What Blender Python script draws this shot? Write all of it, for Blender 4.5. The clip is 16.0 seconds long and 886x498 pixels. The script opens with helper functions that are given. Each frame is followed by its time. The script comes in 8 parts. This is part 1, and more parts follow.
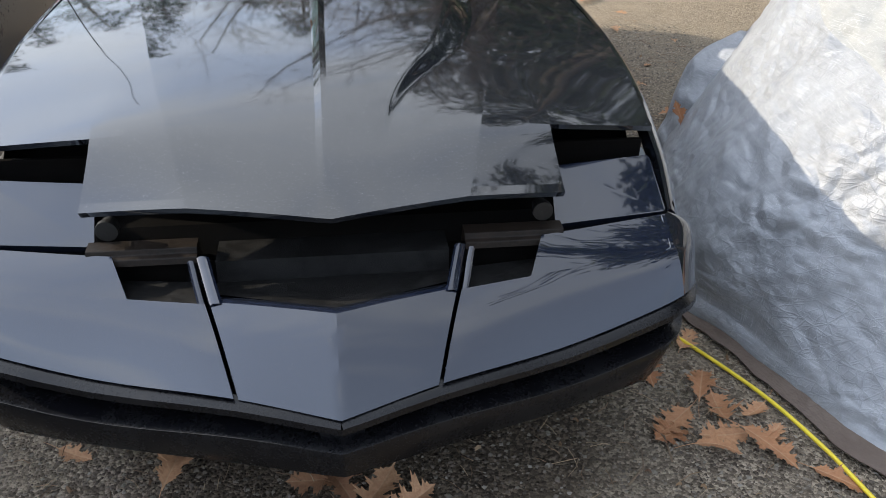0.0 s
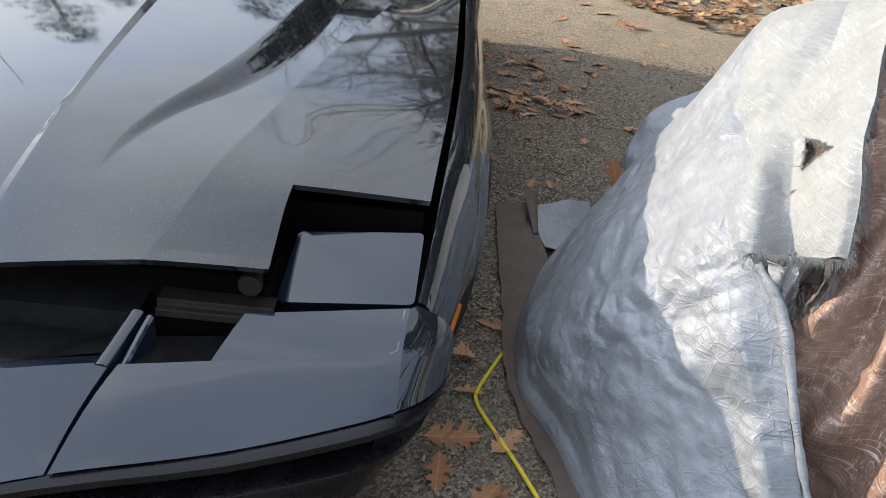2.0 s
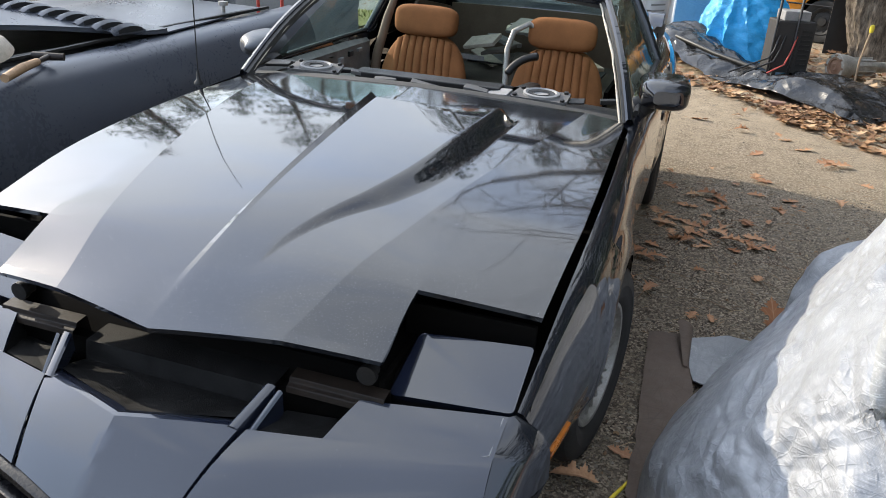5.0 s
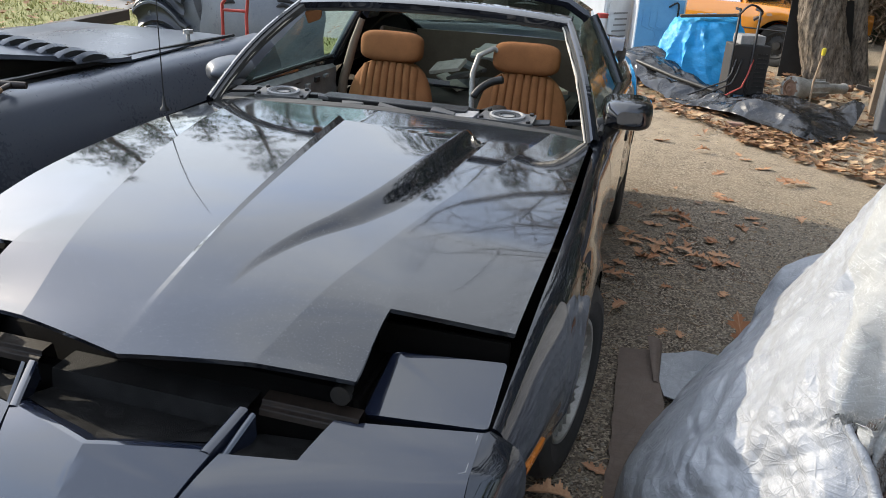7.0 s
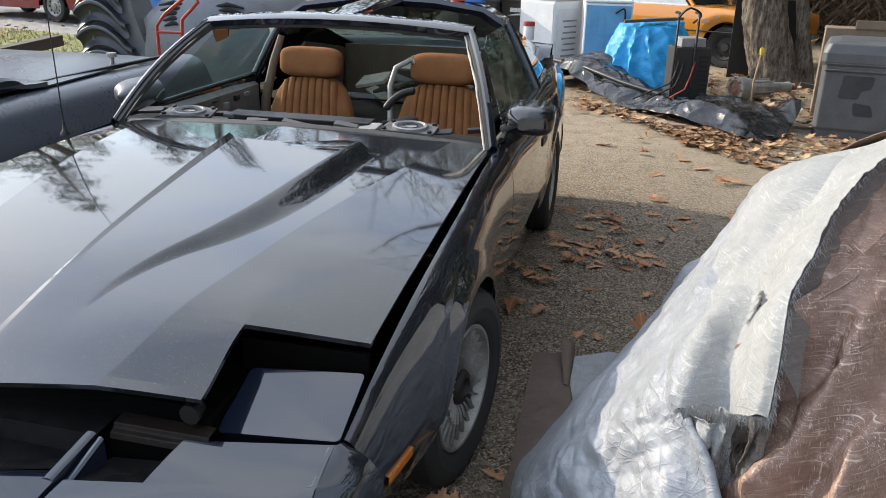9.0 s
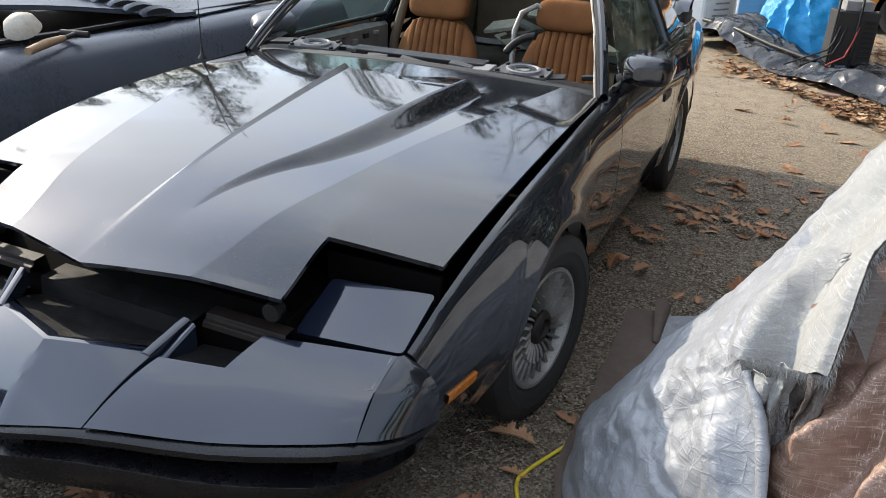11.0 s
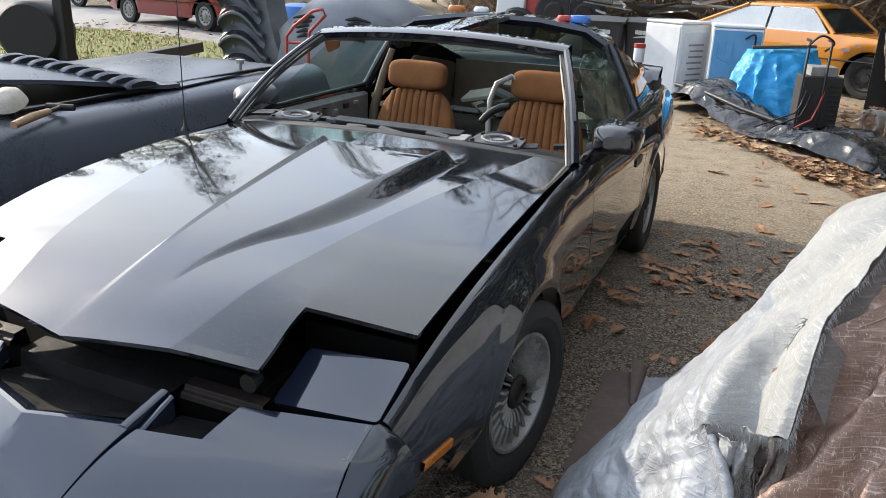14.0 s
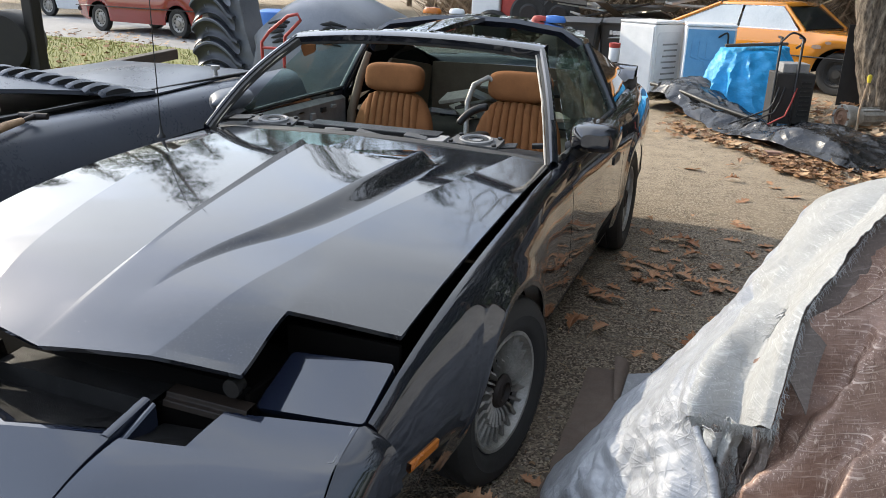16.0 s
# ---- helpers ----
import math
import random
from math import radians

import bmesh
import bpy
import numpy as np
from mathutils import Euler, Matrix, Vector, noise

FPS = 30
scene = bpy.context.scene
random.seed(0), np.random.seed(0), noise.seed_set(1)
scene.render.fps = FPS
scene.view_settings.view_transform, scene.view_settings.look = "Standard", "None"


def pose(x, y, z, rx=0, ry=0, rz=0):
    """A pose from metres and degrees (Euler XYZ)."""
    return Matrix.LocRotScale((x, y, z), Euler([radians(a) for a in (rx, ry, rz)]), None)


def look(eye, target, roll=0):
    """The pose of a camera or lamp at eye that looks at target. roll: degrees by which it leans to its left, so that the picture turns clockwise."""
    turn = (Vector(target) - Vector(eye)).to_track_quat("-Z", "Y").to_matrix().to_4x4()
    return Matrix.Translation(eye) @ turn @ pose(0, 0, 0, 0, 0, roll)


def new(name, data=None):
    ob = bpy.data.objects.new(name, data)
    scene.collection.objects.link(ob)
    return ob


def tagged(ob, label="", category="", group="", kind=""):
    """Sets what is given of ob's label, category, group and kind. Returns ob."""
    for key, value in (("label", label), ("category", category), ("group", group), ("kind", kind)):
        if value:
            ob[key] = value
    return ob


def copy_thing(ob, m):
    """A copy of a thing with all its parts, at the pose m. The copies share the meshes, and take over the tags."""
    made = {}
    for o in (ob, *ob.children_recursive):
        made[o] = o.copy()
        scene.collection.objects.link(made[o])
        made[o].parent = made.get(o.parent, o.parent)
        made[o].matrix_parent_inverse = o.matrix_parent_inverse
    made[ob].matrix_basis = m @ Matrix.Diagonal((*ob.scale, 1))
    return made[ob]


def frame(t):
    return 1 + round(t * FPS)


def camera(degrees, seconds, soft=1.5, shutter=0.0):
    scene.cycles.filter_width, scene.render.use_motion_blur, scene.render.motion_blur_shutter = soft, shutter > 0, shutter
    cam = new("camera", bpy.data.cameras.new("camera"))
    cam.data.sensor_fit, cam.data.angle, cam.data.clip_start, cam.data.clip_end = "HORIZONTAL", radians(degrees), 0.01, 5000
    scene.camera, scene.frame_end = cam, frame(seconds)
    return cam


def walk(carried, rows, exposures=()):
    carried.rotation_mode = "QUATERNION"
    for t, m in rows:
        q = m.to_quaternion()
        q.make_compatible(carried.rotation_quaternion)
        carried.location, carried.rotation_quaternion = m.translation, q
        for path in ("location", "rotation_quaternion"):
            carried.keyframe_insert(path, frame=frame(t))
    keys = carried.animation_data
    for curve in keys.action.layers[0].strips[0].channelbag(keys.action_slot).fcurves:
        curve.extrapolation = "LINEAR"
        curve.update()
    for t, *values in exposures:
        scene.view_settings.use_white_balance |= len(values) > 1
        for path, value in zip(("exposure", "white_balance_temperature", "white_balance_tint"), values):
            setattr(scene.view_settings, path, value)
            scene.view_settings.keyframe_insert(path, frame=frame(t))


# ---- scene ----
cam = camera(60.1, 16.0, 0.8)
METRES, EYE, TILT, LEAN, TURN = 1.8, 1.5, -28.0, 0.0, 0.0
PATH = [
    (0, (0.023, 0.172, 1.49), (0.278, 1.87, 0.465), 1.4),
    (0.5, (0.29, 0.147, 1.502), (0.548, 1.84, 0.468), 2.3),
    (1, (0.507, 0.182, 1.496), (0.764, 1.872, 0.457), 3.4),
    (1.5, (0.709, 0.378, 1.515), (0.939, 2.069, 0.472), 5.7),
    (2, (0.864, 0.457, 1.548), (0.859, 2.163, 0.503), 5.6),
    (2.5, (1.045, 0.404, 1.592), (0.721, 2.13, 0.636), 5.4),
    (3, (1.119, 0.365, 1.608), (0.646, 2.103, 0.738), 4.0),
    (3.5, (1.108, 0.364, 1.619), (0.573, 2.106, 0.793), 3.6),
    (4, (1.073, 0.37, 1.614), (0.53, 2.112, 0.796), 3.6),
    (4.2, (1.077, 0.375, 1.621), (0.519, 2.106, 0.789), 3.4),
    (6.5, (1.017, 0.37, 1.595), (0.52, 2.156, 0.845), 3.4),
    (7, (1.06, 0.357, 1.6), (0.579, 2.15, 0.855), 3.2),
    (7.5, (1.141, 0.332, 1.6), (0.678, 2.132, 0.862), 2.3),
    (8, (1.225, 0.328, 1.596), (0.799, 2.137, 0.858), 0.8),
    (8.2, (1.251, 0.349, 1.6), (0.841, 2.161, 0.859), 0.7),
    (10.3, (1.489, 0.472, 1.603), (0.833, 2.246, 0.954), 2.2),
    (10.5, (1.501, 0.444, 1.589), (0.794, 2.194, 0.926), 2.2),
    (11, (1.493, 0.411, 1.561), (0.755, 2.078, 0.737), 2.6),
    (11.5, (1.498, 0.374, 1.542), (0.78, 1.952, 0.546), 3.2),
    (12, (1.501, 0.365, 1.54), (0.783, 1.915, 0.5), 3.1),
    (12.5, (1.488, 0.367, 1.547), (0.759, 1.922, 0.521), 3.4),
    (13, (1.509, 0.37, 1.582), (0.725, 2.031, 0.791), 3.0),
    (13.5, (1.528, 0.382, 1.606), (0.775, 2.092, 0.894), 2.9),
    (14, (1.533, 0.382, 1.606), (0.803, 2.116, 0.928), 2.3),
    (14.5, (1.535, 0.389, 1.601), (0.811, 2.12, 0.91), 2.0),
    (15, (1.536, 0.389, 1.597), (0.833, 2.122, 0.89), 2.0),
    (15.5, (1.532, 0.384, 1.597), (0.839, 2.133, 0.917), 1.8),
    (16, (1.532, 0.379, 1.597), (0.847, 2.136, 0.929), 1.5),
]
walk(cam, [(t, look(eye, target, roll)) for t, eye, target, roll in PATH], [(0.0, 1.16), (2.0, 1.10), (4.0, 1.20), (8.0, 1.05), (10.5, 1.0), (12.0, 1.10), (13.5, 1.07), (16.0, 1.06)])

# ---- world and light ----
SUN = Vector((-0.86, 0.27, 0.42)).normalized()
world = bpy.data.worlds.new("sky")
scene.world = world
world.use_nodes = True
wn, wl = world.node_tree.nodes, world.node_tree.links
wn.clear()
w_out = wn.new("ShaderNodeOutputWorld")
w_bg = wn.new("ShaderNodeBackground")
w_sky = wn.new("ShaderNodeTexSky")
w_sky.sky_type = "NISHITA"
w_sky.sun_disc = False
w_sky.sun_elevation = math.asin(SUN.z)
w_sky.sun_rotation = math.atan2(SUN.x, SUN.y) % (2 * math.pi)
w_sky.dust_density = 0.8
w_bg.inputs["Strength"].default_value = 0.15
w_tc = wn.new("ShaderNodeTexCoord")
w_map = wn.new("ShaderNodeMapping")
w_map.inputs["Scale"].default_value = (1.0, 1.0, 2.4)
w_n = wn.new("ShaderNodeTexNoise")
w_n.inputs["Scale"].default_value = 2.6
w_n.inputs["Detail"].default_value = 7.0
w_n.inputs["Roughness"].default_value = 0.55
w_r = wn.new("ShaderNodeValToRGB")
w_r.color_ramp.elements[0].position = 0.42
w_r.color_ramp.elements[1].position = 0.66
w_mix = wn.new("ShaderNodeMixRGB")
w_haze = wn.new("ShaderNodeMixRGB")
w_haze.blend_type = "ADD"
w_haze.inputs[0].default_value = 1.0
w_haze.inputs[2].default_value = (3.7, 4.0, 4.6, 1)
wl.new(w_sky.outputs[0], w_haze.inputs[1])
w_add = wn.new("ShaderNodeMixRGB")
w_add.blend_type = "ADD"
w_add.inputs[0].default_value = 1.0
w_dim = wn.new("ShaderNodeMixRGB")
w_dim.inputs[0].default_value = 0.72
w_dim.inputs[2].default_value = (0, 0, 0, 1)
wl.new(w_sky.outputs[0], w_dim.inputs[1])
w_add.inputs[2].default_value = (6.7, 7.1, 7.6, 1)
wl.new(w_dim.outputs[0], w_add.inputs[1])
wl.new(w_add.outputs[0], w_mix.inputs[2])
wl.new(w_tc.outputs["Generated"], w_map.inputs["Vector"])
wl.new(w_map.outputs[0], w_n.inputs["Vector"])
w_sep = wn.new("ShaderNodeSeparateXYZ")
wl.new(w_tc.outputs["Generated"], w_sep.inputs[0])
w_m1 = wn.new("ShaderNodeMapRange")
w_m1.inputs["From Min"].default_value = -0.5
w_m1.inputs["From Max"].default_value = 0.15
w_m1.inputs["To Min"].default_value = -0.13
w_m1.inputs["To Max"].default_value = 0.075
wl.new(w_sep.outputs["Y"], w_m1.inputs["Value"])
w_m2 = wn.new("ShaderNodeMath")
wl.new(w_n.outputs["Fac"], w_m2.inputs[0])
wl.new(w_m1.outputs[0], w_m2.inputs[1])
wl.new(w_m2.outputs[0], w_r.inputs[0])
wl.new(w_r.outputs[0], w_mix.inputs[0])
wl.new(w_haze.outputs[0], w_mix.inputs[1])
# thin cloud glows round the sun
w_dot = wn.new("ShaderNodeVectorMath")
w_dot.operation = "DOT_PRODUCT"
w_dot.inputs[1].default_value = SUN
wl.new(w_tc.outputs["Generated"], w_dot.inputs[0])
w_glow = wn.new("ShaderNodeValToRGB")
for e, (p, c) in zip([w_glow.color_ramp.elements[0], w_glow.color_ramp.elements[1], w_glow.color_ramp.elements.new(0.95), w_glow.color_ramp.elements.new(0.985)], ((0.86, 0.0), (1.0, 1.0), (0.95, 0.10), (0.985, 0.40))):
    e.position, e.color = p, (c, c * 0.97, c * 0.92, 1)
wl.new(w_dot.outputs["Value"], w_glow.inputs[0])
w_veil = wn.new("ShaderNodeMapRange")
w_veil.inputs["From Min"].default_value, w_veil.inputs["From Max"].default_value = 0.3, 0.65
w_veil.inputs["To Min"].default_value, w_veil.inputs["To Max"].default_value = 0.3, 6.0
wl.new(w_n.outputs["Fac"], w_veil.inputs["Value"])
w_shine = wn.new("ShaderNodeMixRGB")
w_shine.blend_type = "MULTIPLY"
w_shine.inputs[0].default_value = 1.0
wl.new(w_glow.outputs[0], w_shine.inputs[1])
wl.new(w_veil.outputs[0], w_shine.inputs[2])
w_sum = wn.new("ShaderNodeMixRGB")
w_sum.blend_type = "ADD"
w_sum.inputs[0].default_value = 1.0
w_side = wn.new("ShaderNodeMapRange")
w_side.inputs["From Min"].default_value, w_side.inputs["From Max"].default_value = -0.55, 0.45
w_side.inputs["To Min"].default_value, w_side.inputs["To Max"].default_value = 0.92, 0.52
wl.new(w_sep.outputs["X"], w_side.inputs["Value"])
w_away = wn.new("ShaderNodeMixRGB")
w_away.blend_type = "MULTIPLY"
w_away.inputs[0].default_value = 1.0
wl.new(w_mix.outputs[0], w_away.inputs[1])
w_low = wn.new("ShaderNodeMapRange")
w_low.inputs["From Min"].default_value, w_low.inputs["From Max"].default_value = 0.05, 0.60
w_low.inputs["To Min"].default_value, w_low.inputs["To Max"].default_value = 0.42, 1.15
wl.new(w_sep.outputs["Z"], w_low.inputs["Value"])
w_both = wn.new("ShaderNodeMath")
w_both.operation = "MULTIPLY"
wl.new(w_side.outputs[0], w_both.inputs[0])
wl.new(w_low.outputs[0], w_both.inputs[1])
wl.new(w_both.outputs[0], w_away.inputs[2])
wl.new(w_away.outputs[0], w_sum.inputs[1])
wl.new(w_shine.outputs[0], w_sum.inputs[2])
wl.new(w_sum.outputs[0], w_bg.inputs["Color"])
wl.new(w_bg.outputs[0], w_out.inputs["Surface"])
sun_data = bpy.data.lights.new("sun", "SUN")
sun_data.energy = 2.8
sun_data.angle = radians(0.6)
sun_data.color = (1.0, 0.905, 0.75)
sun = new("sun", sun_data)
sun.matrix_world = look(SUN * 40, (0, 0, 0))

# ---- materials ----
def node_mat(name):
    m = bpy.data.materials.new(name)
    m.use_nodes = True
    nt = m.node_tree
    return m, nt, nt.nodes["Principled BSDF"]


def ramp(nt, fac, stops):
    r = nt.nodes.new("ShaderNodeValToRGB")
    cr = r.color_ramp
    while len(cr.elements) < len(stops):
        cr.elements.new(0.5)
    for e, (p, c) in zip(cr.elements, stops):
        e.position = p
        e.color = (c, c, c, 1) if isinstance(c, (int, float)) else (*c, 1)
    nt.links.new(fac, r.inputs[0])
    return r.outputs[0]


def noise_fac(nt, scale, detail=5.0, rough=0.6, stretch=None, coord="Object"):
    tc = nt.nodes.new("ShaderNodeTexCoord")
    src = tc.outputs[coord]
    if stretch:
        mp = nt.nodes.new("ShaderNodeMapping")
        mp.inputs["Scale"].default_value = stretch
        nt.links.new(src, mp.inputs["Vector"])
        src = mp.outputs[0]
    n = nt.nodes.new("ShaderNodeTexNoise")
    n.inputs["Scale"].default_value = scale
    n.inputs["Detail"].default_value = detail
    n.inputs["Roughness"].default_value = rough
    nt.links.new(src, n.inputs["Vector"])
    return n.outputs["Fac"]


def voronoi(nt, scale, feature="F1", out="Distance", coord="Object"):
    tc = nt.nodes.new("ShaderNodeTexCoord")
    n = nt.nodes.new("ShaderNodeTexVoronoi")
    n.feature = feature
    n.inputs["Scale"].default_value = scale
    nt.links.new(tc.outputs[coord], n.inputs["Vector"])
    return n.outputs[out]


def bump(nt, bsdf, height, strength, distance, chain=None):
    b = nt.nodes.new("ShaderNodeBump")
    b.inputs["Strength"].default_value = strength
    b.inputs["Distance"].default_value = distance
    nt.links.new(height, b.inputs["Height"])
    if chain:
        nt.links.new(chain, b.inputs["Normal"])
    nt.links.new(b.outputs[0], bsdf.inputs["Normal"])
    return b.outputs[0]


def mixc(nt, fac, a, b, mode="MIX"):
    m = nt.nodes.new("ShaderNodeMixRGB")
    m.blend_type = mode
    for sock, v in ((m.inputs[0], fac), (m.inputs[1], a), (m.inputs[2], b)):
        if isinstance(v, (int, float)):
            sock.default_value = v
        elif isinstance(v, tuple):
            sock.default_value = (*v, 1)
        else:
            nt.links.new(v, sock)
    return m.outputs[0]


def surface(name, c1, c2, rough=(0.5, 0.7), scale=6.0, fine=90.0, metal=0.0, bump_h=0.002, bump_s=0.3, coat=0.0, spec=0.5, stretch=None):
    """Two tones by a large and a fine noise, roughness that varies, and a fine relief."""
    m, nt, b = node_mat(name)
    big = noise_fac(nt, scale, 6, 0.65, stretch)
    small = noise_fac(nt, fine, 3, 0.6, stretch)
    f = mixc(nt, 0.35, big, small)
    col = ramp(nt, f, [(0.32, c1), (0.68, c2)])
    nt.links.new(col, b.inputs["Base Color"])
    nt.links.new(ramp(nt, f, [(0.3, rough[0]), (0.7, rough[1])]), b.inputs["Roughness"])
    b.inputs["Metallic"].default_value = metal
    b.inputs["Coat Weight"].default_value = coat
    b.inputs["Specular IOR Level"].default_value = spec
    bump(nt, b, small, bump_s, bump_h)
    return m


def car_paint(name, c, dust=0.5, r0=0.06, dustc=(0.23, 0.21, 0.18), ior=1.7, wave=0.10, haze=0.03, dull=None, dent=0.0):
    """Old gloss paint with a film of dust, specks and faint orange peel."""
    m, nt, b = node_mat(name)
    film = noise_fac(nt, 2.3, 6, 0.6)
    spots = voronoi(nt, 38.0)
    fine = noise_fac(nt, 260.0, 2, 0.5)
    d1 = ramp(nt, film, [(0.42, 0.0), (0.75, 0.02 * dust)])
    d2 = mixc(nt, 1.0, ramp(nt, spots, [(0.0, 0.6 * dust), (0.06, 0.0)]), ramp(nt, voronoi(nt, 110.0), [(0.0, 0.35 * dust), (0.10, 0.0)]), "ADD")
    d3 = ramp(nt, fine, [(0.58, 0.0), (0.75, 0.16 * dust)])
    d = mixc(nt, 1.0, mixc(nt, 1.0, d1, d2, "ADD"), d3, "ADD")
    nt.links.new(mixc(nt, d, c, dustc), b.inputs["Base Color"])
    nt.links.new(ramp(nt, d, [(0.0, r0), (0.5, 0.45)]), b.inputs["Roughness"])
    b.inputs["Specular IOR Level"].default_value = 0.12
    b.inputs["Coat Weight"].default_value = 1.0
    b.inputs["Coat IOR"].default_value = ior
    b.inputs["Coat Roughness"].default_value = haze
    if dull:
        # dust gathered towards one end of the panel
        tc = nt.nodes.new("ShaderNodeTexCoord")
        sp = nt.nodes.new("ShaderNodeSeparateXYZ")
        nt.links.new(tc.outputs["Object"], sp.inputs[0])
        mr = nt.nodes.new("ShaderNodeMapRange")
        mr.inputs["From Min"].default_value, mr.inputs["From Max"].default_value = dull
        nt.links.new(sp.outputs["Y"], mr.inputs["Value"])
        worn = mixc(nt, 1.0, mr.outputs[0], ramp(nt, noise_fac(nt, 6.0, 6, 0.75), [(0.3, 0.35), (0.65, 1.0)]), "MULTIPLY")
        wiped = ramp(nt, noise_fac(nt, 3.4, 6, 0.7, (1.6, 0.6, 1.0)), [(0.45, 0.0), (0.70, 0.25)])
        nt.links.new(ramp(nt, mixc(nt, 1.0, worn, wiped, "LIGHTEN"), [(0.0, haze), (1.0, 0.10)]), b.inputs["Coat Roughness"])
        nt.links.new(mixc(nt, ramp(nt, worn, [(0.0, 0.0), (1.0, 0.10)]), mixc(nt, d, c, dustc), dustc), b.inputs["Base Color"])
    peel = noise_fac(nt, 9.0, 2, 0.5)
    n1 = bump(nt, b, noise_fac(nt, 3.2, 2, 0.5), dent, 0.02) if dent else None
    n1 = bump(nt, b, peel, wave, 0.004, n1)
    bump(nt, b, noise_fac(nt, 420.0, 1, 0.5), 0.012, 0.0006, n1)
    return m


M_PAINT = car_paint("black_gloss_paint", (0.009, 0.012, 0.022), 0.45)
M_HOOD = car_paint("dusty_black_paint", (0.008, 0.009, 0.012), 1.35, ior=1.62, dustc=(0.18, 0.183, 0.185), haze=0.040, dull=(2.75, 3.35))
M_BODY = car_paint("black_side_paint", (0.010, 0.011, 0.015), 0.45, r0=0.03, dustc=(0.19, 0.185, 0.18), ior=1.64, wave=0.05, haze=0.012, dent=0.16)
# near-black for recesses: shade under the hood and in wheel houses is in the colour
M_SHADOWBLACK = surface("recess_shade_black", (0.0014, 0.0014, 0.0014), (0.006, 0.005, 0.0042), (0.55, 0.9), 9, 120, spec=0.05)
M_TRIMBLACK = surface("black_plastic", (0.006, 0.006, 0.006), (0.020, 0.019, 0.018), (0.28, 0.6), 7, 150, spec=0.35)
M_BUMPER = surface("black_bumper_plastic", (0.002, 0.002, 0.003), (0.008, 0.008, 0.009), (0.13, 0.40), 8, 150, spec=0.30, bump_h=0.0008)
M_SLOT = surface("dusty_slot_black", (0.003, 0.003, 0.003), (0.018, 0.017, 0.016), (0.35, 0.8), 26, 300, spec=0.16, bump_s=0.6)
M_BRACKET = surface("dirty_brown_steel", (0.004, 0.003, 0.002), (0.026, 0.018, 0.013), (0.35, 0.7), 13, 120, spec=0.2)
M_RUST = surface("rusty_steel", (0.005, 0.003, 0.002), (0.020, 0.011, 0.007), (0.45, 0.8), 14, 140)
M_TYRE = surface("tyre_rubber", (0.008, 0.008, 0.008), (0.028, 0.026, 0.023), (0.6, 0.85), 11, 160)
M_ALLOY = surface("dull_alloy", (0.18, 0.17, 0.152), (0.40, 0.385, 0.355), (0.35, 0.6), 14, 150, metal=0.5)
M_AMBER = surface("amber_plastic", (0.40, 0.115, 0.012), (0.54, 0.17, 0.02), (0.18, 0.35), 8, 90, bump_h=0.0005)
M_VELOUR = surface("tan_velour", (0.18, 0.072, 0.026), (0.30, 0.128, 0.050), (0.8, 1.0), 7, 220, bump_h=0.0015, spec=0.2)
M_GREYPLASTIC = surface("faded_grey_plastic", (0.16, 0.16, 0.155), (0.30, 0.29, 0.28), (0.5, 0.75), 12, 130)
M_GROUND, g_nt, g_b = node_mat("gravelly_asphalt")
g_big = noise_fac(g_nt, 0.55, 6, 0.65)
g_mid = noise_fac(g_nt, 5.0, 5, 0.7)
g_st = voronoi(g_nt, 120.0, out="Color")
g_sd = voronoi(g_nt, 120.0)
g_sd2 = voronoi(g_nt, 260.0)
g_bw = g_nt.nodes.new("ShaderNodeRGBToBW")
g_nt.links.new(g_st, g_bw.inputs[0])
g_c1 = ramp(g_nt, g_bw.outputs[0], [(0.2, (0.060, 0.046, 0.034)), (0.5, (0.160, 0.126, 0.093)), (0.85, (0.39, 0.32, 0.235))])
g_c2 = mixc(g_nt, ramp(g_nt, g_mid, [(0.42, 0.0), (0.66, 0.55)]), g_c1, (0.17, 0.135, 0.098))
g_c3 = mixc(g_nt, ramp(g_nt, g_big, [(0.45, 0.0), (0.7, 0.55)]), g_c2, (0.24, 0.20, 0.14))
g_tc = g_nt.nodes.new("ShaderNodeTexCoord")
g_sp = g_nt.nodes.new("ShaderNodeSeparateXYZ")
g_nt.links.new(g_tc.outputs["Object"], g_sp.inputs[0])
# sandier dirt further back, with some sunlit brightness put into its colour
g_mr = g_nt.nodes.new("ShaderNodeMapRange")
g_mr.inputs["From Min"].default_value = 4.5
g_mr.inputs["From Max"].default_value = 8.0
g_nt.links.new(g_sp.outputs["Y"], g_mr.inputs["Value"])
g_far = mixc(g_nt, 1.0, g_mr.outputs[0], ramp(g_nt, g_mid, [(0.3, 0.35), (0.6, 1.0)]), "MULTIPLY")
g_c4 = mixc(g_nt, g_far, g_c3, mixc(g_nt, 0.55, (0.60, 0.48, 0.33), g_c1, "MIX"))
# shade in front of and under the car, painted into the asphalt colour
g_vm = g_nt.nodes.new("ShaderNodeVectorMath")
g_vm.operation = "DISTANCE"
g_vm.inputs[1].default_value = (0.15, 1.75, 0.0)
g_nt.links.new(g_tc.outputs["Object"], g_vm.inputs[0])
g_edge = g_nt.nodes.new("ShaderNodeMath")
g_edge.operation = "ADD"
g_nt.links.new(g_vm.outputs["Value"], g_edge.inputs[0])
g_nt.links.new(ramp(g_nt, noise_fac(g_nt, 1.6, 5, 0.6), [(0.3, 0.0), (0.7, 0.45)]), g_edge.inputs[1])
g_nose_shade = ramp(g_nt, g_edge.outputs[0], [(0.70, 0.66), (0.99, 0.0)])
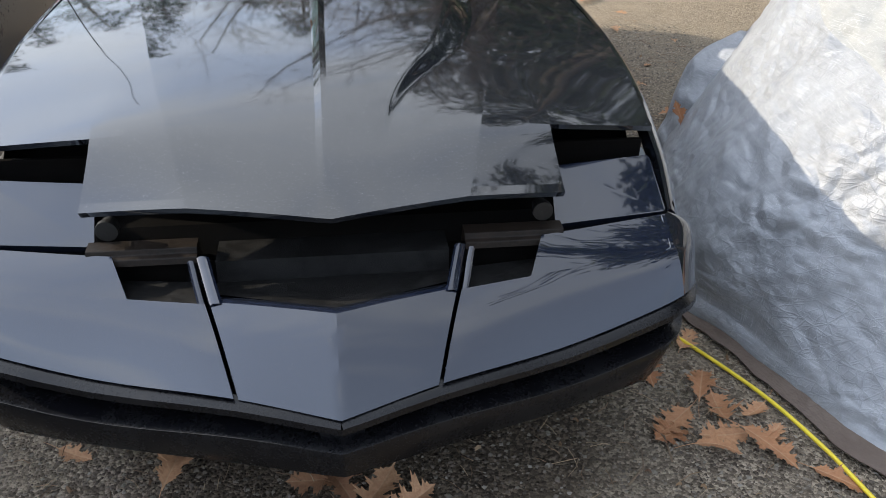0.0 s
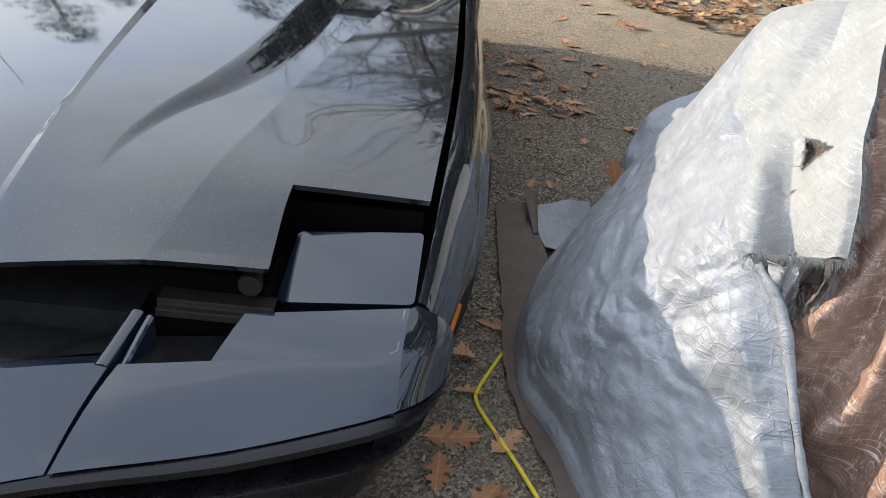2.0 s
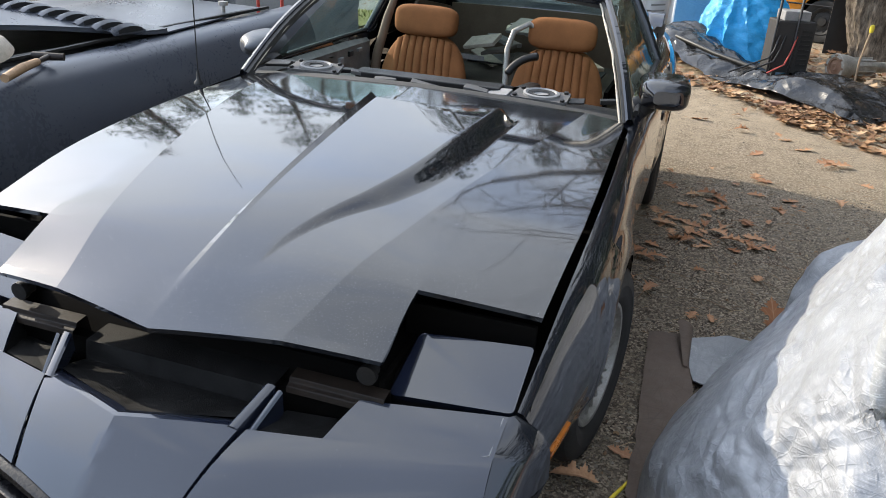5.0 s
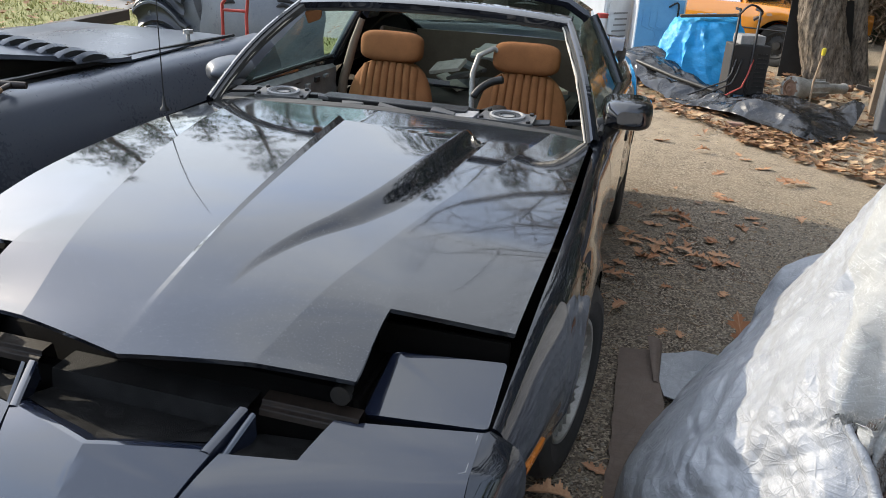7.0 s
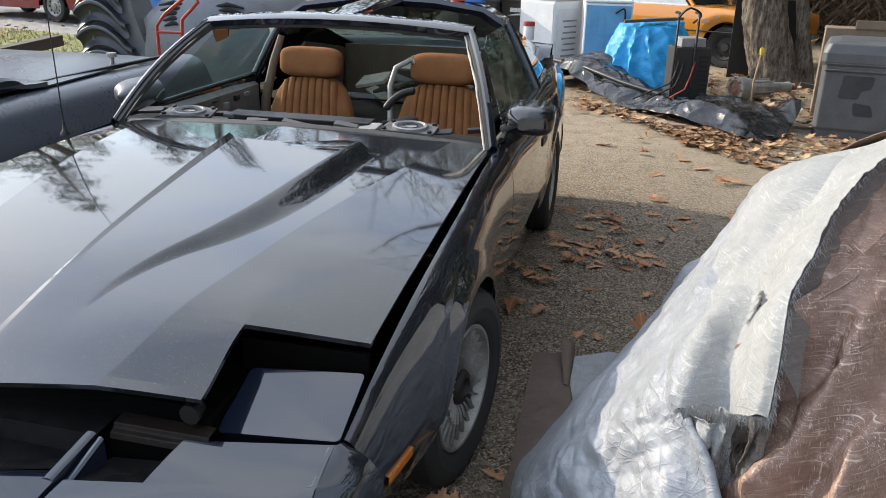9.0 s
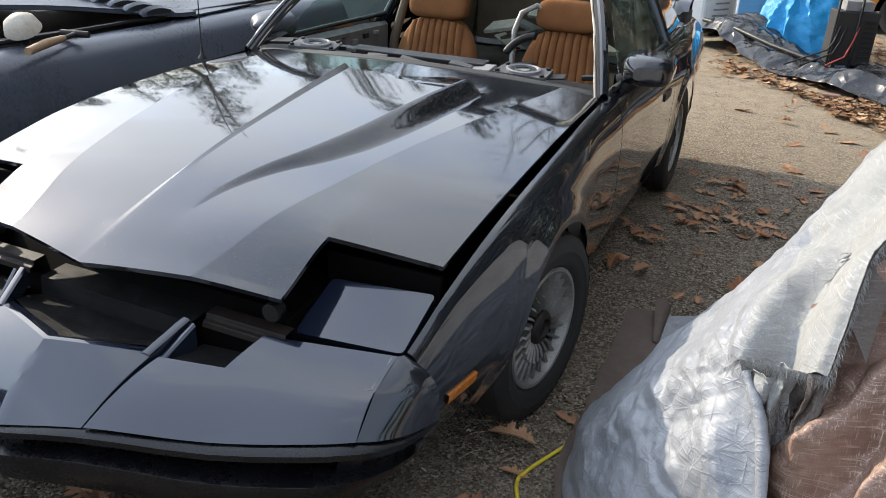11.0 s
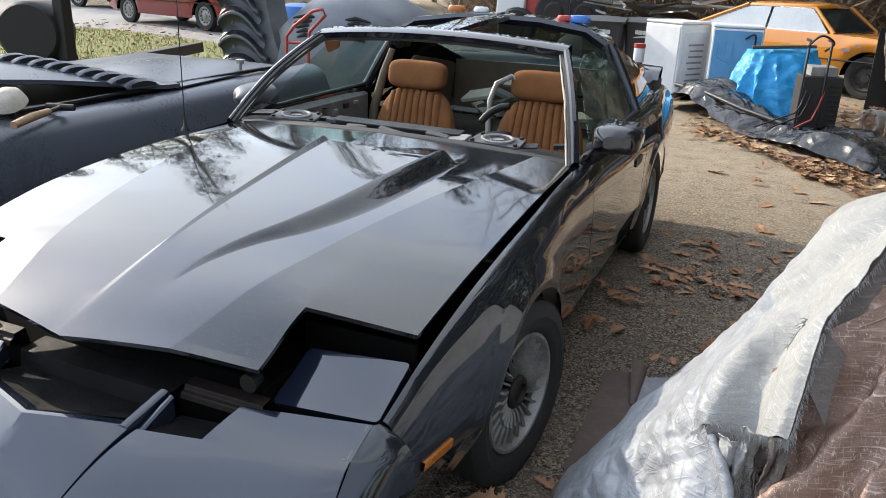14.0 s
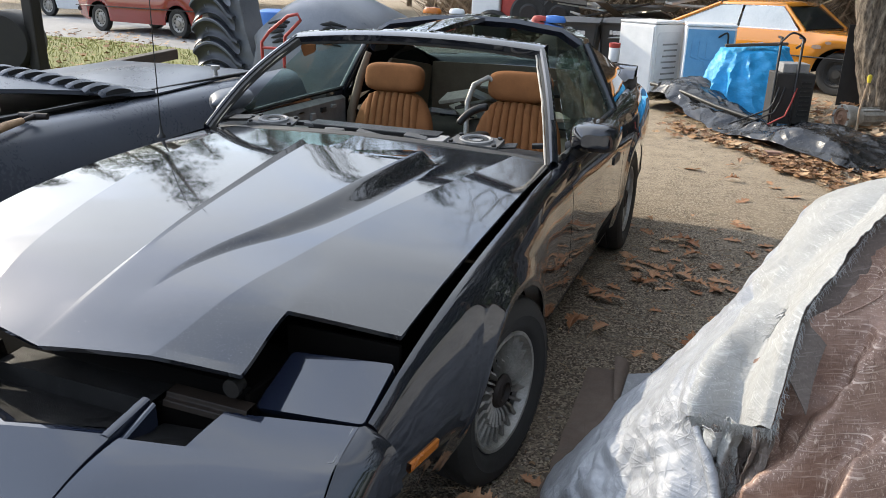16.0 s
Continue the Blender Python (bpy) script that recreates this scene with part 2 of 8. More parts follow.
g_c5 = mixc(g_nt, g_nose_shade, g_c4, mixc(g_nt, 1.0, g_c4, (0.20, 0.16, 0.13), "MULTIPLY"))
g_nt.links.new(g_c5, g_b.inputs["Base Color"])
g_b.inputs["Roughness"].default_value = 0.95
g_b.inputs["Specular IOR Level"].default_value = 0.2
g_n1 = bump(g_nt, g_b, ramp(g_nt, g_sd, [(0.0, 1.0), (0.7, 0.0)]), 0.8, 0.008)
bump(g_nt, g_b, ramp(g_nt, g_sd2, [(0.0, 1.0), (0.7, 0.0)]), 0.6, 0.003, g_n1)

def pane_mat(name, tint, streak):
    """Thin old window glass: clear, mirror gloss by Fresnel, with dull scratches."""
    m, nt, b = node_mat(name)
    out = nt.nodes["Material Output"]
    clear = nt.nodes.new("ShaderNodeBsdfTransparent")
    clear.inputs[0].default_value = (*tint, 1)
    gloss = nt.nodes.new("ShaderNodeBsdfGlossy")
    gloss.inputs["Roughness"].default_value = 0.02
    fr = nt.nodes.new("ShaderNodeLayerWeight")
    mx = nt.nodes.new("ShaderNodeMixShader")
    nt.links.new(ramp(nt, fr.outputs["Facing"], [(0.0, 0.03), (0.55, 0.05), (0.78, 0.14), (1.0, 0.6)]), mx.inputs[0])
    nt.links.new(clear.outputs[0], mx.inputs[1])
    nt.links.new(gloss.outputs[0], mx.inputs[2])
    scr = ramp(nt, noise_fac(nt, 7.0, 4, 0.7, (1, 1, 2)), [(0.490, 0.0), (0.5, streak), (0.510, 0.0)])
    dirt = ramp(nt, noise_fac(nt, 16.0, 6, 0.75, (1, 2, 1)), [(0.45, 0.0), (0.8, streak * 0.5)])
    b.inputs["Base Color"].default_value = (0.32, 0.37, 0.33, 1)
    b.inputs["Roughness"].default_value = 0.7
    mx2 = nt.nodes.new("ShaderNodeMixShader")
    nt.links.new(mixc(nt, 1.0, scr, dirt, "ADD"), mx2.inputs[0])
    nt.links.new(mx.outputs[0], mx2.inputs[1])
    nt.links.new(b.outputs[0], mx2.inputs[2])
    nt.links.new(mx2.outputs[0], out.inputs["Surface"])
    wav = nt.nodes.new("ShaderNodeBump")
    wav.inputs["Strength"].default_value = 0.15
    wav.inputs["Distance"].default_value = 0.004
    nt.links.new(noise_fac(nt, 6.0, 3, 0.6), wav.inputs["Height"])
    nt.links.new(wav.outputs[0], gloss.inputs["Normal"])
    return m


# ---- building helpers ----
def part(name, bm, material, parent, label="", smooth=None):
    """One mesh object under a thing or a part; smooth: degrees below which edges are shaded round."""
    me = bpy.data.meshes.new(name)
    bmesh.ops.recalc_face_normals(bm, faces=bm.faces[:])
    if smooth:
        for f in bm.faces:
            f.smooth = True
        for e in bm.edges:
            if len(e.link_faces) != 2 or e.calc_face_angle(0) > radians(smooth):
                e.smooth = False
    bm.to_mesh(me)
    bm.free()
    me.materials.append(material)
    ob = new(name, me)
    if parent:
        ob.parent = parent
        ob.matrix_parent_inverse = parent.matrix_world.inverted()
    if label:
        ob["label"] = label
    return ob


def thing(name, at, label, category, group="", kind=""):
    ob = new(name)
    ob.empty_display_size = 0.1
    ob.matrix_world = pose(*at)
    return tagged(ob, label, category, group, kind)


def whole(name, bm, material, label, category, smooth=None, group="", kind=""):
    return tagged(part(name, bm, material, None, "", smooth), label, category, group, kind)


def lerp(a, b, t):
    return a + (b - a) * t


def curve_at(pts, x):
    """Piecewise curve through (x, value) pairs, eased by Catmull-Rom slopes."""
    if x <= pts[0][0]:
        return pts[0][1]
    for i in range(len(pts) - 1):
        x0, y0 = pts[i]
        x1, y1 = pts[i + 1]
        if x <= x1:
            h = x1 - x0
            m0 = (y1 - pts[i - 1][1]) / (x1 - pts[i - 1][0]) if i else (y1 - y0) / h
            m1 = (pts[i + 2][1] - y0) / (pts[i + 2][0] - x0) if i + 2 < len(pts) else (y1 - y0) / h
            t = (x - x0) / h
            return (2 * t**3 - 3 * t**2 + 1) * y0 + (t**3 - 2 * t**2 + t) * h * m0 + (3 * t**2 - 2 * t**3) * y1 + (t**3 - t**2) * h * m1
    return pts[-1][1]


def grid(bm, rows, closed=False):
    """Quads between rows of points of equal count."""
    vs = [[bm.verts.new(p) for p in r] for r in rows]
    for a, b in zip(vs, vs[1:]):
        n = len(a)
        for i in range(n if closed else n - 1):
            k = (i + 1) % n
            quad = [a[i], a[k], b[k], b[i]]
            if len({tuple(round(c, 6) for c in v.co) for v in quad}) > 2:
                try:
                    bm.faces.new(quad)
                except ValueError:
                    pass
    return vs


def thicken(ob, t, offset=-1):
    m = ob.modifiers.new("shell", "SOLIDIFY")
    m.thickness = t
    m.offset = offset
    return ob


def soften(ob, w=0.004, seg=2):
    m = ob.modifiers.new("edge", "BEVEL")
    m.width = w
    m.segments = seg
    m.limit_method = "ANGLE"
    return ob


def mirrored(bm):
    """Adds the x-mirrored copy of the whole mesh."""
    geo = bmesh.ops.duplicate(bm, geom=bm.verts[:] + bm.edges[:] + bm.faces[:])["geom"]
    for v in [g for g in geo if isinstance(g, bmesh.types.BMVert)]:
        v.co.x = -v.co.x
    bmesh.ops.reverse_faces(bm, faces=[g for g in geo if isinstance(g, bmesh.types.BMFace)])


def box(bm, lo, hi, m=None):
    vs = [bm.verts.new((x, y, z)) for x in (lo[0], hi[0]) for y in (lo[1], hi[1]) for z in (lo[2], hi[2])]
    for q in ((0, 1, 3, 2), (4, 6, 7, 5), (0, 4, 5, 1), (2, 3, 7, 6), (0, 2, 6, 4), (1, 5, 7, 3)):
        bm.faces.new([vs[i] for i in q])
    if m is not None:
        bmesh.ops.transform(bm, matrix=m, verts=vs)
    return vs


def tube(bm, pts, r, sides=8, cap=True):
    """A pipe along points; r: a radius or one for each point."""
    pts = [Vector(p) for p in pts]
    rs = r if isinstance(r, (list, tuple)) else [r] * len(pts)
    rings, up = [], None
    for i, p in enumerate(pts):
        d = (pts[min(i + 1, len(pts) - 1)] - pts[max(i - 1, 0)]).normalized()
        if up is None:
            up = d.orthogonal().normalized()
        up = (up - d * up.dot(d)).normalized()
        side = d.cross(up)
        rings.append([bm.verts.new(p + (up * math.cos(a) + side * math.sin(a)) * rs[i]) for a in [2 * math.pi * k / sides for k in range(sides)]])
    for a, b in zip(rings, rings[1:]):
        for k in range(sides):
            bm.faces.new((a[k], a[(k + 1) % sides], b[(k + 1) % sides], b[k]))
    if cap:
        bm.faces.new(rings[0][::-1])
        bm.faces.new(rings[-1])


def lathe(bm, profile, m, n=32):
    """Turns (radius, height) pairs round the local z axis, placed by m."""
    rows = [[m @ Vector((r * math.cos(2 * math.pi * k / n), r * math.sin(2 * math.pi * k / n), h)) for k in range(n)] for r, h in profile]
    return grid(bm, rows, closed=True)


def rounded_plate(bm, corners, thick, rad=0.02, n=4):
    """A plate over a 3D polygon with rounded corners, thickened downwards."""
    cs = [Vector(c) for c in corners]
    out = []
    for i, c in enumerate(cs):
        a, b = (cs[i - 1] - c), (cs[(i + 1) % len(cs)] - c)
        r = min(rad, a.length / 2, b.length / 2)
        p0, p1 = c + a.normalized() * r, c + b.normalized() * r
        for k in range(n + 1):
            t = k / n
            out.append(p0 * (1 - t) ** 2 + c * 2 * t * (1 - t) + p1 * t**2)
    nrm = (cs[1] - cs[0]).cross(cs[2] - cs[0]).normalized()
    if nrm.z < 0:
        nrm = -nrm
    top = [bm.verts.new(p) for p in out]
    low = [bm.verts.new(p - nrm * thick) for p in out]
    bm.faces.new(top)
    bm.faces.new(low[::-1])
    for i in range(len(top)):
        k = (i + 1) % len(top)
        bm.faces.new((top[i], low[i], low[k], top[k]))

# ---- the black sports car ----
car = thing("sports_car", (0, 3.7, 0), "black gloss wedge-nosed sports coupe without windscreen, hood unlatched, on gravelly asphalt", "car")
NX = 0.535
EDGE_Z = [(1.68, 0.706), (1.93, 0.763), (2.3, 0.838), (2.8, 0.882), (3.36, 0.896)]
RIDGE_Z = [(1.585, 0.721), (1.79, 0.789), (2.07, 0.868), (2.4, 0.928), (2.85, 0.992), (3.0, 0.997)]
BASE_Z = [(1.585, 0.721), (1.79, 0.787), (2.07, 0.856), (2.4, 0.902), (2.85, 0.938), (3.3, 0.950)]


def hood_front(x):
    return 1.588 + 0.175 * abs(x)


def hood_columns(y):
    """The hood's lengthwise creases at y, from its left edge to its right: (x, z)."""
    ze, zb = curve_at(EDGE_Z, y), curve_at(BASE_Z, y)
    zr = curve_at(RIDGE_Z, y)
    xe = curve_at([(1.68, 0.815), (1.93, 0.823), (2.4, 0.842), (3.36, 0.828)], y)
    xo = curve_at([(1.6, 0.29), (1.88, 0.365), (2.1, 0.425), (2.42, 0.500), (2.8, 0.588), (3.1, 0.645), (3.36, 0.68)], y)
    zo = lerp(zb, ze, (xo / xe) ** 1.5) + 0.012
    k = max(0.0, min(1.0, (y - 1.95) / 0.95))
    rise = (zr - zb) * (1 if y < 2.86 else max(0.0, 1 - (y - 2.86) / 0.03))
    bx = curve_at([(1.85, 0.128), (1.95, 0.142), (2.08, 0.195), (2.21, 0.266), (2.37, 0.325), (2.6, 0.370), (3.0, 0.418)], y)
    fw = curve_at([(1.85, 0.010), (1.95, 0.028), (2.08, 0.046), (2.21, 0.076), (2.37, 0.088), (2.6, 0.088), (3.0, 0.064)], y)
    hb = curve_at([(1.85, 0.0), (1.95, 0.005), (2.11, 0.018), (2.28, 0.032), (2.45, 0.043), (2.64, 0.052), (3.0, 0.056)], y) * (1 if y < 3.0 else max(0.0, 1 - (y - 3.0) / 0.02))
    lz = lambda x: lerp(zb, zo, abs(x) / xo)
    top = zb + rise
    return [(-xe, ze), (-xo, zo), (-0.030 - 0.020 * k, lz(0.05 * k)), (-0.014 - 0.006 * k, top + 0.016 * k * rise / max(0.001, zr - zb)), (0.0, top), (bx, lz(bx) + hb), (bx + fw, lz(bx + fw)), (xo, zo), (xe, ze)]


def hood_line(y, front):
    """The crease columns, with the notch line put in on both sides."""
    c = hood_columns(y)
    xn = curve_at([(1.68, 0.528), (1.876, NX), (3.36, 0.72)], y)
    zn = lerp(c[7][1], c[8][1], (xn - c[7][0]) / (c[8][0] - c[7][0]))
    inner = [(-xn, zn)] + c[1:8] + [(xn, zn)]
    return inner if front else [c[0]] + inner + [c[8]]


def lamp_swell(x, y):
    """The hood stands a little proud at the lamp notch and droops to its lip."""
    w = (x / 0.53) ** 1.5 if x < 0.53 else max(0.0, (0.82 - x) / 0.29)
    return w * curve_at([(1.60, -0.022), (1.70, -0.018), (1.876, 0.015), (2.1, 0.004), (2.3, 0.0)], y)


def hood_row(y_of, front):
    sub = (6, 6, 2, 2, 6, 16, 4, 6) if front else (5, 6, 6, 2, 2, 6, 16, 4, 6, 5)
    wall = 5 if front else 6
    row = []
    for i, n in enumerate(sub):
        for s in range(n + (i == len(sub) - 1)):
            t, y = s / n, 2.0
            for _ in range(4):
                c = hood_line(y, front)
                y = y_of(lerp(c[i][0], c[i + 1][0], t))
            c = hood_line(y, front)
            f = 0.35 * t + 0.65 * t * t * (3 - 2 * t) if i == wall else t
            x = lerp(c[i][0], c[i + 1][0], t)
            row.append((x, y, lerp(c[i][1], c[i + 1][1], f) + lamp_swell(abs(x), y)))
    return row


def notch_y(x):
    return 1.876 + 0.19 * max(0.0, abs(x) - NX)


bm = bmesh.new()
grid(bm, [hood_row(lambda x: lerp(hood_front(x), notch_y(x), v / 8), True) for v in range(9)])
grid(bm, [hood_row(lambda x: lerp(notch_y(x), 3.27 + 0.09 * (abs(x) / 0.83) ** 2, v / 44), False) for v in range(45)])
bmesh.ops.remove_doubles(bm, verts=bm.verts[:], dist=0.0015)
hood = part("hood", bm, M_HOOD, car, "dusty black hood with an offset bulge and lamp notches", 3.2)
thicken(hood, 0.014)

# nose skin, one half, by lengthwise stations
def nose_low(x):
    return Vector((x, curve_at([(0, 1.300), (0.204, 1.362), (0.5, 1.455), (0.74, 1.533), (0.80, 1.560)], x), curve_at([(0, 0.428), (0.204, 0.449), (0.5, 0.452), (0.8, 0.492)], x)))


def nose_crease(x):
    return Vector((x, curve_at([(0.2, 1.530), (0.285, 1.546), (0.43, 1.575), (0.8, 1.640)], x), curve_at([(0.2, 0.553), (0.285, 0.554), (0.43, 0.556), (0.8, 0.570)], x)))


def nose_top(x):
    return Vector((x, curve_at([(0.28, 1.632), (0.47, 1.672), (0.81, 1.738)], x), curve_at([(0.28, 0.618), (0.47, 0.607), (0.81, 0.612)], x)))


def seam_x(y):
    return curve_at([(1.357, 0.206), (1.546, 0.270), (1.635, 0.298)], y)


bm = bmesh.new()
# middle panel
rows = []
for i in range(25):
    u = -1 + 2 * i / 24
    xl, xt = 0.200 * u, 0.262 * u
    lo = nose_low(abs(xl))
    lip = Vector((abs(xt), 1.456 + 0.31 * abs(xt), 0.575 - 0.008 * (abs(xt) / 0.262) ** 2))
    col = []
    for k in range(9):
        t = k / 8
        p = lo.lerp(lip, t) + Vector((0, 0, 0.010 * math.sin(math.pi * t)))
        col.append((math.copysign(p.x, u), p.y, p.z))
    for dy, dz in ((0.012, 0.001), (0.028, -0.005), (0.046, -0.016)):
        tail = lip + Vector((0, dy, dz))
        col.append((math.copysign(tail.x, u), tail.y, tail.z))
    if i in (0, 24):
        skirt = [(x, y, z - 0.03) for x, y, z in col]
        if i == 0:
            rows.append(skirt)
    rows.append(col)
rows.append(skirt)
grid(bm, rows)
thicken(part("nose_panel", bm, M_PAINT, car, "black gloss centre panel of the nose", 20), 0.006)
for side in (1, -1):
    # outer nose panel with the small air slot
    bm = bmesh.new()
    rows = []
    for i in range(29):
        t = i / 28
        xl, xc = lerp(0.208, 0.80, t), lerp(0.272, 0.80, t)
        lo, cr = nose_low(xl), nose_crease(xc)
        rows.append([lo.lerp(cr, k / 6) + Vector((0, 0, 0.012 * math.sin(math.pi * k / 6))) for k in range(7)])
    grid(bm, rows)
    rows = []
    for i in range(13):
        t = i / 12
        xc, xt = lerp(0.436, 0.80, t), lerp(0.480, 0.805, t)
        a, b = nose_crease(xc), nose_top(xt)
        rows.append([a + Vector((0, 0.001, 0.001))] + [a.lerp(b, k / 3) + Vector((0, 0, 0.003 * (1 - abs(2 * k / 3 - 1)) + 0.001)) for k in range(1, 4)])
    grid(bm, rows)
    if side < 0:
        for v in bm.verts:
            v.co.x = -v.co.x
    thicken(part("nose_side", bm, M_PAINT, car, "black gloss nose panel with a shallow crease", 22), 0.006)
    # cheek that wraps to the side, down to the joint with the fender
    bm = bmesh.new()
    rows = []
    for k in range(17):
        t = k / 16
        top, mid, low = nose_top(0.805), nose_crease(0.80), nose_low(0.80)
        a = top.lerp(mid, t * 2) if t < 0.5 else mid.lerp(low, t * 2 - 1)
        zt = lerp(0.613, 0.455, t)
        e = Vector((curve_at([(0, 0.818), (0.15, 0.866), (0.4, 0.897), (1, 0.905)], t), lerp(1.750, 1.768, t), zt))
        c = Vector((lerp(a.x, e.x, 0.85), lerp(a.y, e.y, 0.30), lerp(a.z, e.z, 0.45) + 0.004))
        rows.append([a * (1 - q) ** 2 + c * 2 * q * (1 - q) + e * q * q for q in [j / 10 for j in range(11)]])
    grid(bm, rows)
    if side < 0:
        for v in bm.verts:
            v.co.x = -v.co.x
    thicken(part("nose_cheek", bm, M_BODY, car, "black nose cheek wrapping to the fender", 22), 0.006)
    bm = bmesh.new()
    line = [nose_crease(lerp(0.44, 0.775, k / 14)) for k in range(15)] + [nose_crease(0.79).lerp(nose_top(0.795), f) for f in (0.06, 0.3, 0.6, 0.95)]
    tube(bm, [(side * p.x, p.y, p.z + 0.0012) for p in line], 0.0014, 5)
    part("panel_line", bm, M_GREYPLASTIC, car, "thin worn panel line", 60)
    # dividing bar between the slots
    bm = bmesh.new()
    rows = []
    for k in range(10):
        t = k / 9
        y = lerp(1.525, 1.632, t)
        z = lerp(0.570, 0.622, t)
        xs = seam_x(y)
        w = 0.030
        rows.append([(xs - w, y, z - 0.05), (xs - w, y, z - 0.004), (xs - w + 0.006, y, z), (xs - 0.010, y, z), (xs - 0.004, y, z - 0.004), (xs - 0.003, y, z - 0.05)])
    rows.append([(x, y + 0.004, 0.56) for x, y, z in rows[-1]])
    grid(bm, rows)
    rows = []
    for k in range(10):
        t = k / 9
        y = lerp(1.535, 1.628, t)
        z = lerp(0.552, 0.615, t)
        xs = seam_x(y)
        rows.append([(xs + 0.004, y, z - 0.05), (xs + 0.004, y, z - 0.002), (xs + 0.008, y, z), (xs + 0.014, y, z), (xs + 0.018, y, z - 0.006), (xs + 0.018, y, z - 0.06)])
    grid(bm, rows)
    for v in bm.verts:
        v.co.x *= side
    part("slot_bar", bm, M_PAINT, car, "", 30)
    # small slot: sloped dusty floor and walls
    bm = bmesh.new()
    a, b = nose_crease(0.288), nose_crease(0.436)
    c, d = nose_top(0.480), nose_top(0.305)
    dn = Vector((0, 0.02, -0.075))
    low = [a + Vector((0, 0.01, -0.004)), b + Vector((0, 0.01, -0.004)), c + dn, d + dn]
    f = [bm.verts.new(p) for p in low]
    bm.faces.new(f)
    g = [bm.verts.new(p) for p in (b, c, c + dn, b + Vector((0, 0.012, -0.012)))]
    bm.faces.new(g)
    for v in bm.verts:
        v.co.x *= side
    thicken(part("slot_floor", bm, M_SLOT, car, "dusty black slot floor"), 0.004)
# wide centre slot: floor running down under the hood
bm = bmesh.new()
rows = []
for i in range(17):
    x = lerp(-0.262, 0.262, i / 16)
    y0 = 1.474 + 0.31 * abs(x)
    rows.append([(x, y0 + 0.02, 0.562), (x, y0 + 0.05, 0.552), (x, 1.66, 0.535), (x, 1.668, 0.585), (x, 1.75, 0.59)])
grid(bm, rows)
part("slot_floor", bm, M_SLOT, car, "dusty black plastic floor of the wide centre slot", 30)
# tray, crossbar and lamp pockets under the hood's lip; shade painted as near-black
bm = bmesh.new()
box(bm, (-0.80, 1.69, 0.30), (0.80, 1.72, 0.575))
part("radiator_panel", bm, M_SHADOWBLACK, car, "plain panel in shade-black under the raised hood")
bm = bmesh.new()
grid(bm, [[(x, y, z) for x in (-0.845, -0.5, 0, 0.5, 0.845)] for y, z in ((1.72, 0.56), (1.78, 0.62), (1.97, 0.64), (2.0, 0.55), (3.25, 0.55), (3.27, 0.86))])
part("engine_bay", bm, M_SHADOWBLACK, car, "engine bay tray with its shade painted black under the raised hood")
for side in (1, -1):
    bm = bmesh.new()
    x0, x1 = 0.30, 0.535
    rows = [[(x, y, z) for x in (x0, x0 + 0.05, 0.44, x1)] for y, z in ((1.664, 0.586), (1.668, 0.600), (1.680, 0.604), (1.684, 0.616), (1.72, 0.620), (1.73, 0.56))]
    grid(bm, rows)
    for v in bm.verts:
        v.co.x *= side
    soften(part("bracket", bm, M_BRACKET, car, "dirty brown steel bracket under the hood lip"), 0.002)
    bm = bmesh.new()
    lathe(bm, [(0.004, 0.0), (0.022, 0.0), (0.022, 0.03), (0.030, 0.032), (0.030, 0.05), (0.014, 0.052), (0.0, 0.05)], pose(side * 0.485, 1.735, 0.658, 90, 0, 0) @ Matrix.Scale(0.8, 4), 14)
    part("hood_stop", bm, M_TRIMBLACK, car, "black hood bump stop", 30)
    # pop-up lamp lid
    bm = bmesh.new()
    lid = [(0.528, 1.726, 0.604), (0.812, 1.746, 0.616), (0.816, 1.910, 0.694), (0.546, 1.874, 0.689)]
    rounded_plate(bm, [(side * x, y, z) for x, y, z in lid], 0.022, 0.014)
    part("headlight_lid", bm, M_PAINT, car, "black gloss pop-up headlight lid, shut")
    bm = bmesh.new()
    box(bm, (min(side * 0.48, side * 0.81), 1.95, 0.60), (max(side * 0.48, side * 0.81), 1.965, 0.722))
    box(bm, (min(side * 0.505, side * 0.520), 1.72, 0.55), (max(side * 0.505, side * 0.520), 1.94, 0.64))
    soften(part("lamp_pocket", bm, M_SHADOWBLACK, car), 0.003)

# bumper: black mouth and chin under the nose
def chin_row(x, y, zt):
    return [(x, y + 0.012, zt - 0.006), (x, y + 0.030, zt - 0.022)]


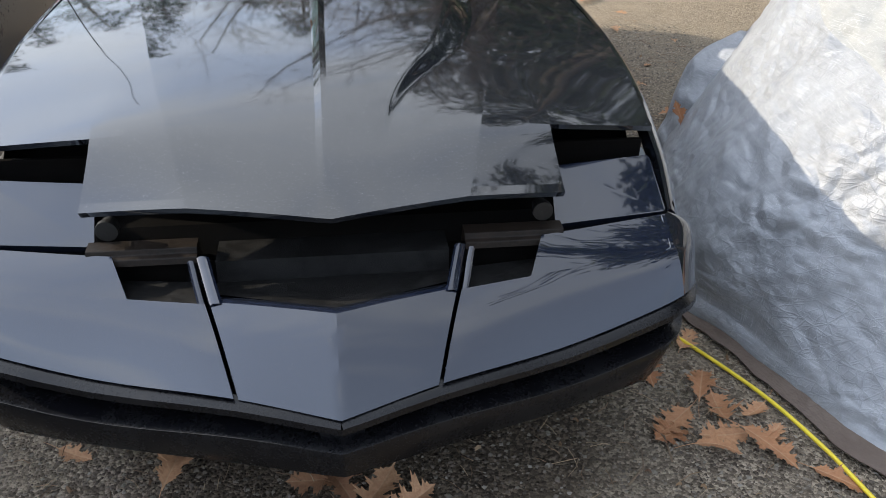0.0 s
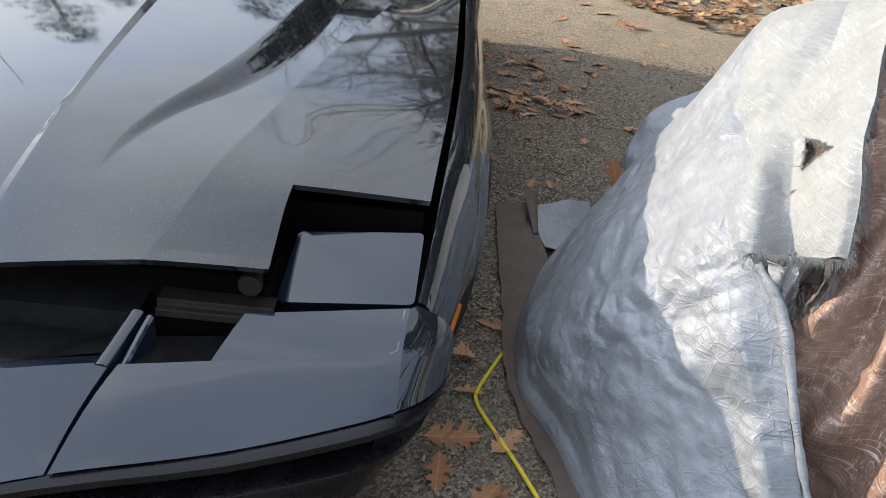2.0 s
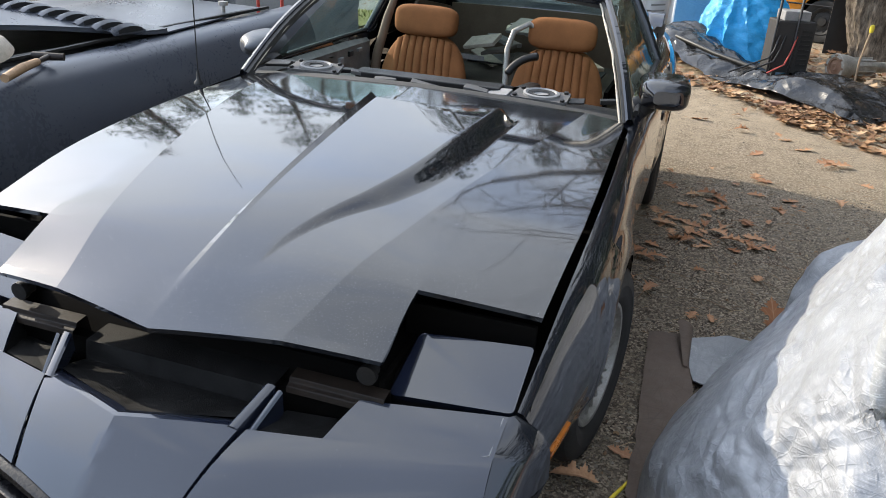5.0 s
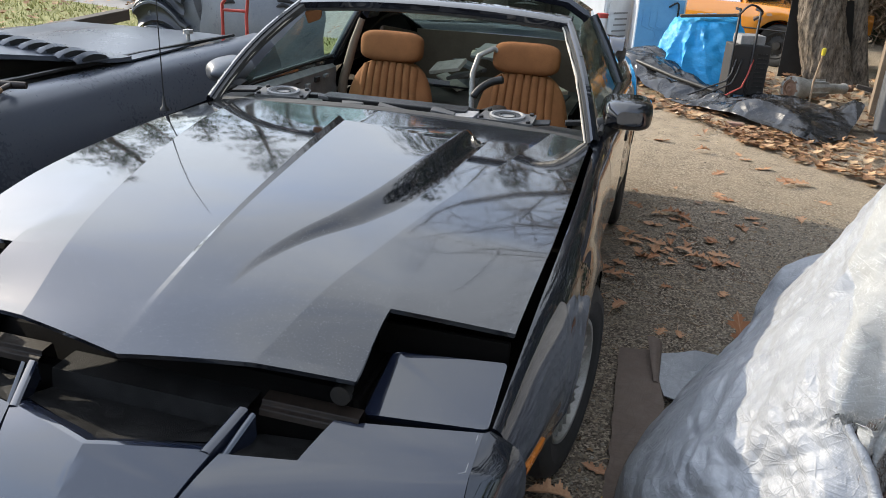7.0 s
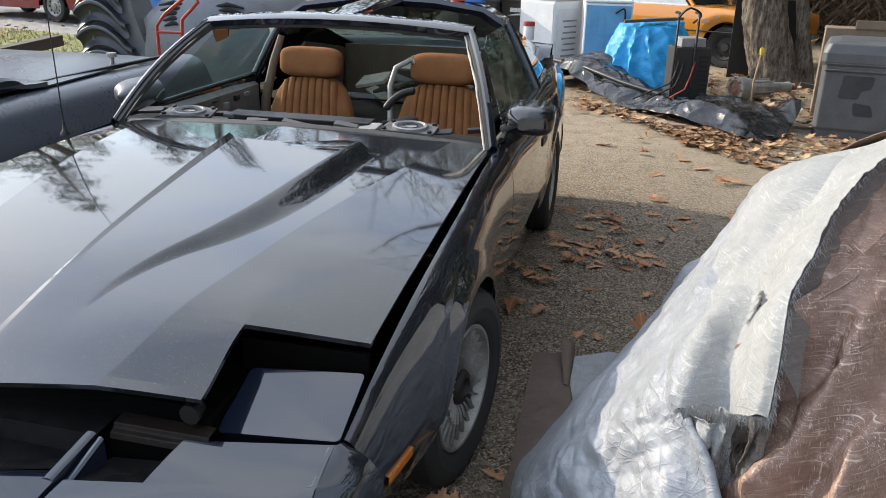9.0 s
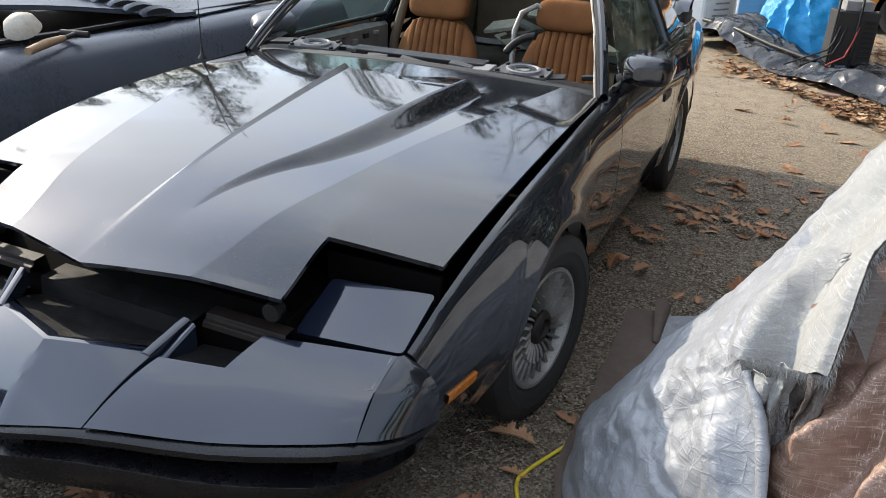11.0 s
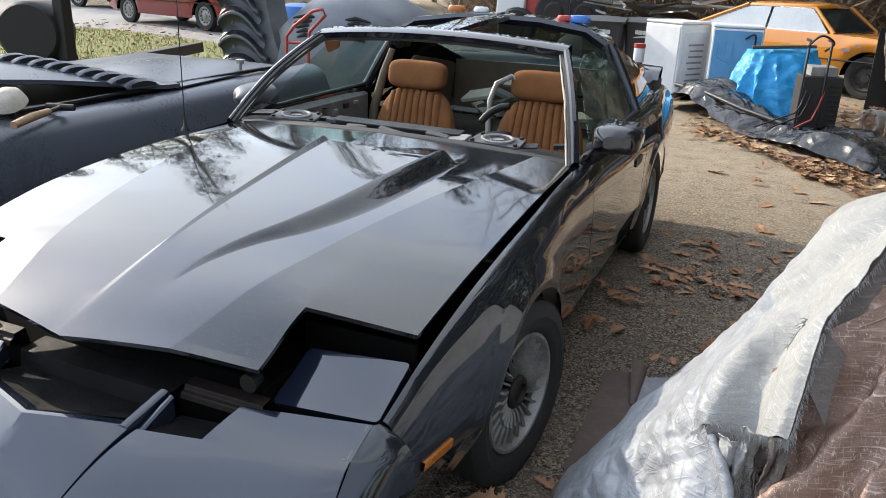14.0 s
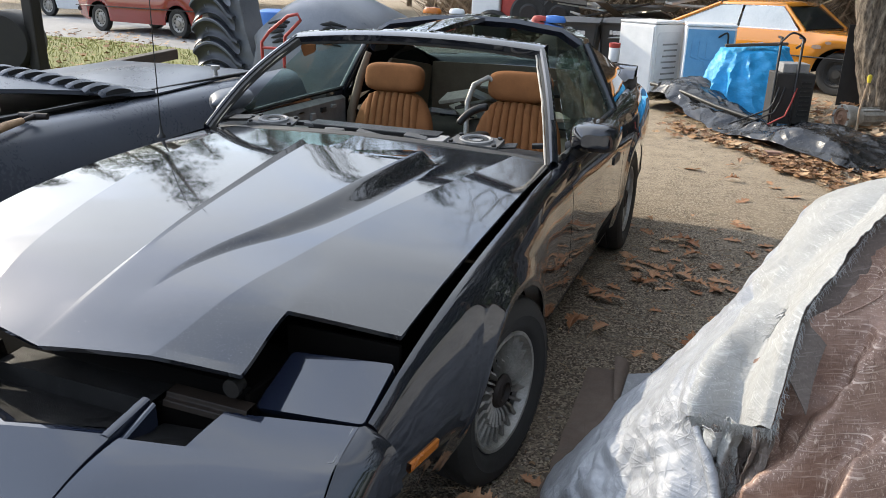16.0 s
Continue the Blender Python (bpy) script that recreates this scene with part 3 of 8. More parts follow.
bm = bmesh.new()
rows = []
HALF = [(0.001, 1.292), (0.05, 1.304), (0.065, 1.308), (0.12, 1.323), (0.2, 1.345), (0.3, 1.374), (0.4, 1.403), (0.5, 1.432), (0.6, 1.462), (0.7, 1.493), (0.755, 1.512), (0.775, 1.522), (0.815, 1.548), (0.845, 1.585), (0.872, 1.64), (0.888, 1.70), (0.896, 1.765)]
for x, y in [(-x, y) for x, y in HALF[::-1]] + HALF:
    ax = abs(x)
    sg = 1 if x > 0 else -1
    wrap = max(0.0, min(1.0, (ax - 0.80) / 0.08))
    nx, ny = sg * (0.25 + 0.75 * wrap), -(1 - wrap) * 0.97 - 0.05
    zt = nose_low(min(ax, 0.80)).z - 0.02 * wrap
    zb = curve_at([(0, 0.250), (0.4, 0.252), (0.75, 0.256), (0.9, 0.262)], ax)
    mouth = 1.0 if 0.06 < ax < 0.765 else 0.06
    gape = 0.022 + 0.020 * min(1.0, ax / 0.6)
    prof = [(-0.030, -0.002), (-0.012, -0.004), (0.004, -0.012), (0.006, -0.026), (-0.010, -0.034), (-0.012 - 0.10 * mouth, -0.038), (-0.012 - 0.11 * mouth, -0.038 - gape), (-0.006, -0.042 - gape), (0.012, -0.048 - gape), (0.016, -0.062 - gape)]
    row = [(x + nx * o, y + ny * o, zt + dz) for o, dz in prof]
    zl = zt - 0.062 - gape
    tuck = 0.105 * max(0.0, min(1.0, (ax - 0.70) / 0.16)) ** 1.2
    row = [(px - sg * tuck * max(0.0, (zt - 0.03 - pz) / 0.2), py, pz) for px, py, pz in row]
    row += [(x + nx * 0.006 - sg * tuck * 0.8, y + ny * 0.006, lerp(zl, zb, 0.6)), (x - nx * 0.026 - sg * tuck, y - ny * 0.026, zb + 0.008), (x - nx * 0.05 - sg * tuck, y - ny * 0.05, zb), (x * 0.8, y + 0.25, zb + 0.01)]
    rows.append(row)
grid(bm, rows)
part("bumper", bm, M_BUMPER, car, "black bumper and chin with a narrow air mouth", 35)
bm = bmesh.new()
for side in (1, -1):
    tube(bm, [(side * x, curve_at([(0, 1.292), (0.2, 1.345), (0.5, 1.432), (0.74, 1.505)], x) - 0.013, nose_low(x).z - 0.070 - 0.020 * min(1.0, x / 0.6)) for x in [0.12 + 0.04 * k for k in range(16)]], 0.0008, 5)
part("mouth_trim", bm, M_TRIMBLACK, car, "thin worn trim strip along the mouth", 40)

# body sides: fender, door, quarter
TOP_Z = [(1.752, 0.615), (1.93, 0.702), (2.3, 0.806), (2.8, 0.868), (3.3, 0.896), (4.0, 0.915), (4.8, 0.930), (5.4, 0.945), (6.05, 0.930)]
TOP_X = [(1.752, 0.818), (1.93, 0.836), (2.4, 0.862), (3.36, 0.850), (4.2, 0.842), (5.2, 0.80), (6.05, 0.74)]
SIDE_X = [(1.752, 0.890), (2.0, 0.924), (2.2, 0.952), (2.518, 0.964), (2.85, 0.950), (3.15, 0.932), (3.6, 0.925), (4.8, 0.930), (5.3, 0.935), (6.1, 0.88)]
HUB_Y = (2.518, 5.104)


def side_point(y, z):
    zt, xi, xs = curve_at(TOP_Z, y), curve_at(TOP_X, y), curve_at(SIDE_X, y)
    u = max(0.0, min(1.0, (zt - z) / lerp(0.30, 0.22, max(0.0, min(1.0, (y - 2.6) / 0.8)))))
    x = xi + (xs - xi) * math.sqrt(max(0.0, 1 - (1 - u) ** 2.2))
    if z < 0.52:
        x -= lerp(0.135, 0.055, max(0.0, min(1.0, (y - 1.9) / 0.9))) * ((0.52 - z) / 0.3) ** 1.6
    # shallow waves of old sheet metal
    x += 0.0022 * math.sin(5.1 * y + 7 * z) * math.sin(3.3 * y - 9 * z + 1.0)
    # flare round the wheel openings
    for hy in HUB_Y:
        r = math.hypot(y - hy, z - 0.33)
        x += 0.014 * max(0.0, 1 - abs(r - 0.37) / 0.07)
    # moulded crease above the sill
    x += 0.006 * max(0.0, 1 - abs(z - 0.44) / 0.02)
    return x


def side_bottom(y):
    b = 0.250 if y < 5.9 else 0.30
    for hy, r in zip(HUB_Y, (0.365, 0.36)):
        if abs(y - hy) < r:
            b = max(b, 0.33 + math.sqrt(r * r - (y - hy) ** 2) * 0.96)
    return b


def side_sheet(y0, y1, n, rows_n=26):
    rows = []
    for i in range(n + 1):
        y = lerp(y0, y1, i / n)
        zt, zb = curve_at(TOP_Z, y), side_bottom(y)
        col = []
        for k in range(rows_n + 1):
            s = k / rows_n
            z = lerp(zt, zb, s ** 1.5)
            col.append((side_point(y, z), y, z))
        rows.append(col)
    # inner lip along the hood gap
    return [[(r[0][0] - 0.004, r[0][1], r[0][2] - 0.05)] + r for r in rows]


def flip_side(bm, side):
    if side < 0:
        for v in bm.verts:
            v.co.x = -v.co.x


for side in (1, -1):
    for nm, y0, y1, n in (("fender", 1.756, 3.392, 70), ("door", 3.400, 4.640, 30), ("rear_quarter", 4.648, 6.05, 60)):
        bm = bmesh.new()
        grid(bm, side_sheet(y0, y1, n))
        flip_side(bm, side)
        o = part(nm, bm, M_BODY, car, "", 30)
        thicken(o, 0.006, -1)
        if nm == "door":
            door = o
            bm = bmesh.new()
            rounded_plate(bm, [(side * 0.935, 4.32, 0.70), (side * 0.935, 4.50, 0.70), (side * 0.935, 4.50, 0.74), (side * 0.935, 4.32, 0.74)], 0.012, 0.01)
            part("door_handle", bm, M_TRIMBLACK, door)
    # wheel house
    for hy in HUB_Y:
        bm = bmesh.new()
        rows = []
        for k in range(17):
            a = math.pi * k / 16
            rows.append([(x, hy + 0.372 * math.cos(a), 0.33 + 0.372 * math.sin(a) * 0.96) for x in (0.60, 0.90)])
        grid(bm, rows)
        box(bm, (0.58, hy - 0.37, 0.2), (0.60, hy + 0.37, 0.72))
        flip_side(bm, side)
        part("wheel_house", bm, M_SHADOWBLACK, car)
    # black sill strip that stands in for rocker shade under the door
    bm = bmesh.new()
    box(bm, (0.70, 2.92, 0.20), (0.86, 4.72, 0.30))
    flip_side(bm, side)
    part("sill", bm, M_TRIMBLACK, car)
    # amber marker on the fender, ahead of the wheel
    bm = bmesh.new()
    rows = []
    for i in range(9):
        y = lerp(1.835, 1.965, i / 8)
        rows.append([(side_point(y, z) + o, y, z) for z, o in ((0.446, 0.0), (0.449, 0.006), (0.473, 0.007), (0.476, 0.0))])
    grid(bm, rows)
    flip_side(bm, side)
    part("marker_light", bm, M_AMBER, car, "amber side marker light")

# wheels
def wheel(x, y, side, steer=0.0):
    m = pose(side * x, y, 0.322, 0, 0, steer) @ pose(0, 0, 0, 0, 90 * side, 0)
    bm = bmesh.new()
    lathe(bm, [(0.165, -0.15), (0.190, -0.13), (0.186, -0.03), (0.190, -0.012), (0.203, -0.008), (0.207, 0.0), (0.203, 0.006), (0.194, 0.004), (0.188, -0.012), (0.180, -0.030)], m, 40)
    rim = part("wheel", bm, M_ALLOY, car, "dull finned alloy wheel", 35)
    for k in range(24):
        bm = bmesh.new()
        a = 360 * k / 24
        prof = [(0.048, -0.026, 0.0030), (0.080, -0.008, 0.0042), (0.118, -0.002, 0.0048), (0.122, -0.012, 0.0050), (0.160, -0.012, 0.0062), (0.190, -0.012, 0.0070)]
        rows = []
        for r, h, w in prof:
            t = (r - 0.05) * 0.22
            rows.append([(r, t - w * 1.1, h - 0.024), (r, t - w * 0.9, h - 0.002), (r, t + w * 0.5, h + 0.003), (r, t + w * 0.9, h - 0.024)])
        grid(bm, rows)
        bmesh.ops.transform(bm, matrix=m @ pose(0, 0, 0, 0, 0, a), verts=bm.verts[:])
        part("fin", bm, M_ALLOY, rim, "", 30)
    bm = bmesh.new()
    lathe(bm, [(0.058, -0.05), (0.058, -0.012), (0.050, -0.002), (0.034, 0.002), (0.030, -0.012), (0.0, -0.012)], m, 24)
    part("hub", bm, M_RUST, rim, "rusty open wheel hub", 30)
    # black disc close behind the fins stands in for shade in their gaps
    bm = bmesh.new()
    lathe(bm, [(0.188, -0.050), (0.15, -0.046), (0.0, -0.046)], m, 24)
    part("brake_disc", bm, M_SHADOWBLACK, rim)
    bm = bmesh.new()
    lathe(bm, [(0.200, -0.145), (0.235, -0.178), (0.285, -0.182), (0.312, -0.165), (0.3215, -0.140), (0.3215, -0.112), (0.314, -0.108), (0.314, -0.100), (0.3225, -0.096), (0.3225, -0.066), (0.315, -0.062), (0.315, -0.054), (0.3215, -0.050), (0.3215, -0.022), (0.312, 0.004), (0.300, 0.013), (0.285, 0.018), (0.262, 0.022), (0.258, 0.0195), (0.238, 0.018), (0.220, 0.010), (0.206, -0.004), (0.200, -0.02)], m, 56)
    for k in range(56):
        a = 2 * math.pi * k / 56
        rows = []
        for r, h in ((0.306, 0.0125), (0.3165, 0.004), (0.3238, -0.022), (0.3238, -0.045)):
            rows.append([m @ Vector((r * math.cos(a + d), r * math.sin(a + d), h)) for d in (-0.026, 0.026)])
        grid(bm, rows)
    part("tyre", bm, M_TYRE, rim, "worn black tyre", 30)


wheel(0.930, HUB_Y[0], 1, -10)
wheel(0.898, HUB_Y[0], -1, -9)
wheel(0.912, HUB_Y[1], 1)
wheel(0.912, HUB_Y[1], -1)

# underbody so that no light passes below
bm = bmesh.new()
box(bm, (-0.60, 1.62, 0.19), (0.60, 5.9, 0.27))
part("floor_pan", bm, M_SHADOWBLACK, car)

# windscreen frame without glass
M_PILLAR = surface("bare_pillar_metal", (0.010, 0.010, 0.009), (0.060, 0.056, 0.050), (0.5, 0.8), 30, 180)
M_SEALANT = surface("old_sealant", (0.38, 0.33, 0.26), (0.60, 0.54, 0.45), (0.7, 0.9), 30, 160, bump_h=0.004)


def ribbon(bm, pts, sec):
    """A section of (out, up) pairs swept along points; out is away from the car's middle."""
    rows = []
    for p, o in pts:
        p, o = Vector(p), Vector(o).normalized()
        rows.append([p + o * a + Vector((0, 0, 1)) * b for a, b in sec])
    grid(bm, rows, closed=True)


PB, PT = Vector((0.845, 3.33, 0.90)), Vector((0.640, 3.83, 1.292))
for side in (1, -1):
    bm = bmesh.new()
    pts = []
    for k in range(13):
        t = k / 12
        p = PB.lerp(PT, t) + Vector((0.012, -0.018, 0.022)) * math.sin(math.pi * t)
        pts.append(((side * p.x, p.y, p.z), (side * 1.0, 0.45, 0)))
    ribbon(bm, pts, [(0.018, -0.02), (0.020, 0.002), (0.010, 0.016), (-0.006, 0.018), (-0.014, 0.010), (-0.016, -0.012), (0.0, -0.026)])
    part("pillar", bm, M_BODY, car, "black gloss windscreen pillar", 40)
    bm = bmesh.new()
    ribbon(bm, [((x - side * 0.022, y - 0.002, z - 0.004), o) for (x, y, z), o in pts], [(0.006, -0.02), (0.006, 0.008), (-0.002, 0.005), (-0.004, -0.025)] if side > 0 else [(0.008, -0.02), (0.008, 0.012), (-0.012, 0.008), (-0.014, -0.025)])
    part("pillar_trim", bm, M_PILLAR, car, "bare windscreen channel with old sealant", 40)
    bm = bmesh.new()
    rnd = random.Random(5)
    tube(bm, [(x - side * (0.034 + rnd.uniform(-0.003, 0.003)), y + 0.006, z - 0.004) for (x, y, z), o in pts], [0.004 + rnd.uniform(-0.0015, 0.003) for _ in pts], 6)
    part("sealant_bead", bm, M_SEALANT, car, "crusty cream sealant bead", 60)
bm = bmesh.new()
rows = []
for i in range(25):
    x = lerp(-0.645, 0.645, i / 24)
    c = 1 - (x / 0.645) ** 2
    y, z = 3.835 - 0.035 * c, 1.292 + 0.036 * c
    rows.append([(x, y - 0.012, z - 0.022), (x, y - 0.022, z + 0.004), (x, y + 0.005, z + 0.020), (x, y + 0.06, z + 0.030), (x, y + 0.078, z + 0.024), (x, y + 0.08, z - 0.02), (x, y + 0.03, z - 0.04)])
grid(bm, rows, closed=True)
part("windscreen_header", bm, M_BODY, car, "black gloss header rail", 40)
bm = bmesh.new()
tube(bm, [(x, 3.838 - 0.035 * (1 - (x / 0.645) ** 2), 1.266 + 0.036 * (1 - (x / 0.645) ** 2)) for x in [lerp(-0.62, 0.62, i / 20) for i in range(21)]], [0.009 + 0.004 * random.Random(i).random() for i in range(21)], 6)
part("header_seal", bm, M_PILLAR, car, "ragged grey screen seal", 50)
# roof hoop, T-bar and hatch
HOOP = [(-0.66, 1.20), (-0.63, 1.28), (-0.52, 1.345), (-0.25, 1.382), (0, 1.39), (0.25, 1.382), (0.52, 1.345), (0.63, 1.28), (0.66, 1.20)]
bm = bmesh.new()
rows = []
for x, z in HOOP:
    n = Vector((x * 0.5, 0, 0.5)).normalized()
    p = Vector((x, 4.74, z))
    rows.append([p + Vector((0, -0.06, -0.015)), p + Vector((0, -0.05, 0)) + n * 0.008, p + Vector((0, 0.12, 0)) + n * 0.012, p + Vector((0, 0.14, -0.01)), p + Vector((0, 0.13, 0)) - n * 0.045, p + Vector((0, -0.05, 0)) - n * 0.045])
grid(bm, rows, closed=True)
part("roof_hoop", bm, M_BODY, car, "black gloss roof hoop behind open roof panels", 40)
bm = bmesh.new()
rows = []
for k in range(9):
    t = k / 8
    y, z = lerp(3.88, 4.70, t), lerp(1.352, 1.392, t) + 0.012 * math.sin(math.pi * t)
    rows.append([(-0.075, y, z - 0.03), (-0.07, y, z - 0.004), (0, y, z + 0.004), (0.07, y, z - 0.004), (0.075, y, z - 0.03)])
grid(bm, rows, closed=True)
part("roof_bar", bm, M_BODY, car, "", 40)
M_DARKGLASS = pane_mat("dark_dusty_glass", (0.50, 0.56, 0.53), 0.12)
bm = bmesh.new()
rows = []
for k in range(9):
    t = k / 8
    y, zc = lerp(4.90, 5.85, t), lerp(1.382, 1.02, t ** 1.15)
    w = lerp(0.60, 0.70, t)
    rows.append([(w * u, y, zc - 0.10 * abs(u) ** 2.5 * (1 - t * 0.5)) for u in [lerp(-1, 1, i / 12) for i in range(13)]])
grid(bm, rows)
thicken(part("hatch_glass", bm, M_DARKGLASS, car, "dark dusty rear hatch glass", 60), 0.006)
for side in (1, -1):
    bm = bmesh.new()
    rows = []
    for k in range(11):
        t = k / 10
        y = lerp(4.72, 6.0, t)
        zt = lerp(1.30, 0.985, t)
        xt = lerp(0.625, 0.715, t)
        zb = curve_at(TOP_Z, y) - 0.01
        xb = curve_at(TOP_X, y)
        lo = lerp(0.0, 0.0, t)
        rows.append([(side * lerp(xb, xt, s) + side * 0.015 * math.sin(math.pi * s), y, lerp(zb, zt, s)) for s in (0, 0.25, 0.5, 0.75, 0.93, 1.0)] + [(side * (xt - 0.05), y, zt - 0.012)])
    grid(bm, rows)
    thicken(part("sail_panel", bm, M_BODY, car, "", 40), 0.01)
bm = bmesh.new()
rows = []
for i in range(17):
    x = lerp(-0.78, 0.78, i / 16)
    e = abs(x) / 0.78
    y = 6.02 - 0.12 * e ** 3
    rows.append([(x, y - 0.10, 0.975), (x, y - 0.06, 1.045 - 0.02 * e), (x, y + 0.03, 1.075 - 0.02 * e), (x, y + 0.075, 1.06 - 0.02 * e), (x, y + 0.06, 1.03), (x, y + 0.02, 0.95)])
grid(bm, rows, closed=True)
part("spoiler", bm, M_PAINT, car, "black rear spoiler", 40)
bm = bmesh.new()
grid(bm, [[(x, y, z) for x in (-0.74, -0.3, 0.3, 0.74)] for y, z in ((5.84, 1.0), (6.06, 0.96), (6.10, 0.80), (6.08, 0.40))])
part("tail_panel", bm, M_PAINT, car, "", 40)

# cowl and stripped dash top
M_DASHGREY = surface("dusty_dash_grey", (0.045, 0.044, 0.042), (0.13, 0.125, 0.12), (0.5, 0.8), 14, 130)
bm = bmesh.new()
rows = []
for i in range(21):
    x = lerp(-0.82, 0.82, i / 20)
    c = 1 - (x / 0.82) ** 2
    y = 3.385 - 0.075 * c
    z = 0.890 + 0.050 * c
    rows.append([(x, y - 0.015, z - 0.015), (x, y, z + 0.002), (x, y + 0.035, z + 0.010), (x, y + 0.06, z + 0.004), (x, y + 0.062, z - 0.05)])
grid(bm, rows)
thicken(part("cowl", bm, M_PILLAR, car, "dusty cowl strip behind the hood", 30), 0.004)
bm = bmesh.new()
grid(bm, [[(x, y, z + 0.02 * (1 - (x / 0.8) ** 2)) for x in [lerp(-0.80, 0.80, i / 12) for i in range(13)]] for y, z in ((3.36, 0.86), (3.40, 0.885), (3.62, 0.872), (3.72, 0.86), (3.74, 0.60))])
thicken(part("dash", bm, M_TRIMBLACK, car, "stripped black dash shell", 30), 0.01)
for sx in (0.472, -0.545):
    plate_m = pose(sx, 3.455, 0.942, 9, 0, -5 if sx > 0 else 5)
    bm = bmesh.new()
    rounded_plate(bm, [plate_m @ Vector(p) for p in ((-0.12, -0.055, 0), (0.12, -0.055, 0), (0.11, 0.06, 0), (-0.11, 0.06, 0))], 0.012, 0.015)
    plate = part("speaker_plate", bm, M_DASHGREY, car, "faded grey speaker plate on the dash")
    bm = bmesh.new()
    lathe(bm, [(0.075, 0.0), (0.076, 0.010), (0.066, 0.013), (0.058, 0.006), (0.052, 0.002), (0.0, 0.001)], plate_m @ Matrix.Diagonal((1, 0.72, 1, 1)), 24)
    part("speaker_ring", bm, M_GREYPLASTIC, plate, "pale speaker ring", 40)
    bm = bmesh.new()
    lathe(bm, [(0.057, 0.0085), (0.050, 0.0075), (0.036, 0.006), (0.033, 0.008)], plate_m @ Matrix.Diagonal((1, 0.72, 1, 1)), 24)
    part("speaker_cone", bm, M_TRIMBLACK, plate, "black speaker cone", 40)
    for cx, cy in ((-0.10, -0.042), (0.10, -0.042), (0.092, 0.047), (-0.092, 0.047)):
        bm = bmesh.new()
        lathe(bm, [(0.010, 0.0), (0.010, 0.008), (0.006, 0.010), (0.0, 0.010)], plate_m @ Matrix.Translation((cx, cy, 0.0)), 10)
        part("plate_boss", bm, M_TRIMBLACK, plate, "", 40)
rnd = random.Random(11)
for k in range(15):
    x = -0.74 + 0.105 * k + rnd.uniform(-0.02, 0.02)
    if min(abs(x - 0.472), abs(x + 0.545)) < 0.10:
        continue
    bm = bmesh.new()
    w, d, h = rnd.uniform(0.03, 0.085), rnd.uniform(0.012, 0.035), rnd.uniform(0.008, 0.02)
    box(bm, (-w, -d, 0), (w, d, h), pose(x, 3.44 + rnd.uniform(-0.01, 0.10), 0.925, rnd.uniform(0, 14), rnd.uniform(-8, 8), rnd.uniform(-25, 25)))
    soften(part("dash_bracket", bm, rnd.choice((M_DASHGREY, M_TRIMBLACK, M_GREYPLASTIC, M_DASHGREY)), car, "loose bracket of the stripped dash"), 0.003)
bm = bmesh.new()
rounded_plate(bm, [(-0.36, 3.45, 0.945), (0.30, 3.44, 0.948), (0.30, 3.52, 0.955), (-0.36, 3.54, 0.950)], 0.03, 0.012)
soften(part("defroster_duct", bm, M_TRIMBLACK, car, "black open defroster duct"), 0.004)

# seats
def cushion(bm, size, m, ribs=0, depth=0.012, e=3.2, n=30):
    """A padded block: a superellipsoid, grooved lengthwise on its front."""
    sx, sy, sz = size
    rows = []
    for i in range(n + 1):
        lat = -math.pi / 2 + math.pi * i / n
        row = []
        for j in range(2 * n):
            lon = 2 * math.pi * j / (2 * n)
            f = lambda v: math.copysign(abs(v) ** (2 / e), v)
            x, y, z = f(math.cos(lat)) * f(math.cos(lon)), f(math.cos(lat)) * f(math.sin(lon)), f(math.sin(lat))
            yy = y * sy
            if ribs and y < 0 and abs(x) < 0.72 and -0.9 < z < 0.86:
                yy += depth * (abs(math.cos(x * ribs * math.pi / 1.44)) ** 0.5 * -0.6)
            row.append(m @ Vector((x * sx, yy, z * sz)))
        rows.append(row)
    grid(bm, rows, closed=True)


for sx in (0.345, -0.425):
    bm = bmesh.new()
    cushion(bm, (0.265, 0.075, 0.33), pose(sx, 4.50, 0.64, -14, 0, 0), 0)
    for v in bm.verts:
        v.co.x = sx + (v.co.x - sx) * lerp(1.12, 0.88, max(0, min(1, (v.co.z - 0.4) / 0.5)))
    seat = part("seat", bm, M_VELOUR, car, "tan ribbed velour bucket seat", 60)
    bm = bmesh.new()
    pm = pose(sx, 4.50, 0.64, -14, 0, 0)
    rows = []
    for i in range(15):
        t = i / 14
        z = lerp(-0.22, 0.285, t)
        hw = lerp(0.205, 0.165, t)
        row = []
        for j in range(73):
            u = lerp(-1, 1, j / 72)
            pleat = abs(math.sin(u * math.pi * 4.0)) ** 0.45
            row.append(pm @ Vector((u * hw, -0.074 - 0.016 * pleat + 0.016 * max(0, abs(2 * t - 1) - 0.8) / 0.2 + 0.018 * u ** 6, z + 0.025 * (1 - u * u) * t)))
        rows.append(row)
    grid(bm, rows)
    part("pleated_panel", bm, M_VELOUR, seat, "pleated tan velour panel", 60)
    bm = bmesh.new()
    cushion(bm, (0.182, 0.064, 0.085), pose(sx, 4.545, 1.035, -8, 0, 0), 0, e=3.8, n=18)
    part("headrest", bm, M_VELOUR, seat, "tan velour headrest", 60)
    bm = bmesh.new()
    cushion(bm, (0.25, 0.26, 0.07), pose(sx, 4.22, 0.40, 8, 0, 0), 0, n=14)
    part("seat_base", bm, M_VELOUR, seat, "", 60)
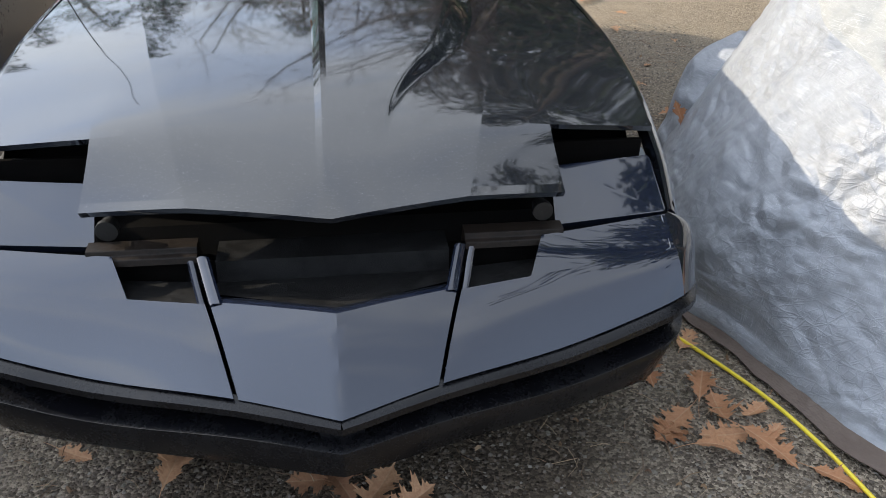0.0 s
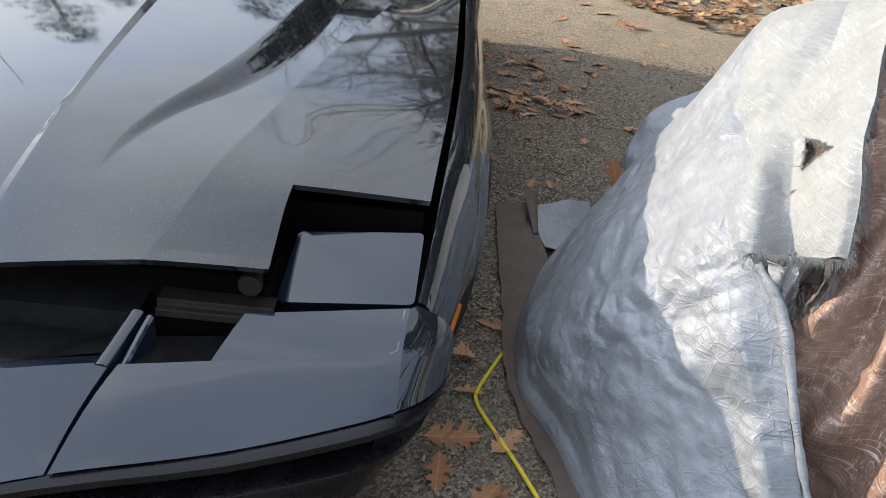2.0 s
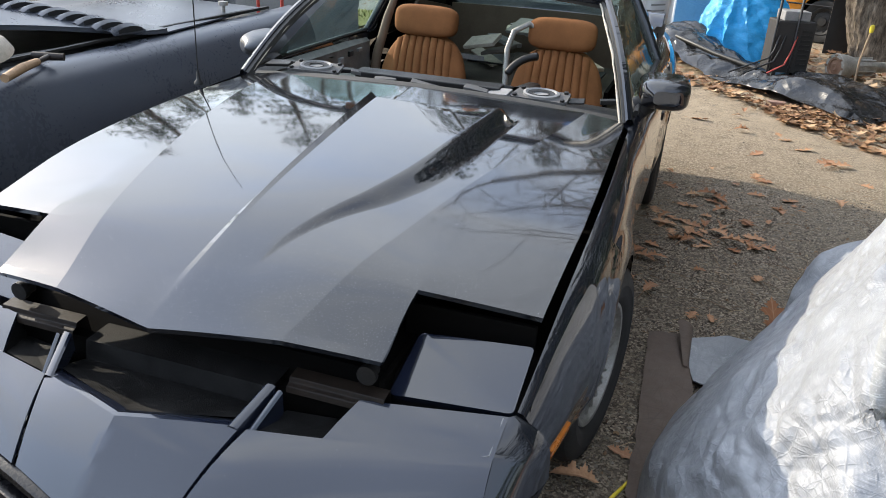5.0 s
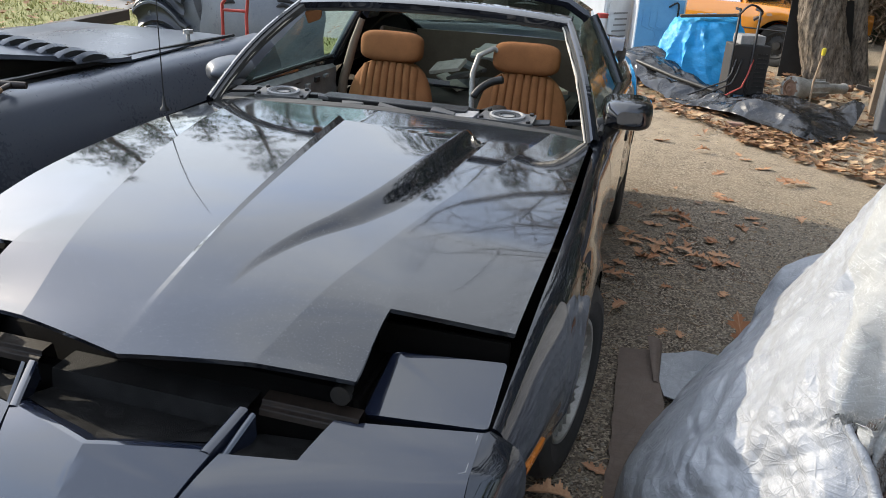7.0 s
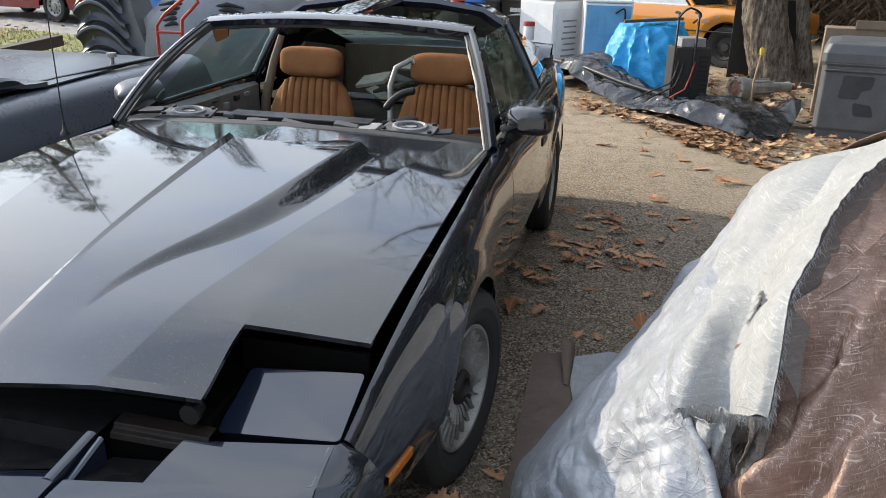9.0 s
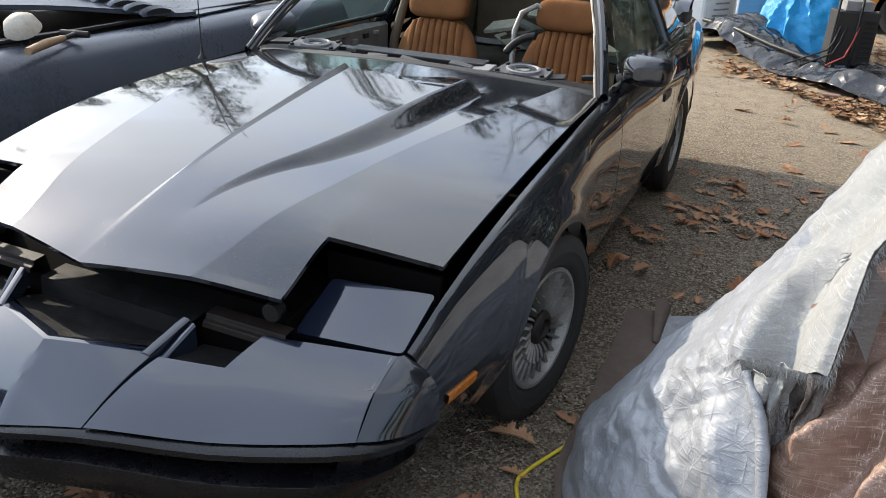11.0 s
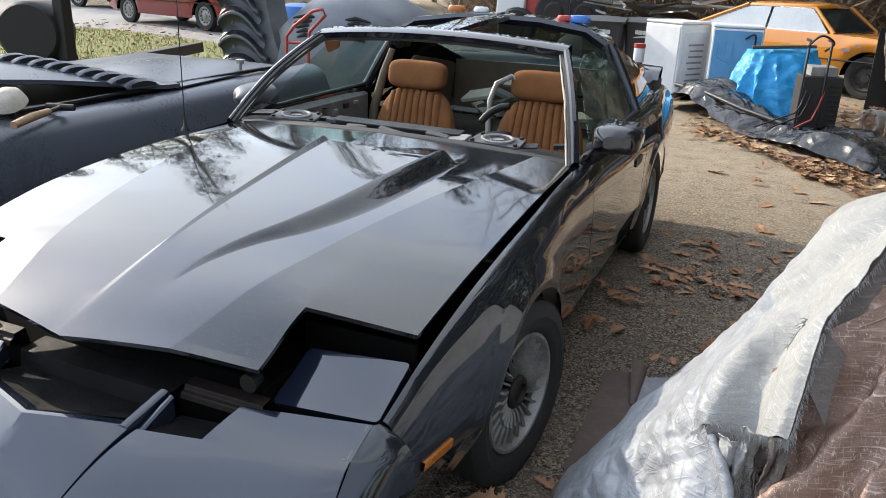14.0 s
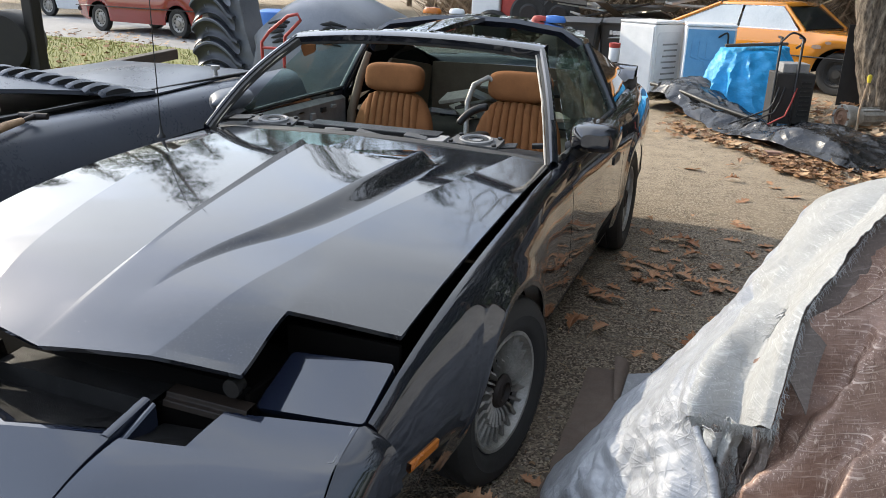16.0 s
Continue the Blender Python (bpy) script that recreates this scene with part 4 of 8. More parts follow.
# steering wheel and column shroud
bm = bmesh.new()
wm = pose(0.345, 3.96, 0.845, 66, 0, 0)
arc = [wm @ Vector((0.165 * math.cos(a), 0.165 * math.sin(a), 0)) for a in [radians(95 + 62 * k / 24) for k in range(25)]]
tube(bm, arc, [0.012] + [0.019] * 23 + [0.012], 8)
wheel_ob = part("steering_wheel", bm, M_TRIMBLACK, car, "black steering wheel", 50)
bm = bmesh.new()
tube(bm, [wm @ Vector((-0.16, 0, 0)), wm @ Vector((-0.06, -0.01, -0.02)), wm @ Vector((0.0, -0.01, -0.03))], [0.014, 0.020, 0.024], 8)
part("spoke", bm, M_TRIMBLACK, wheel_ob, "", 50)
bm = bmesh.new()
rows = []
for k in range(9):
    t = k / 8
    c = Vector((0.345, 3.66, 0.86)).lerp(Vector((0.335, 3.95, 0.84)), t)
    w, h = lerp(0.060, 0.040, t), lerp(0.060, 0.048, t)
    rows.append([c + Vector((w * math.copysign(abs(math.cos(a)) ** 0.6, math.cos(a)), 0, h * math.copysign(abs(math.sin(a)) ** 0.6, math.sin(a)))) for a in [2 * math.pi * j / 16 for j in range(16)]])
vs = grid(bm, rows, closed=True)
bm.faces.new(vs[-1])
part("column_shroud", bm, M_TRIMBLACK, car, "black steering column shroud", 40)
bm = bmesh.new()
tube(bm, [(0.10, 4.35, 0.75), (0.08, 4.42, 0.95), (0.10, 4.46, 1.04), (0.17, 4.50, 1.08), (0.21, 4.52, 1.05)], 0.016, 8)
part("tube_frame", bm, M_ALLOY, car, "bent grey metal tube between the seats", 60)
# cabin shell
M_CABIN = surface("dusty_cabin_trim", (0.045, 0.038, 0.031), (0.14, 0.12, 0.095), (0.7, 0.95), 6, 90)
bm = bmesh.new()
grid(bm, [[(-0.80, y, 0.28), (-0.3, y, 0.26), (0.3, y, 0.26), (0.80, y, 0.28)] for y in (3.3, 4.6)] + [[(-0.80, y, z), (-0.3, y, z), (0.3, y, z), (0.80, y, z)] for y, z in ((4.75, 0.62), (5.80, 0.72), (5.84, 0.99))])
part("cabin_floor", bm, M_CABIN, car, "", 30)
bm = bmesh.new()
for k in range(18):
    rnd = random.Random(40 + k)
    w, d, h = rnd.uniform(0.05, 0.18), rnd.uniform(0.04, 0.12), rnd.uniform(0.008, 0.035)
    bm = bmesh.new()
    box(bm, (-w, -d, 0), (w, d, h), pose(rnd.uniform(-0.5, 0.5), rnd.uniform(4.85, 5.5), 0.70 + 0.015 * k, rnd.uniform(-10, 25), rnd.uniform(-15, 15), rnd.uniform(-50, 50)))
    soften(part("cargo_panel", bm, (M_GREYPLASTIC, M_TRIMBLACK, M_SEALANT, M_CABIN)[k % 4], car, "loose trim panel piled behind the seats"), 0.004)
# door inner skin and raised side glass
M_GLASS = pane_mat("clear_side_glass", (0.80, 0.90, 0.87), 0.10)
M_CRAZED = pane_mat("crazed_side_glass", (0.62, 0.72, 0.66), 0.40)
M_DOORSKIN = surface("bare_door_metal", (0.075, 0.074, 0.070), (0.20, 0.195, 0.185), (0.45, 0.75), 16, 120)
M_TANTRIM = surface("tan_plastic_trim", (0.11, 0.075, 0.048), (0.19, 0.138, 0.094), (0.5, 0.75), 6, 110)
M_MIRRORGREY = surface("weathered_grey_mirror", (0.055, 0.060, 0.070), (0.10, 0.107, 0.118), (0.25, 0.45), 6, 90)
for side in (1, -1):
    bm = bmesh.new()
    grid(bm, [[(side * 0.80, y, z) for z in (0.30, 0.6, 0.88)] + [(side * 0.835, y, 0.905)] for y in (3.42, 3.8, 4.2, 4.62)])
    thicken(part("door_inner", bm, M_DOORSKIN if side < 0 else M_CABIN, car, "bare inner door skin", 30), 0.012)
    if side < 0:
        for k in range(9):
            bm = bmesh.new()
            y = 3.50 + 0.12 * k
            box(bm, (-0.81, y - 0.025, 0.80 + 0.03 * (k % 3)), (-0.785, y + 0.025, 0.84 + 0.02 * (k % 2)))
            soften(part("door_bracket", bm, M_TRIMBLACK if k % 2 else M_GREYPLASTIC, car, "bracket on the bare door skin"), 0.004)
    bm = bmesh.new()
    yz = [(3.60, 0.925), (3.76, 1.08), (3.94, 1.225), (4.10, 1.265), (4.62, 1.275), (4.66, 1.0), (4.66, 0.925)]
    outer = [bm.verts.new((side * lerp(0.845, 0.655, (z - 0.925) / 0.35), y, z)) for y, z in yz]
    bm.faces.new(outer)
    g = thicken(part("side_glass", bm, M_CRAZED if side > 0 else M_GLASS, car, "hazy crazed side window" if side > 0 else "clear greenish side window"), 0.004)
    g.visible_shadow = False
    bm = bmesh.new()
    tube(bm, [(side * lerp(0.85, 0.66, (z - 0.925) / 0.35), y, z) for y, z in ((3.46, 0.915), (4.0, 0.928), (4.70, 0.935))], 0.012, 6)
    part("window_seal", bm, M_TRIMBLACK, car, "", 60)
    bm = bmesh.new()
    tube(bm, [(side * x, y, z) for x, y, z in ((0.840, 4.68, 0.93), (0.74, 4.70, 1.12), (0.655, 4.72, 1.27))], [0.03, 0.03, 0.025], 8)
    part("door_post", bm, M_BODY, car, "", 60)
    # mirror
    bm = bmesh.new()
    rows = []
    for k in range(9):
        t = k / 8
        y = lerp(3.53, 3.74, t)
        s = curve_at([(0, 0.42), (0.12, 0.78), (0.3, 0.94), (1, 1.0)] if side > 0 else [(0, 0.10), (0.10, 0.48), (0.3, 0.80), (0.6, 0.97), (1, 1.0)], t)
        cx, cz = 0.955 - 0.02 * t, 0.972
        rows.append([(side * (cx + s * 0.105 * math.copysign(abs(math.cos(a)) ** (0.55 if side > 0 else 0.85), math.cos(a))), y + 0.02 * math.cos(a), cz + s * 0.064 * math.copysign(abs(math.sin(a)) ** (0.55 if side > 0 else 0.85), math.sin(a))) for a in [2 * math.pi * j / 24 for j in range(24)]])
    vs = grid(bm, rows[::-1], closed=True)
    bm.faces.new(vs[-1])
    bm.faces.new(vs[0][::-1])
    mir = part("door_mirror", bm, M_BODY if side > 0 else M_MIRRORGREY, car, "black door mirror" if side > 0 else "silver-faced door mirror", 50)
    bm = bmesh.new()
    tube(bm, [(side * 0.85, 3.62, 0.90), (side * 0.90, 3.62, 0.935)], [0.05, 0.04], 10)
    part("mirror_foot", bm, M_TRIMBLACK, mir, "", 50)
# tan trim left in the rear of the cabin: post covers and a beige side panel
for side in (1, -1):
    bm = bmesh.new()
    tube(bm, [(side * 0.775, 4.60, 0.40), (side * 0.755, 4.62, 0.80), (side * 0.70, 4.64, 1.02), (side * 0.655, 4.66, 1.16)], [0.030, 0.030, 0.026, 0.020], 8)
    part("post_cover", bm, M_TANTRIM, car, "tan plastic post cover", 50)
    bm = bmesh.new()
    rounded_plate(bm, [(side * 0.70, 4.80, 0.62), (side * 0.66, 5.55, 0.66), (side * 0.60, 5.50, 1.02), (side * 0.60, 4.82, 1.12)], 0.02, 0.05)
    part("rear_side_trim", bm, M_TANTRIM, car, "beige moulded side trim", 40)
bm = bmesh.new()
grid(bm, [[(x, 5.62 + 0.04 * math.cos(3 * x), z) for x in [lerp(-0.62, 0.62, i / 12) for i in range(13)]] for z in (0.66, 0.82, 0.96, 1.03)])
thicken(part("rear_bulkhead", bm, M_TANTRIM, car, "dusty beige panel under the hatch", 40), 0.015)
# sun visor clip and hanging visor scrap at the header's end
bm = bmesh.new()
rounded_plate(bm, [(-0.615, 3.835, 1.262), (-0.525, 3.825, 1.272), (-0.54, 3.85, 1.232), (-0.61, 3.86, 1.205)], 0.012, 0.012)
part("visor_stub", bm, M_VELOUR, car, "torn orange-brown visor stub")
# antenna
bm = bmesh.new()
lathe(bm, [(0.020, 0.0), (0.018, 0.010), (0.009, 0.018), (0.006, 0.05), (0.003, 0.06), (0.0, 0.06)], pose(-0.925, 3.12, 0.880), 14)
ant = part("antenna_base", bm, M_TRIMBLACK, car, "", 50)
bm = bmesh.new()
tube(bm, [(-0.925, 3.12, 0.93), (-0.927, 3.125, 1.30), (-0.932, 3.14, 1.72)], [0.0028, 0.0022, 0.0016], 6)
part("antenna_mast", bm, M_TRIMBLACK, ant, "thin black antenna mast")

# ---- tarpaulins beside the car ----
def poly_tarp(name, c1, c2, c3, weave, rough, spec=0.5, crease=1.0, streak=0.0):
    """Woven plastic sheet: two-way weave, paper-sharp creases, scuffs, grime and painted thread glints."""
    m, nt, b = node_mat(name)
    g1 = noise_fac(nt, 3.5, 7, 0.7)
    g2 = noise_fac(nt, 34.0, 6, 0.75)
    g3 = noise_fac(nt, 90.0, 3, 0.7, (0.22, 0.22, 1.6))
    col = ramp(nt, mixc(nt, 0.5, g1, mixc(nt, 0.5, g2, g3)), [(0.30, c1), (0.5, c2), (0.70, c3)])
    lines = []
    for rot, sc, st, wd in (((0.3, 0.5, 0.6), 13.0, (0.22, 1.0, 1.0), 0.035), ((0.9, -0.4, -0.3), 21.0, (1.0, 0.25, 1.1), 0.05), ((-0.5, 0.7, 0.9), 40.0, (0.25, 1.0, 1.0), 0.09)):
        tcl = nt.nodes.new("ShaderNodeTexCoord")
        mpl = nt.nodes.new("ShaderNodeMapping")
        mpl.inputs["Rotation"].default_value = rot
        mpl.inputs["Scale"].default_value = st
        nt.links.new(tcl.outputs["Object"], mpl.inputs["Vector"])
        nl = nt.nodes.new("ShaderNodeTexVoronoi")
        nl.feature = "DISTANCE_TO_EDGE"
        nl.inputs["Scale"].default_value = sc
        nt.links.new(mpl.outputs[0], nl.inputs["Vector"])
        lines.append(ramp(nt, nl.outputs["Distance"], [(0.0, 1.0), (wd, 0.0)]))
    crk = mixc(nt, 1.0, mixc(nt, 1.0, lines[0], lines[1], "LIGHTEN"), mixc(nt, 0.6, (0.0, 0.0, 0.0), lines[2]), "LIGHTEN")
    crk = mixc(nt, 1.0, crk, ramp(nt, noise_fac(nt, 6.0, 3, 0.6, (1.0, 0.8, 1.3)), [(0.40, 0.12), (0.60, 1.0)]), "MULTIPLY")
    worn = ramp(nt, noise_fac(nt, 5.0, 3, 0.6), [(0.38, 0.0), (0.62, 0.34)])
    col = mixc(nt, mixc(nt, 1.0, crk, worn, "MULTIPLY"), col, tuple(0.6 * c for c in c1))
    # lighter threads: wear and glints of the weave painted into the colour
    thread = mixc(nt, 1.0, noise_fac(nt, 260.0, 2, 0.6, (0.05, 0.05, 1.0)), noise_fac(nt, 240.0, 2, 0.6, (1.0, 1.0, 0.05)), "LIGHTEN")
    glint = ramp(nt, thread, [(0.56, 0.0), (0.72, streak)])
    glint = mixc(nt, 1.0, glint, ramp(nt, noise_fac(nt, 9.0, 4, 0.65), [(0.38, 0.1), (0.62, 1.0)]), "MULTIPLY")
    col = mixc(nt, glint, col, tuple(min(0.8, 2.1 * c + 0.08) for c in c3))
    nt.links.new(col, b.inputs["Base Color"])
    nt.links.new(ramp(nt, g2, [(0.3, rough[0]), (0.7, rough[1])]), b.inputs["Roughness"])
    b.inputs["Specular IOR Level"].default_value = spec
    tcn = nt.nodes.new("ShaderNodeTexCoord")
    chain = None
    for direc in ("Z", "X"):
        w1 = nt.nodes.new("ShaderNodeTexWave")
        w1.bands_direction = direc
        w1.inputs["Scale"].default_value = weave
        w1.inputs["Distortion"].default_value = 2.5
        w1.inputs["Detail Scale"].default_value = 0.6
        nt.links.new(tcn.outputs["Object"], w1.inputs["Vector"])
        chain = bump(nt, b, w1.outputs["Fac"], 0.16 if crease > 0.7 else 0.35, 0.0010, chain)
    chain = bump(nt, b, crk, 0.36 * crease, 0.004, chain)
    for sc, st, dist in ((7.0, 0.20, 0.022), (19.0, 0.20, 0.009)):
        vo = nt.nodes.new("ShaderNodeTexVoronoi")
        vo.feature = "DISTANCE_TO_EDGE"
        vo.inputs["Scale"].default_value = sc
        wob = nt.nodes.new("ShaderNodeMapping")
        wob.inputs["Scale"].default_value = (1.0, 0.6, 1.25)
        wob.inputs["Rotation"].default_value = (0.5, 0.4, sc)
        nt.links.new(tcn.outputs["Object"], wob.inputs["Vector"])
        nt.links.new(wob.outputs[0], vo.inputs["Vector"])
        chain = bump(nt, b, vo.outputs["Distance"], st * crease, dist, chain)
    bump(nt, b, g2, 0.15, 0.002, chain)
    return m


M_SILVER = poly_tarp("silver_tarp", (0.155, 0.160, 0.170), (0.245, 0.250, 0.259), (0.33, 0.335, 0.342), 150, (0.36, 0.58), 0.45, 1.0, 0.20)
M_WHITEFLAP = poly_tarp("weathered_white_tarp", (0.22, 0.218, 0.205), (0.285, 0.282, 0.268), (0.35, 0.347, 0.33), 260, (0.5, 0.8), 0.35, 0.65, 0.3)
M_BROWN = poly_tarp("brown_tarp", (0.120, 0.066, 0.047), (0.235, 0.140, 0.100), (0.38, 0.265, 0.205), 90, (0.40, 0.62), 0.45, 0.9, 0.75)
M_BROWNBACK = poly_tarp("grey_brown_tarp_back", (0.085, 0.060, 0.046), (0.122, 0.090, 0.070), (0.165, 0.127, 0.102), 120, (0.5, 0.8), 0.3, 0.35)
M_UNDER = poly_tarp("grey_brown_woven_cloth", (0.095, 0.075, 0.062), (0.15, 0.122, 0.104), (0.21, 0.178, 0.155), 170, (0.6, 0.85), 0.3, 0.3, 0.3)
M_YELLOW = surface("yellow_cable", (0.62, 0.46, 0.02), (0.80, 0.62, 0.05), (0.35, 0.6), 8, 120)
M_STEEL = surface("dull_steel", (0.25, 0.24, 0.22), (0.45, 0.43, 0.40), (0.3, 0.6), 12, 160, metal=0.8)


def spline(pts, t):
    """A point at t (0 to 1) along a smooth line through points."""
    pts = [Vector(p) for p in pts]
    n = len(pts) - 1
    f = min(max(t, 0.0), 1.0) * n
    i = min(int(f), n - 1)
    u = f - i
    p0, p1, p2, p3 = pts[max(i - 1, 0)], pts[i], pts[i + 1], pts[min(i + 2, n)]
    return 0.5 * ((2 * p1) + (p2 - p0) * u + (2 * p0 - 5 * p1 + 4 * p2 - p3) * u * u + (3 * p1 - p0 - 3 * p2 + p3) * u**3)


def ridged(p, s):
    return 1 - abs(noise.noise(p * s)) * 2


def tri(x):
    return abs((x % 1.0) * 2 - 1)


CREASE = [((0.52, 0.60, -0.60), 4.1, 0.0150), ((-0.62, 0.35, 0.70), 5.3, 0.0130), ((0.45, 0.72, 0.52), 9.3, 0.0105), ((-0.60, 0.62, -0.50), 10.7, 0.0105),
          ((0.15, 0.85, 0.50), 17.0, 0.0056), ((0.70, -0.20, 0.68), 19.5, 0.0056), ((0.3, 0.7, -0.64), 33.0, 0.0022), ((0.66, 0.66, 0.36), 36.0, 0.0022)]


def crinkle(q):
    """Sharp crossing creases that come and go, as in stiff woven plastic."""
    w = q + 0.07 * Vector((noise.noise(q * 3.1), noise.noise(q * 3.1 + Vector((7, 1, 0))), noise.noise(q * 3.1 + Vector((0, 4, 9)))))
    s = 0.0
    for i, (d, f, a) in enumerate(CREASE):
        k = noise.noise(q * (1.6 + 0.25 * f) * 0.7 + Vector((i * 3.3, 0, 0)))
        s += a * max(0.12, min(1.0, 0.55 + 1.3 * k)) * tri(w.dot(Vector(d)) * f + i * 0.37)
    return s


def crumple(q):
    """Facets between sharp random creases, as in a sheet that was balled up and spread out."""
    s = 0.0
    for f, a, st in ((5.5, 0.034, Vector((1.0, 0.7, 1.1))), (11.0, 0.020, Vector((0.8, 1.0, 1.2))), (23.0, 0.007, Vector((1.0, 0.8, 1.0)))):
        p = Vector((q.x * st.x, q.y * st.y, q.z * st.z)) * f + Vector((f, 2 * f, 0)) + 0.25 * Vector((noise.noise(q * f * 0.7), noise.noise(q * f * 0.7 + Vector((5, 0, 0))), 0))
        d = noise.voronoi(p)[0]
        s += a * (d[1] - d[0]) * max(0.15, min(1.0, 0.6 + 1.3 * noise.noise(q * 2.3 + Vector((f, 0, 0)))))
    return s


def drape(lower, upper, bulge, nu, nv, wrinkle, folds, seed, rip=0.0):
    """A crumpled sheet between two lines: rows along u, from the lower line to the upper."""
    off = Vector((seed * 3.1, seed * 1.7, seed * 0.9))
    rows = []
    for i in range(nu + 1):
        u = i / nu
        a, b = spline(lower, u), spline(upper, u)
        if rip:
            b = b + Vector((0.0, 0.4, 1.0)) * rip * (noise.noise(b * 17 + off) + 0.6 * noise.noise(b * 55))
        row = []
        for k in range(nv + 1):
            v = k / nv
            p = a.lerp(b, v) + bulge(u, v)
            fade = min(1.0, v * 7) * (min(1.0, (1 - v) * 9) * 0.7 + 0.3)
            q = p + off
            d = folds * (noise.noise(Vector((u * 9 + noise.noise(q * 2) * 0.8, v * 1.6, seed))) * 0.9)
            d += wrinkle * (0.55 * crinkle(q) + 0.6 * crumple(q))
            p += Vector((-0.62, -0.45, 0.62)) * d * fade
            row.append(p)
        rows.append(row)
    return rows


FOOT = [(1.76, 1.34, 0.012), (1.50, 1.30, 0.012), (1.36, 1.52, 0.012), (1.27, 1.80, 0.012), (1.20, 2.03, 0.012), (1.125, 2.20, 0.012), (1.13, 2.50, 0.012), (1.22, 2.85, 0.012), (1.38, 3.18, 0.012), (1.62, 3.45, 0.012)]
RIDGE = [(1.515, 1.885, 0.738), (1.530, 1.99, 0.785), (1.560, 2.16, 0.832), (1.61, 2.38, 0.838), (1.645, 2.56, 0.828), (1.69, 2.72, 0.905), (1.78, 2.92, 0.955), (1.95, 3.25, 0.93)]
CREST = [(1.745, 1.37, 0.05), (1.70, 1.46, 0.18), (1.655, 1.55, 0.32), (1.61, 1.66, 0.48), (1.57, 1.79, 0.655)] + RIDGE[:5] + RIDGE[6:]
FRAY = [(1.665, 1.790, 0.800), (1.682, 1.86, 0.90), (1.705, 1.97, 0.985), (1.77, 2.11, 1.04), (1.85, 2.30, 1.10), (1.97, 2.50, 1.15), (2.12, 2.75, 1.19), (2.35, 3.0, 1.20)]


def heap_bulge(u, v):
    w = math.sin(math.pi * v ** 0.6)
    k = 0.010 + 0.045 * max(0.0, 1 - abs(u - 0.56) / 0.36)
    pleat = 0.020 * math.exp(-((v - 0.86) / 0.05) ** 2) - 0.018 * math.exp(-((v - 0.74) / 0.06) ** 2)
    skirt = -0.035 * math.exp(-((v - 0.10) / 0.07) ** 2) * (0.5 + 0.5 * math.sin(17 * u))
    return Vector((-0.78, -0.12, 0.62)) * (k * w + pleat * max(0.0, 1 - u * 1.6) + skirt * min(1, v * 12))


tarp = thing("silver_tarpaulin", (1.4, 2.2, 0), "crumpled silver tarpaulin draped over a heap, frayed white top", "tarpaulin")
def flap_bulge(u, v):
    k = max(0.0, min(1.0, 1.5 - 2.0 * u))
    fold = -0.085 * math.exp(-((v - 0.40 - 0.1 * u) / 0.20) ** 2) + 0.012 * math.exp(-((v - 0.90) / 0.08) ** 2)
    lobe = 0.060 * math.exp(-((u - 0.74) / 0.14) ** 2) * math.sin(math.pi * min(1.0, v * 1.5 + 0.1)) - 0.045 * math.exp(-((u - 0.50) / 0.07) ** 2) * math.exp(-(v / 0.25) ** 2)
    return Vector((-0.35, -0.35, 0.75)) * (fold * k * min(1.0, v * 5) + lobe)


TEAR = [Vector(p) for p in ((1.640, 2.195, 0.915), (1.655, 2.005, 0.955), (1.622, 2.075, 0.868))]


def in_tear(p):
    n = (TEAR[1] - TEAR[0]).cross(TEAR[2] - TEAR[0]).normalized()
    if abs((p - TEAR[0]).dot(n)) > 0.09:
        return False
    p = p - n * (p - TEAR[0]).dot(n) + Vector((0, 0.006, 0.006)) * noise.noise(p * 70)
    return all((TEAR[(i + 1) % 3] - TEAR[i]).cross(p - TEAR[i]).dot(n) > 0 for i in range(3))


# one sheet: the skirt up to the crest, and above the torn corner on over the ridge to the frayed edge
NU, NS, NF = 330, 180, 120
UT = 5 / 11
I0 = round(NU * UT)
base = np.zeros((NU + 1, NS + NF + 1, 3))
for i in range(NU + 1):
    u = i / NU
    pa, pb = spline(FOOT, u), spline(CREST, u)
    w = max(0.0, (u - UT) / (1 - UT))
    pc = spline(FRAY, w)
    pc = pc + Vector((0.0, 0.4, 1.0)) * 0.010 * (noise.noise(pc * 17) + 0.6 * noise.noise(pc * 55))
    for k in range(NS + 1):
        v = k / NS
        dd = 0.030 * noise.noise(Vector((u * 9 + noise.noise(pa * 2) * 0.8, v * 1.6, 1.0))) * min(1, v * 7)
        base[i, k] = pa.lerp(pb, v) + heap_bulge(u, v) + Vector((-0.62, -0.45, 0.62)) * dd * (1 if i >= I0 else min(1, (1 - v) * 9))
    for k in range(1, NF + 1):
        v = k / NF
        base[i, NS + k] = Vector(base[i, NS]).lerp(pc, v) + flap_bulge(w, v)
for _ in range(70):
    sm = base[I0:, NS - 45:NS + 50]
    sm[:, 1:-1] += 0.35 * (sm[:, 2:] + sm[:, :-2] - 2 * sm[:, 1:-1])
bm = bmesh.new()
rows = []
for i in range(NU + 1):
    row = []
    for k in range(NS + (NF if i >= I0 else 0) + 1):
        p = Vector(base[i, k])
        fr = min(1.0, k / 25)
        if i < I0:
            fr *= min(1.0, (NS - k) / 20) * 0.8 + 0.2
        amp = 1.0 if k < NS else lerp(1.0, 0.45, min(1, (k - NS) / 40))
        row.append(p + Vector((-0.62, -0.45, 0.62)) * (0.45 * crinkle(p + Vector((3.1, 1.7, 0.9))) + crumple(p)) * fr * amp)
    rows.append(row)
grid(bm, [r[:NS + 1] for r in rows[:I0 + 1]])
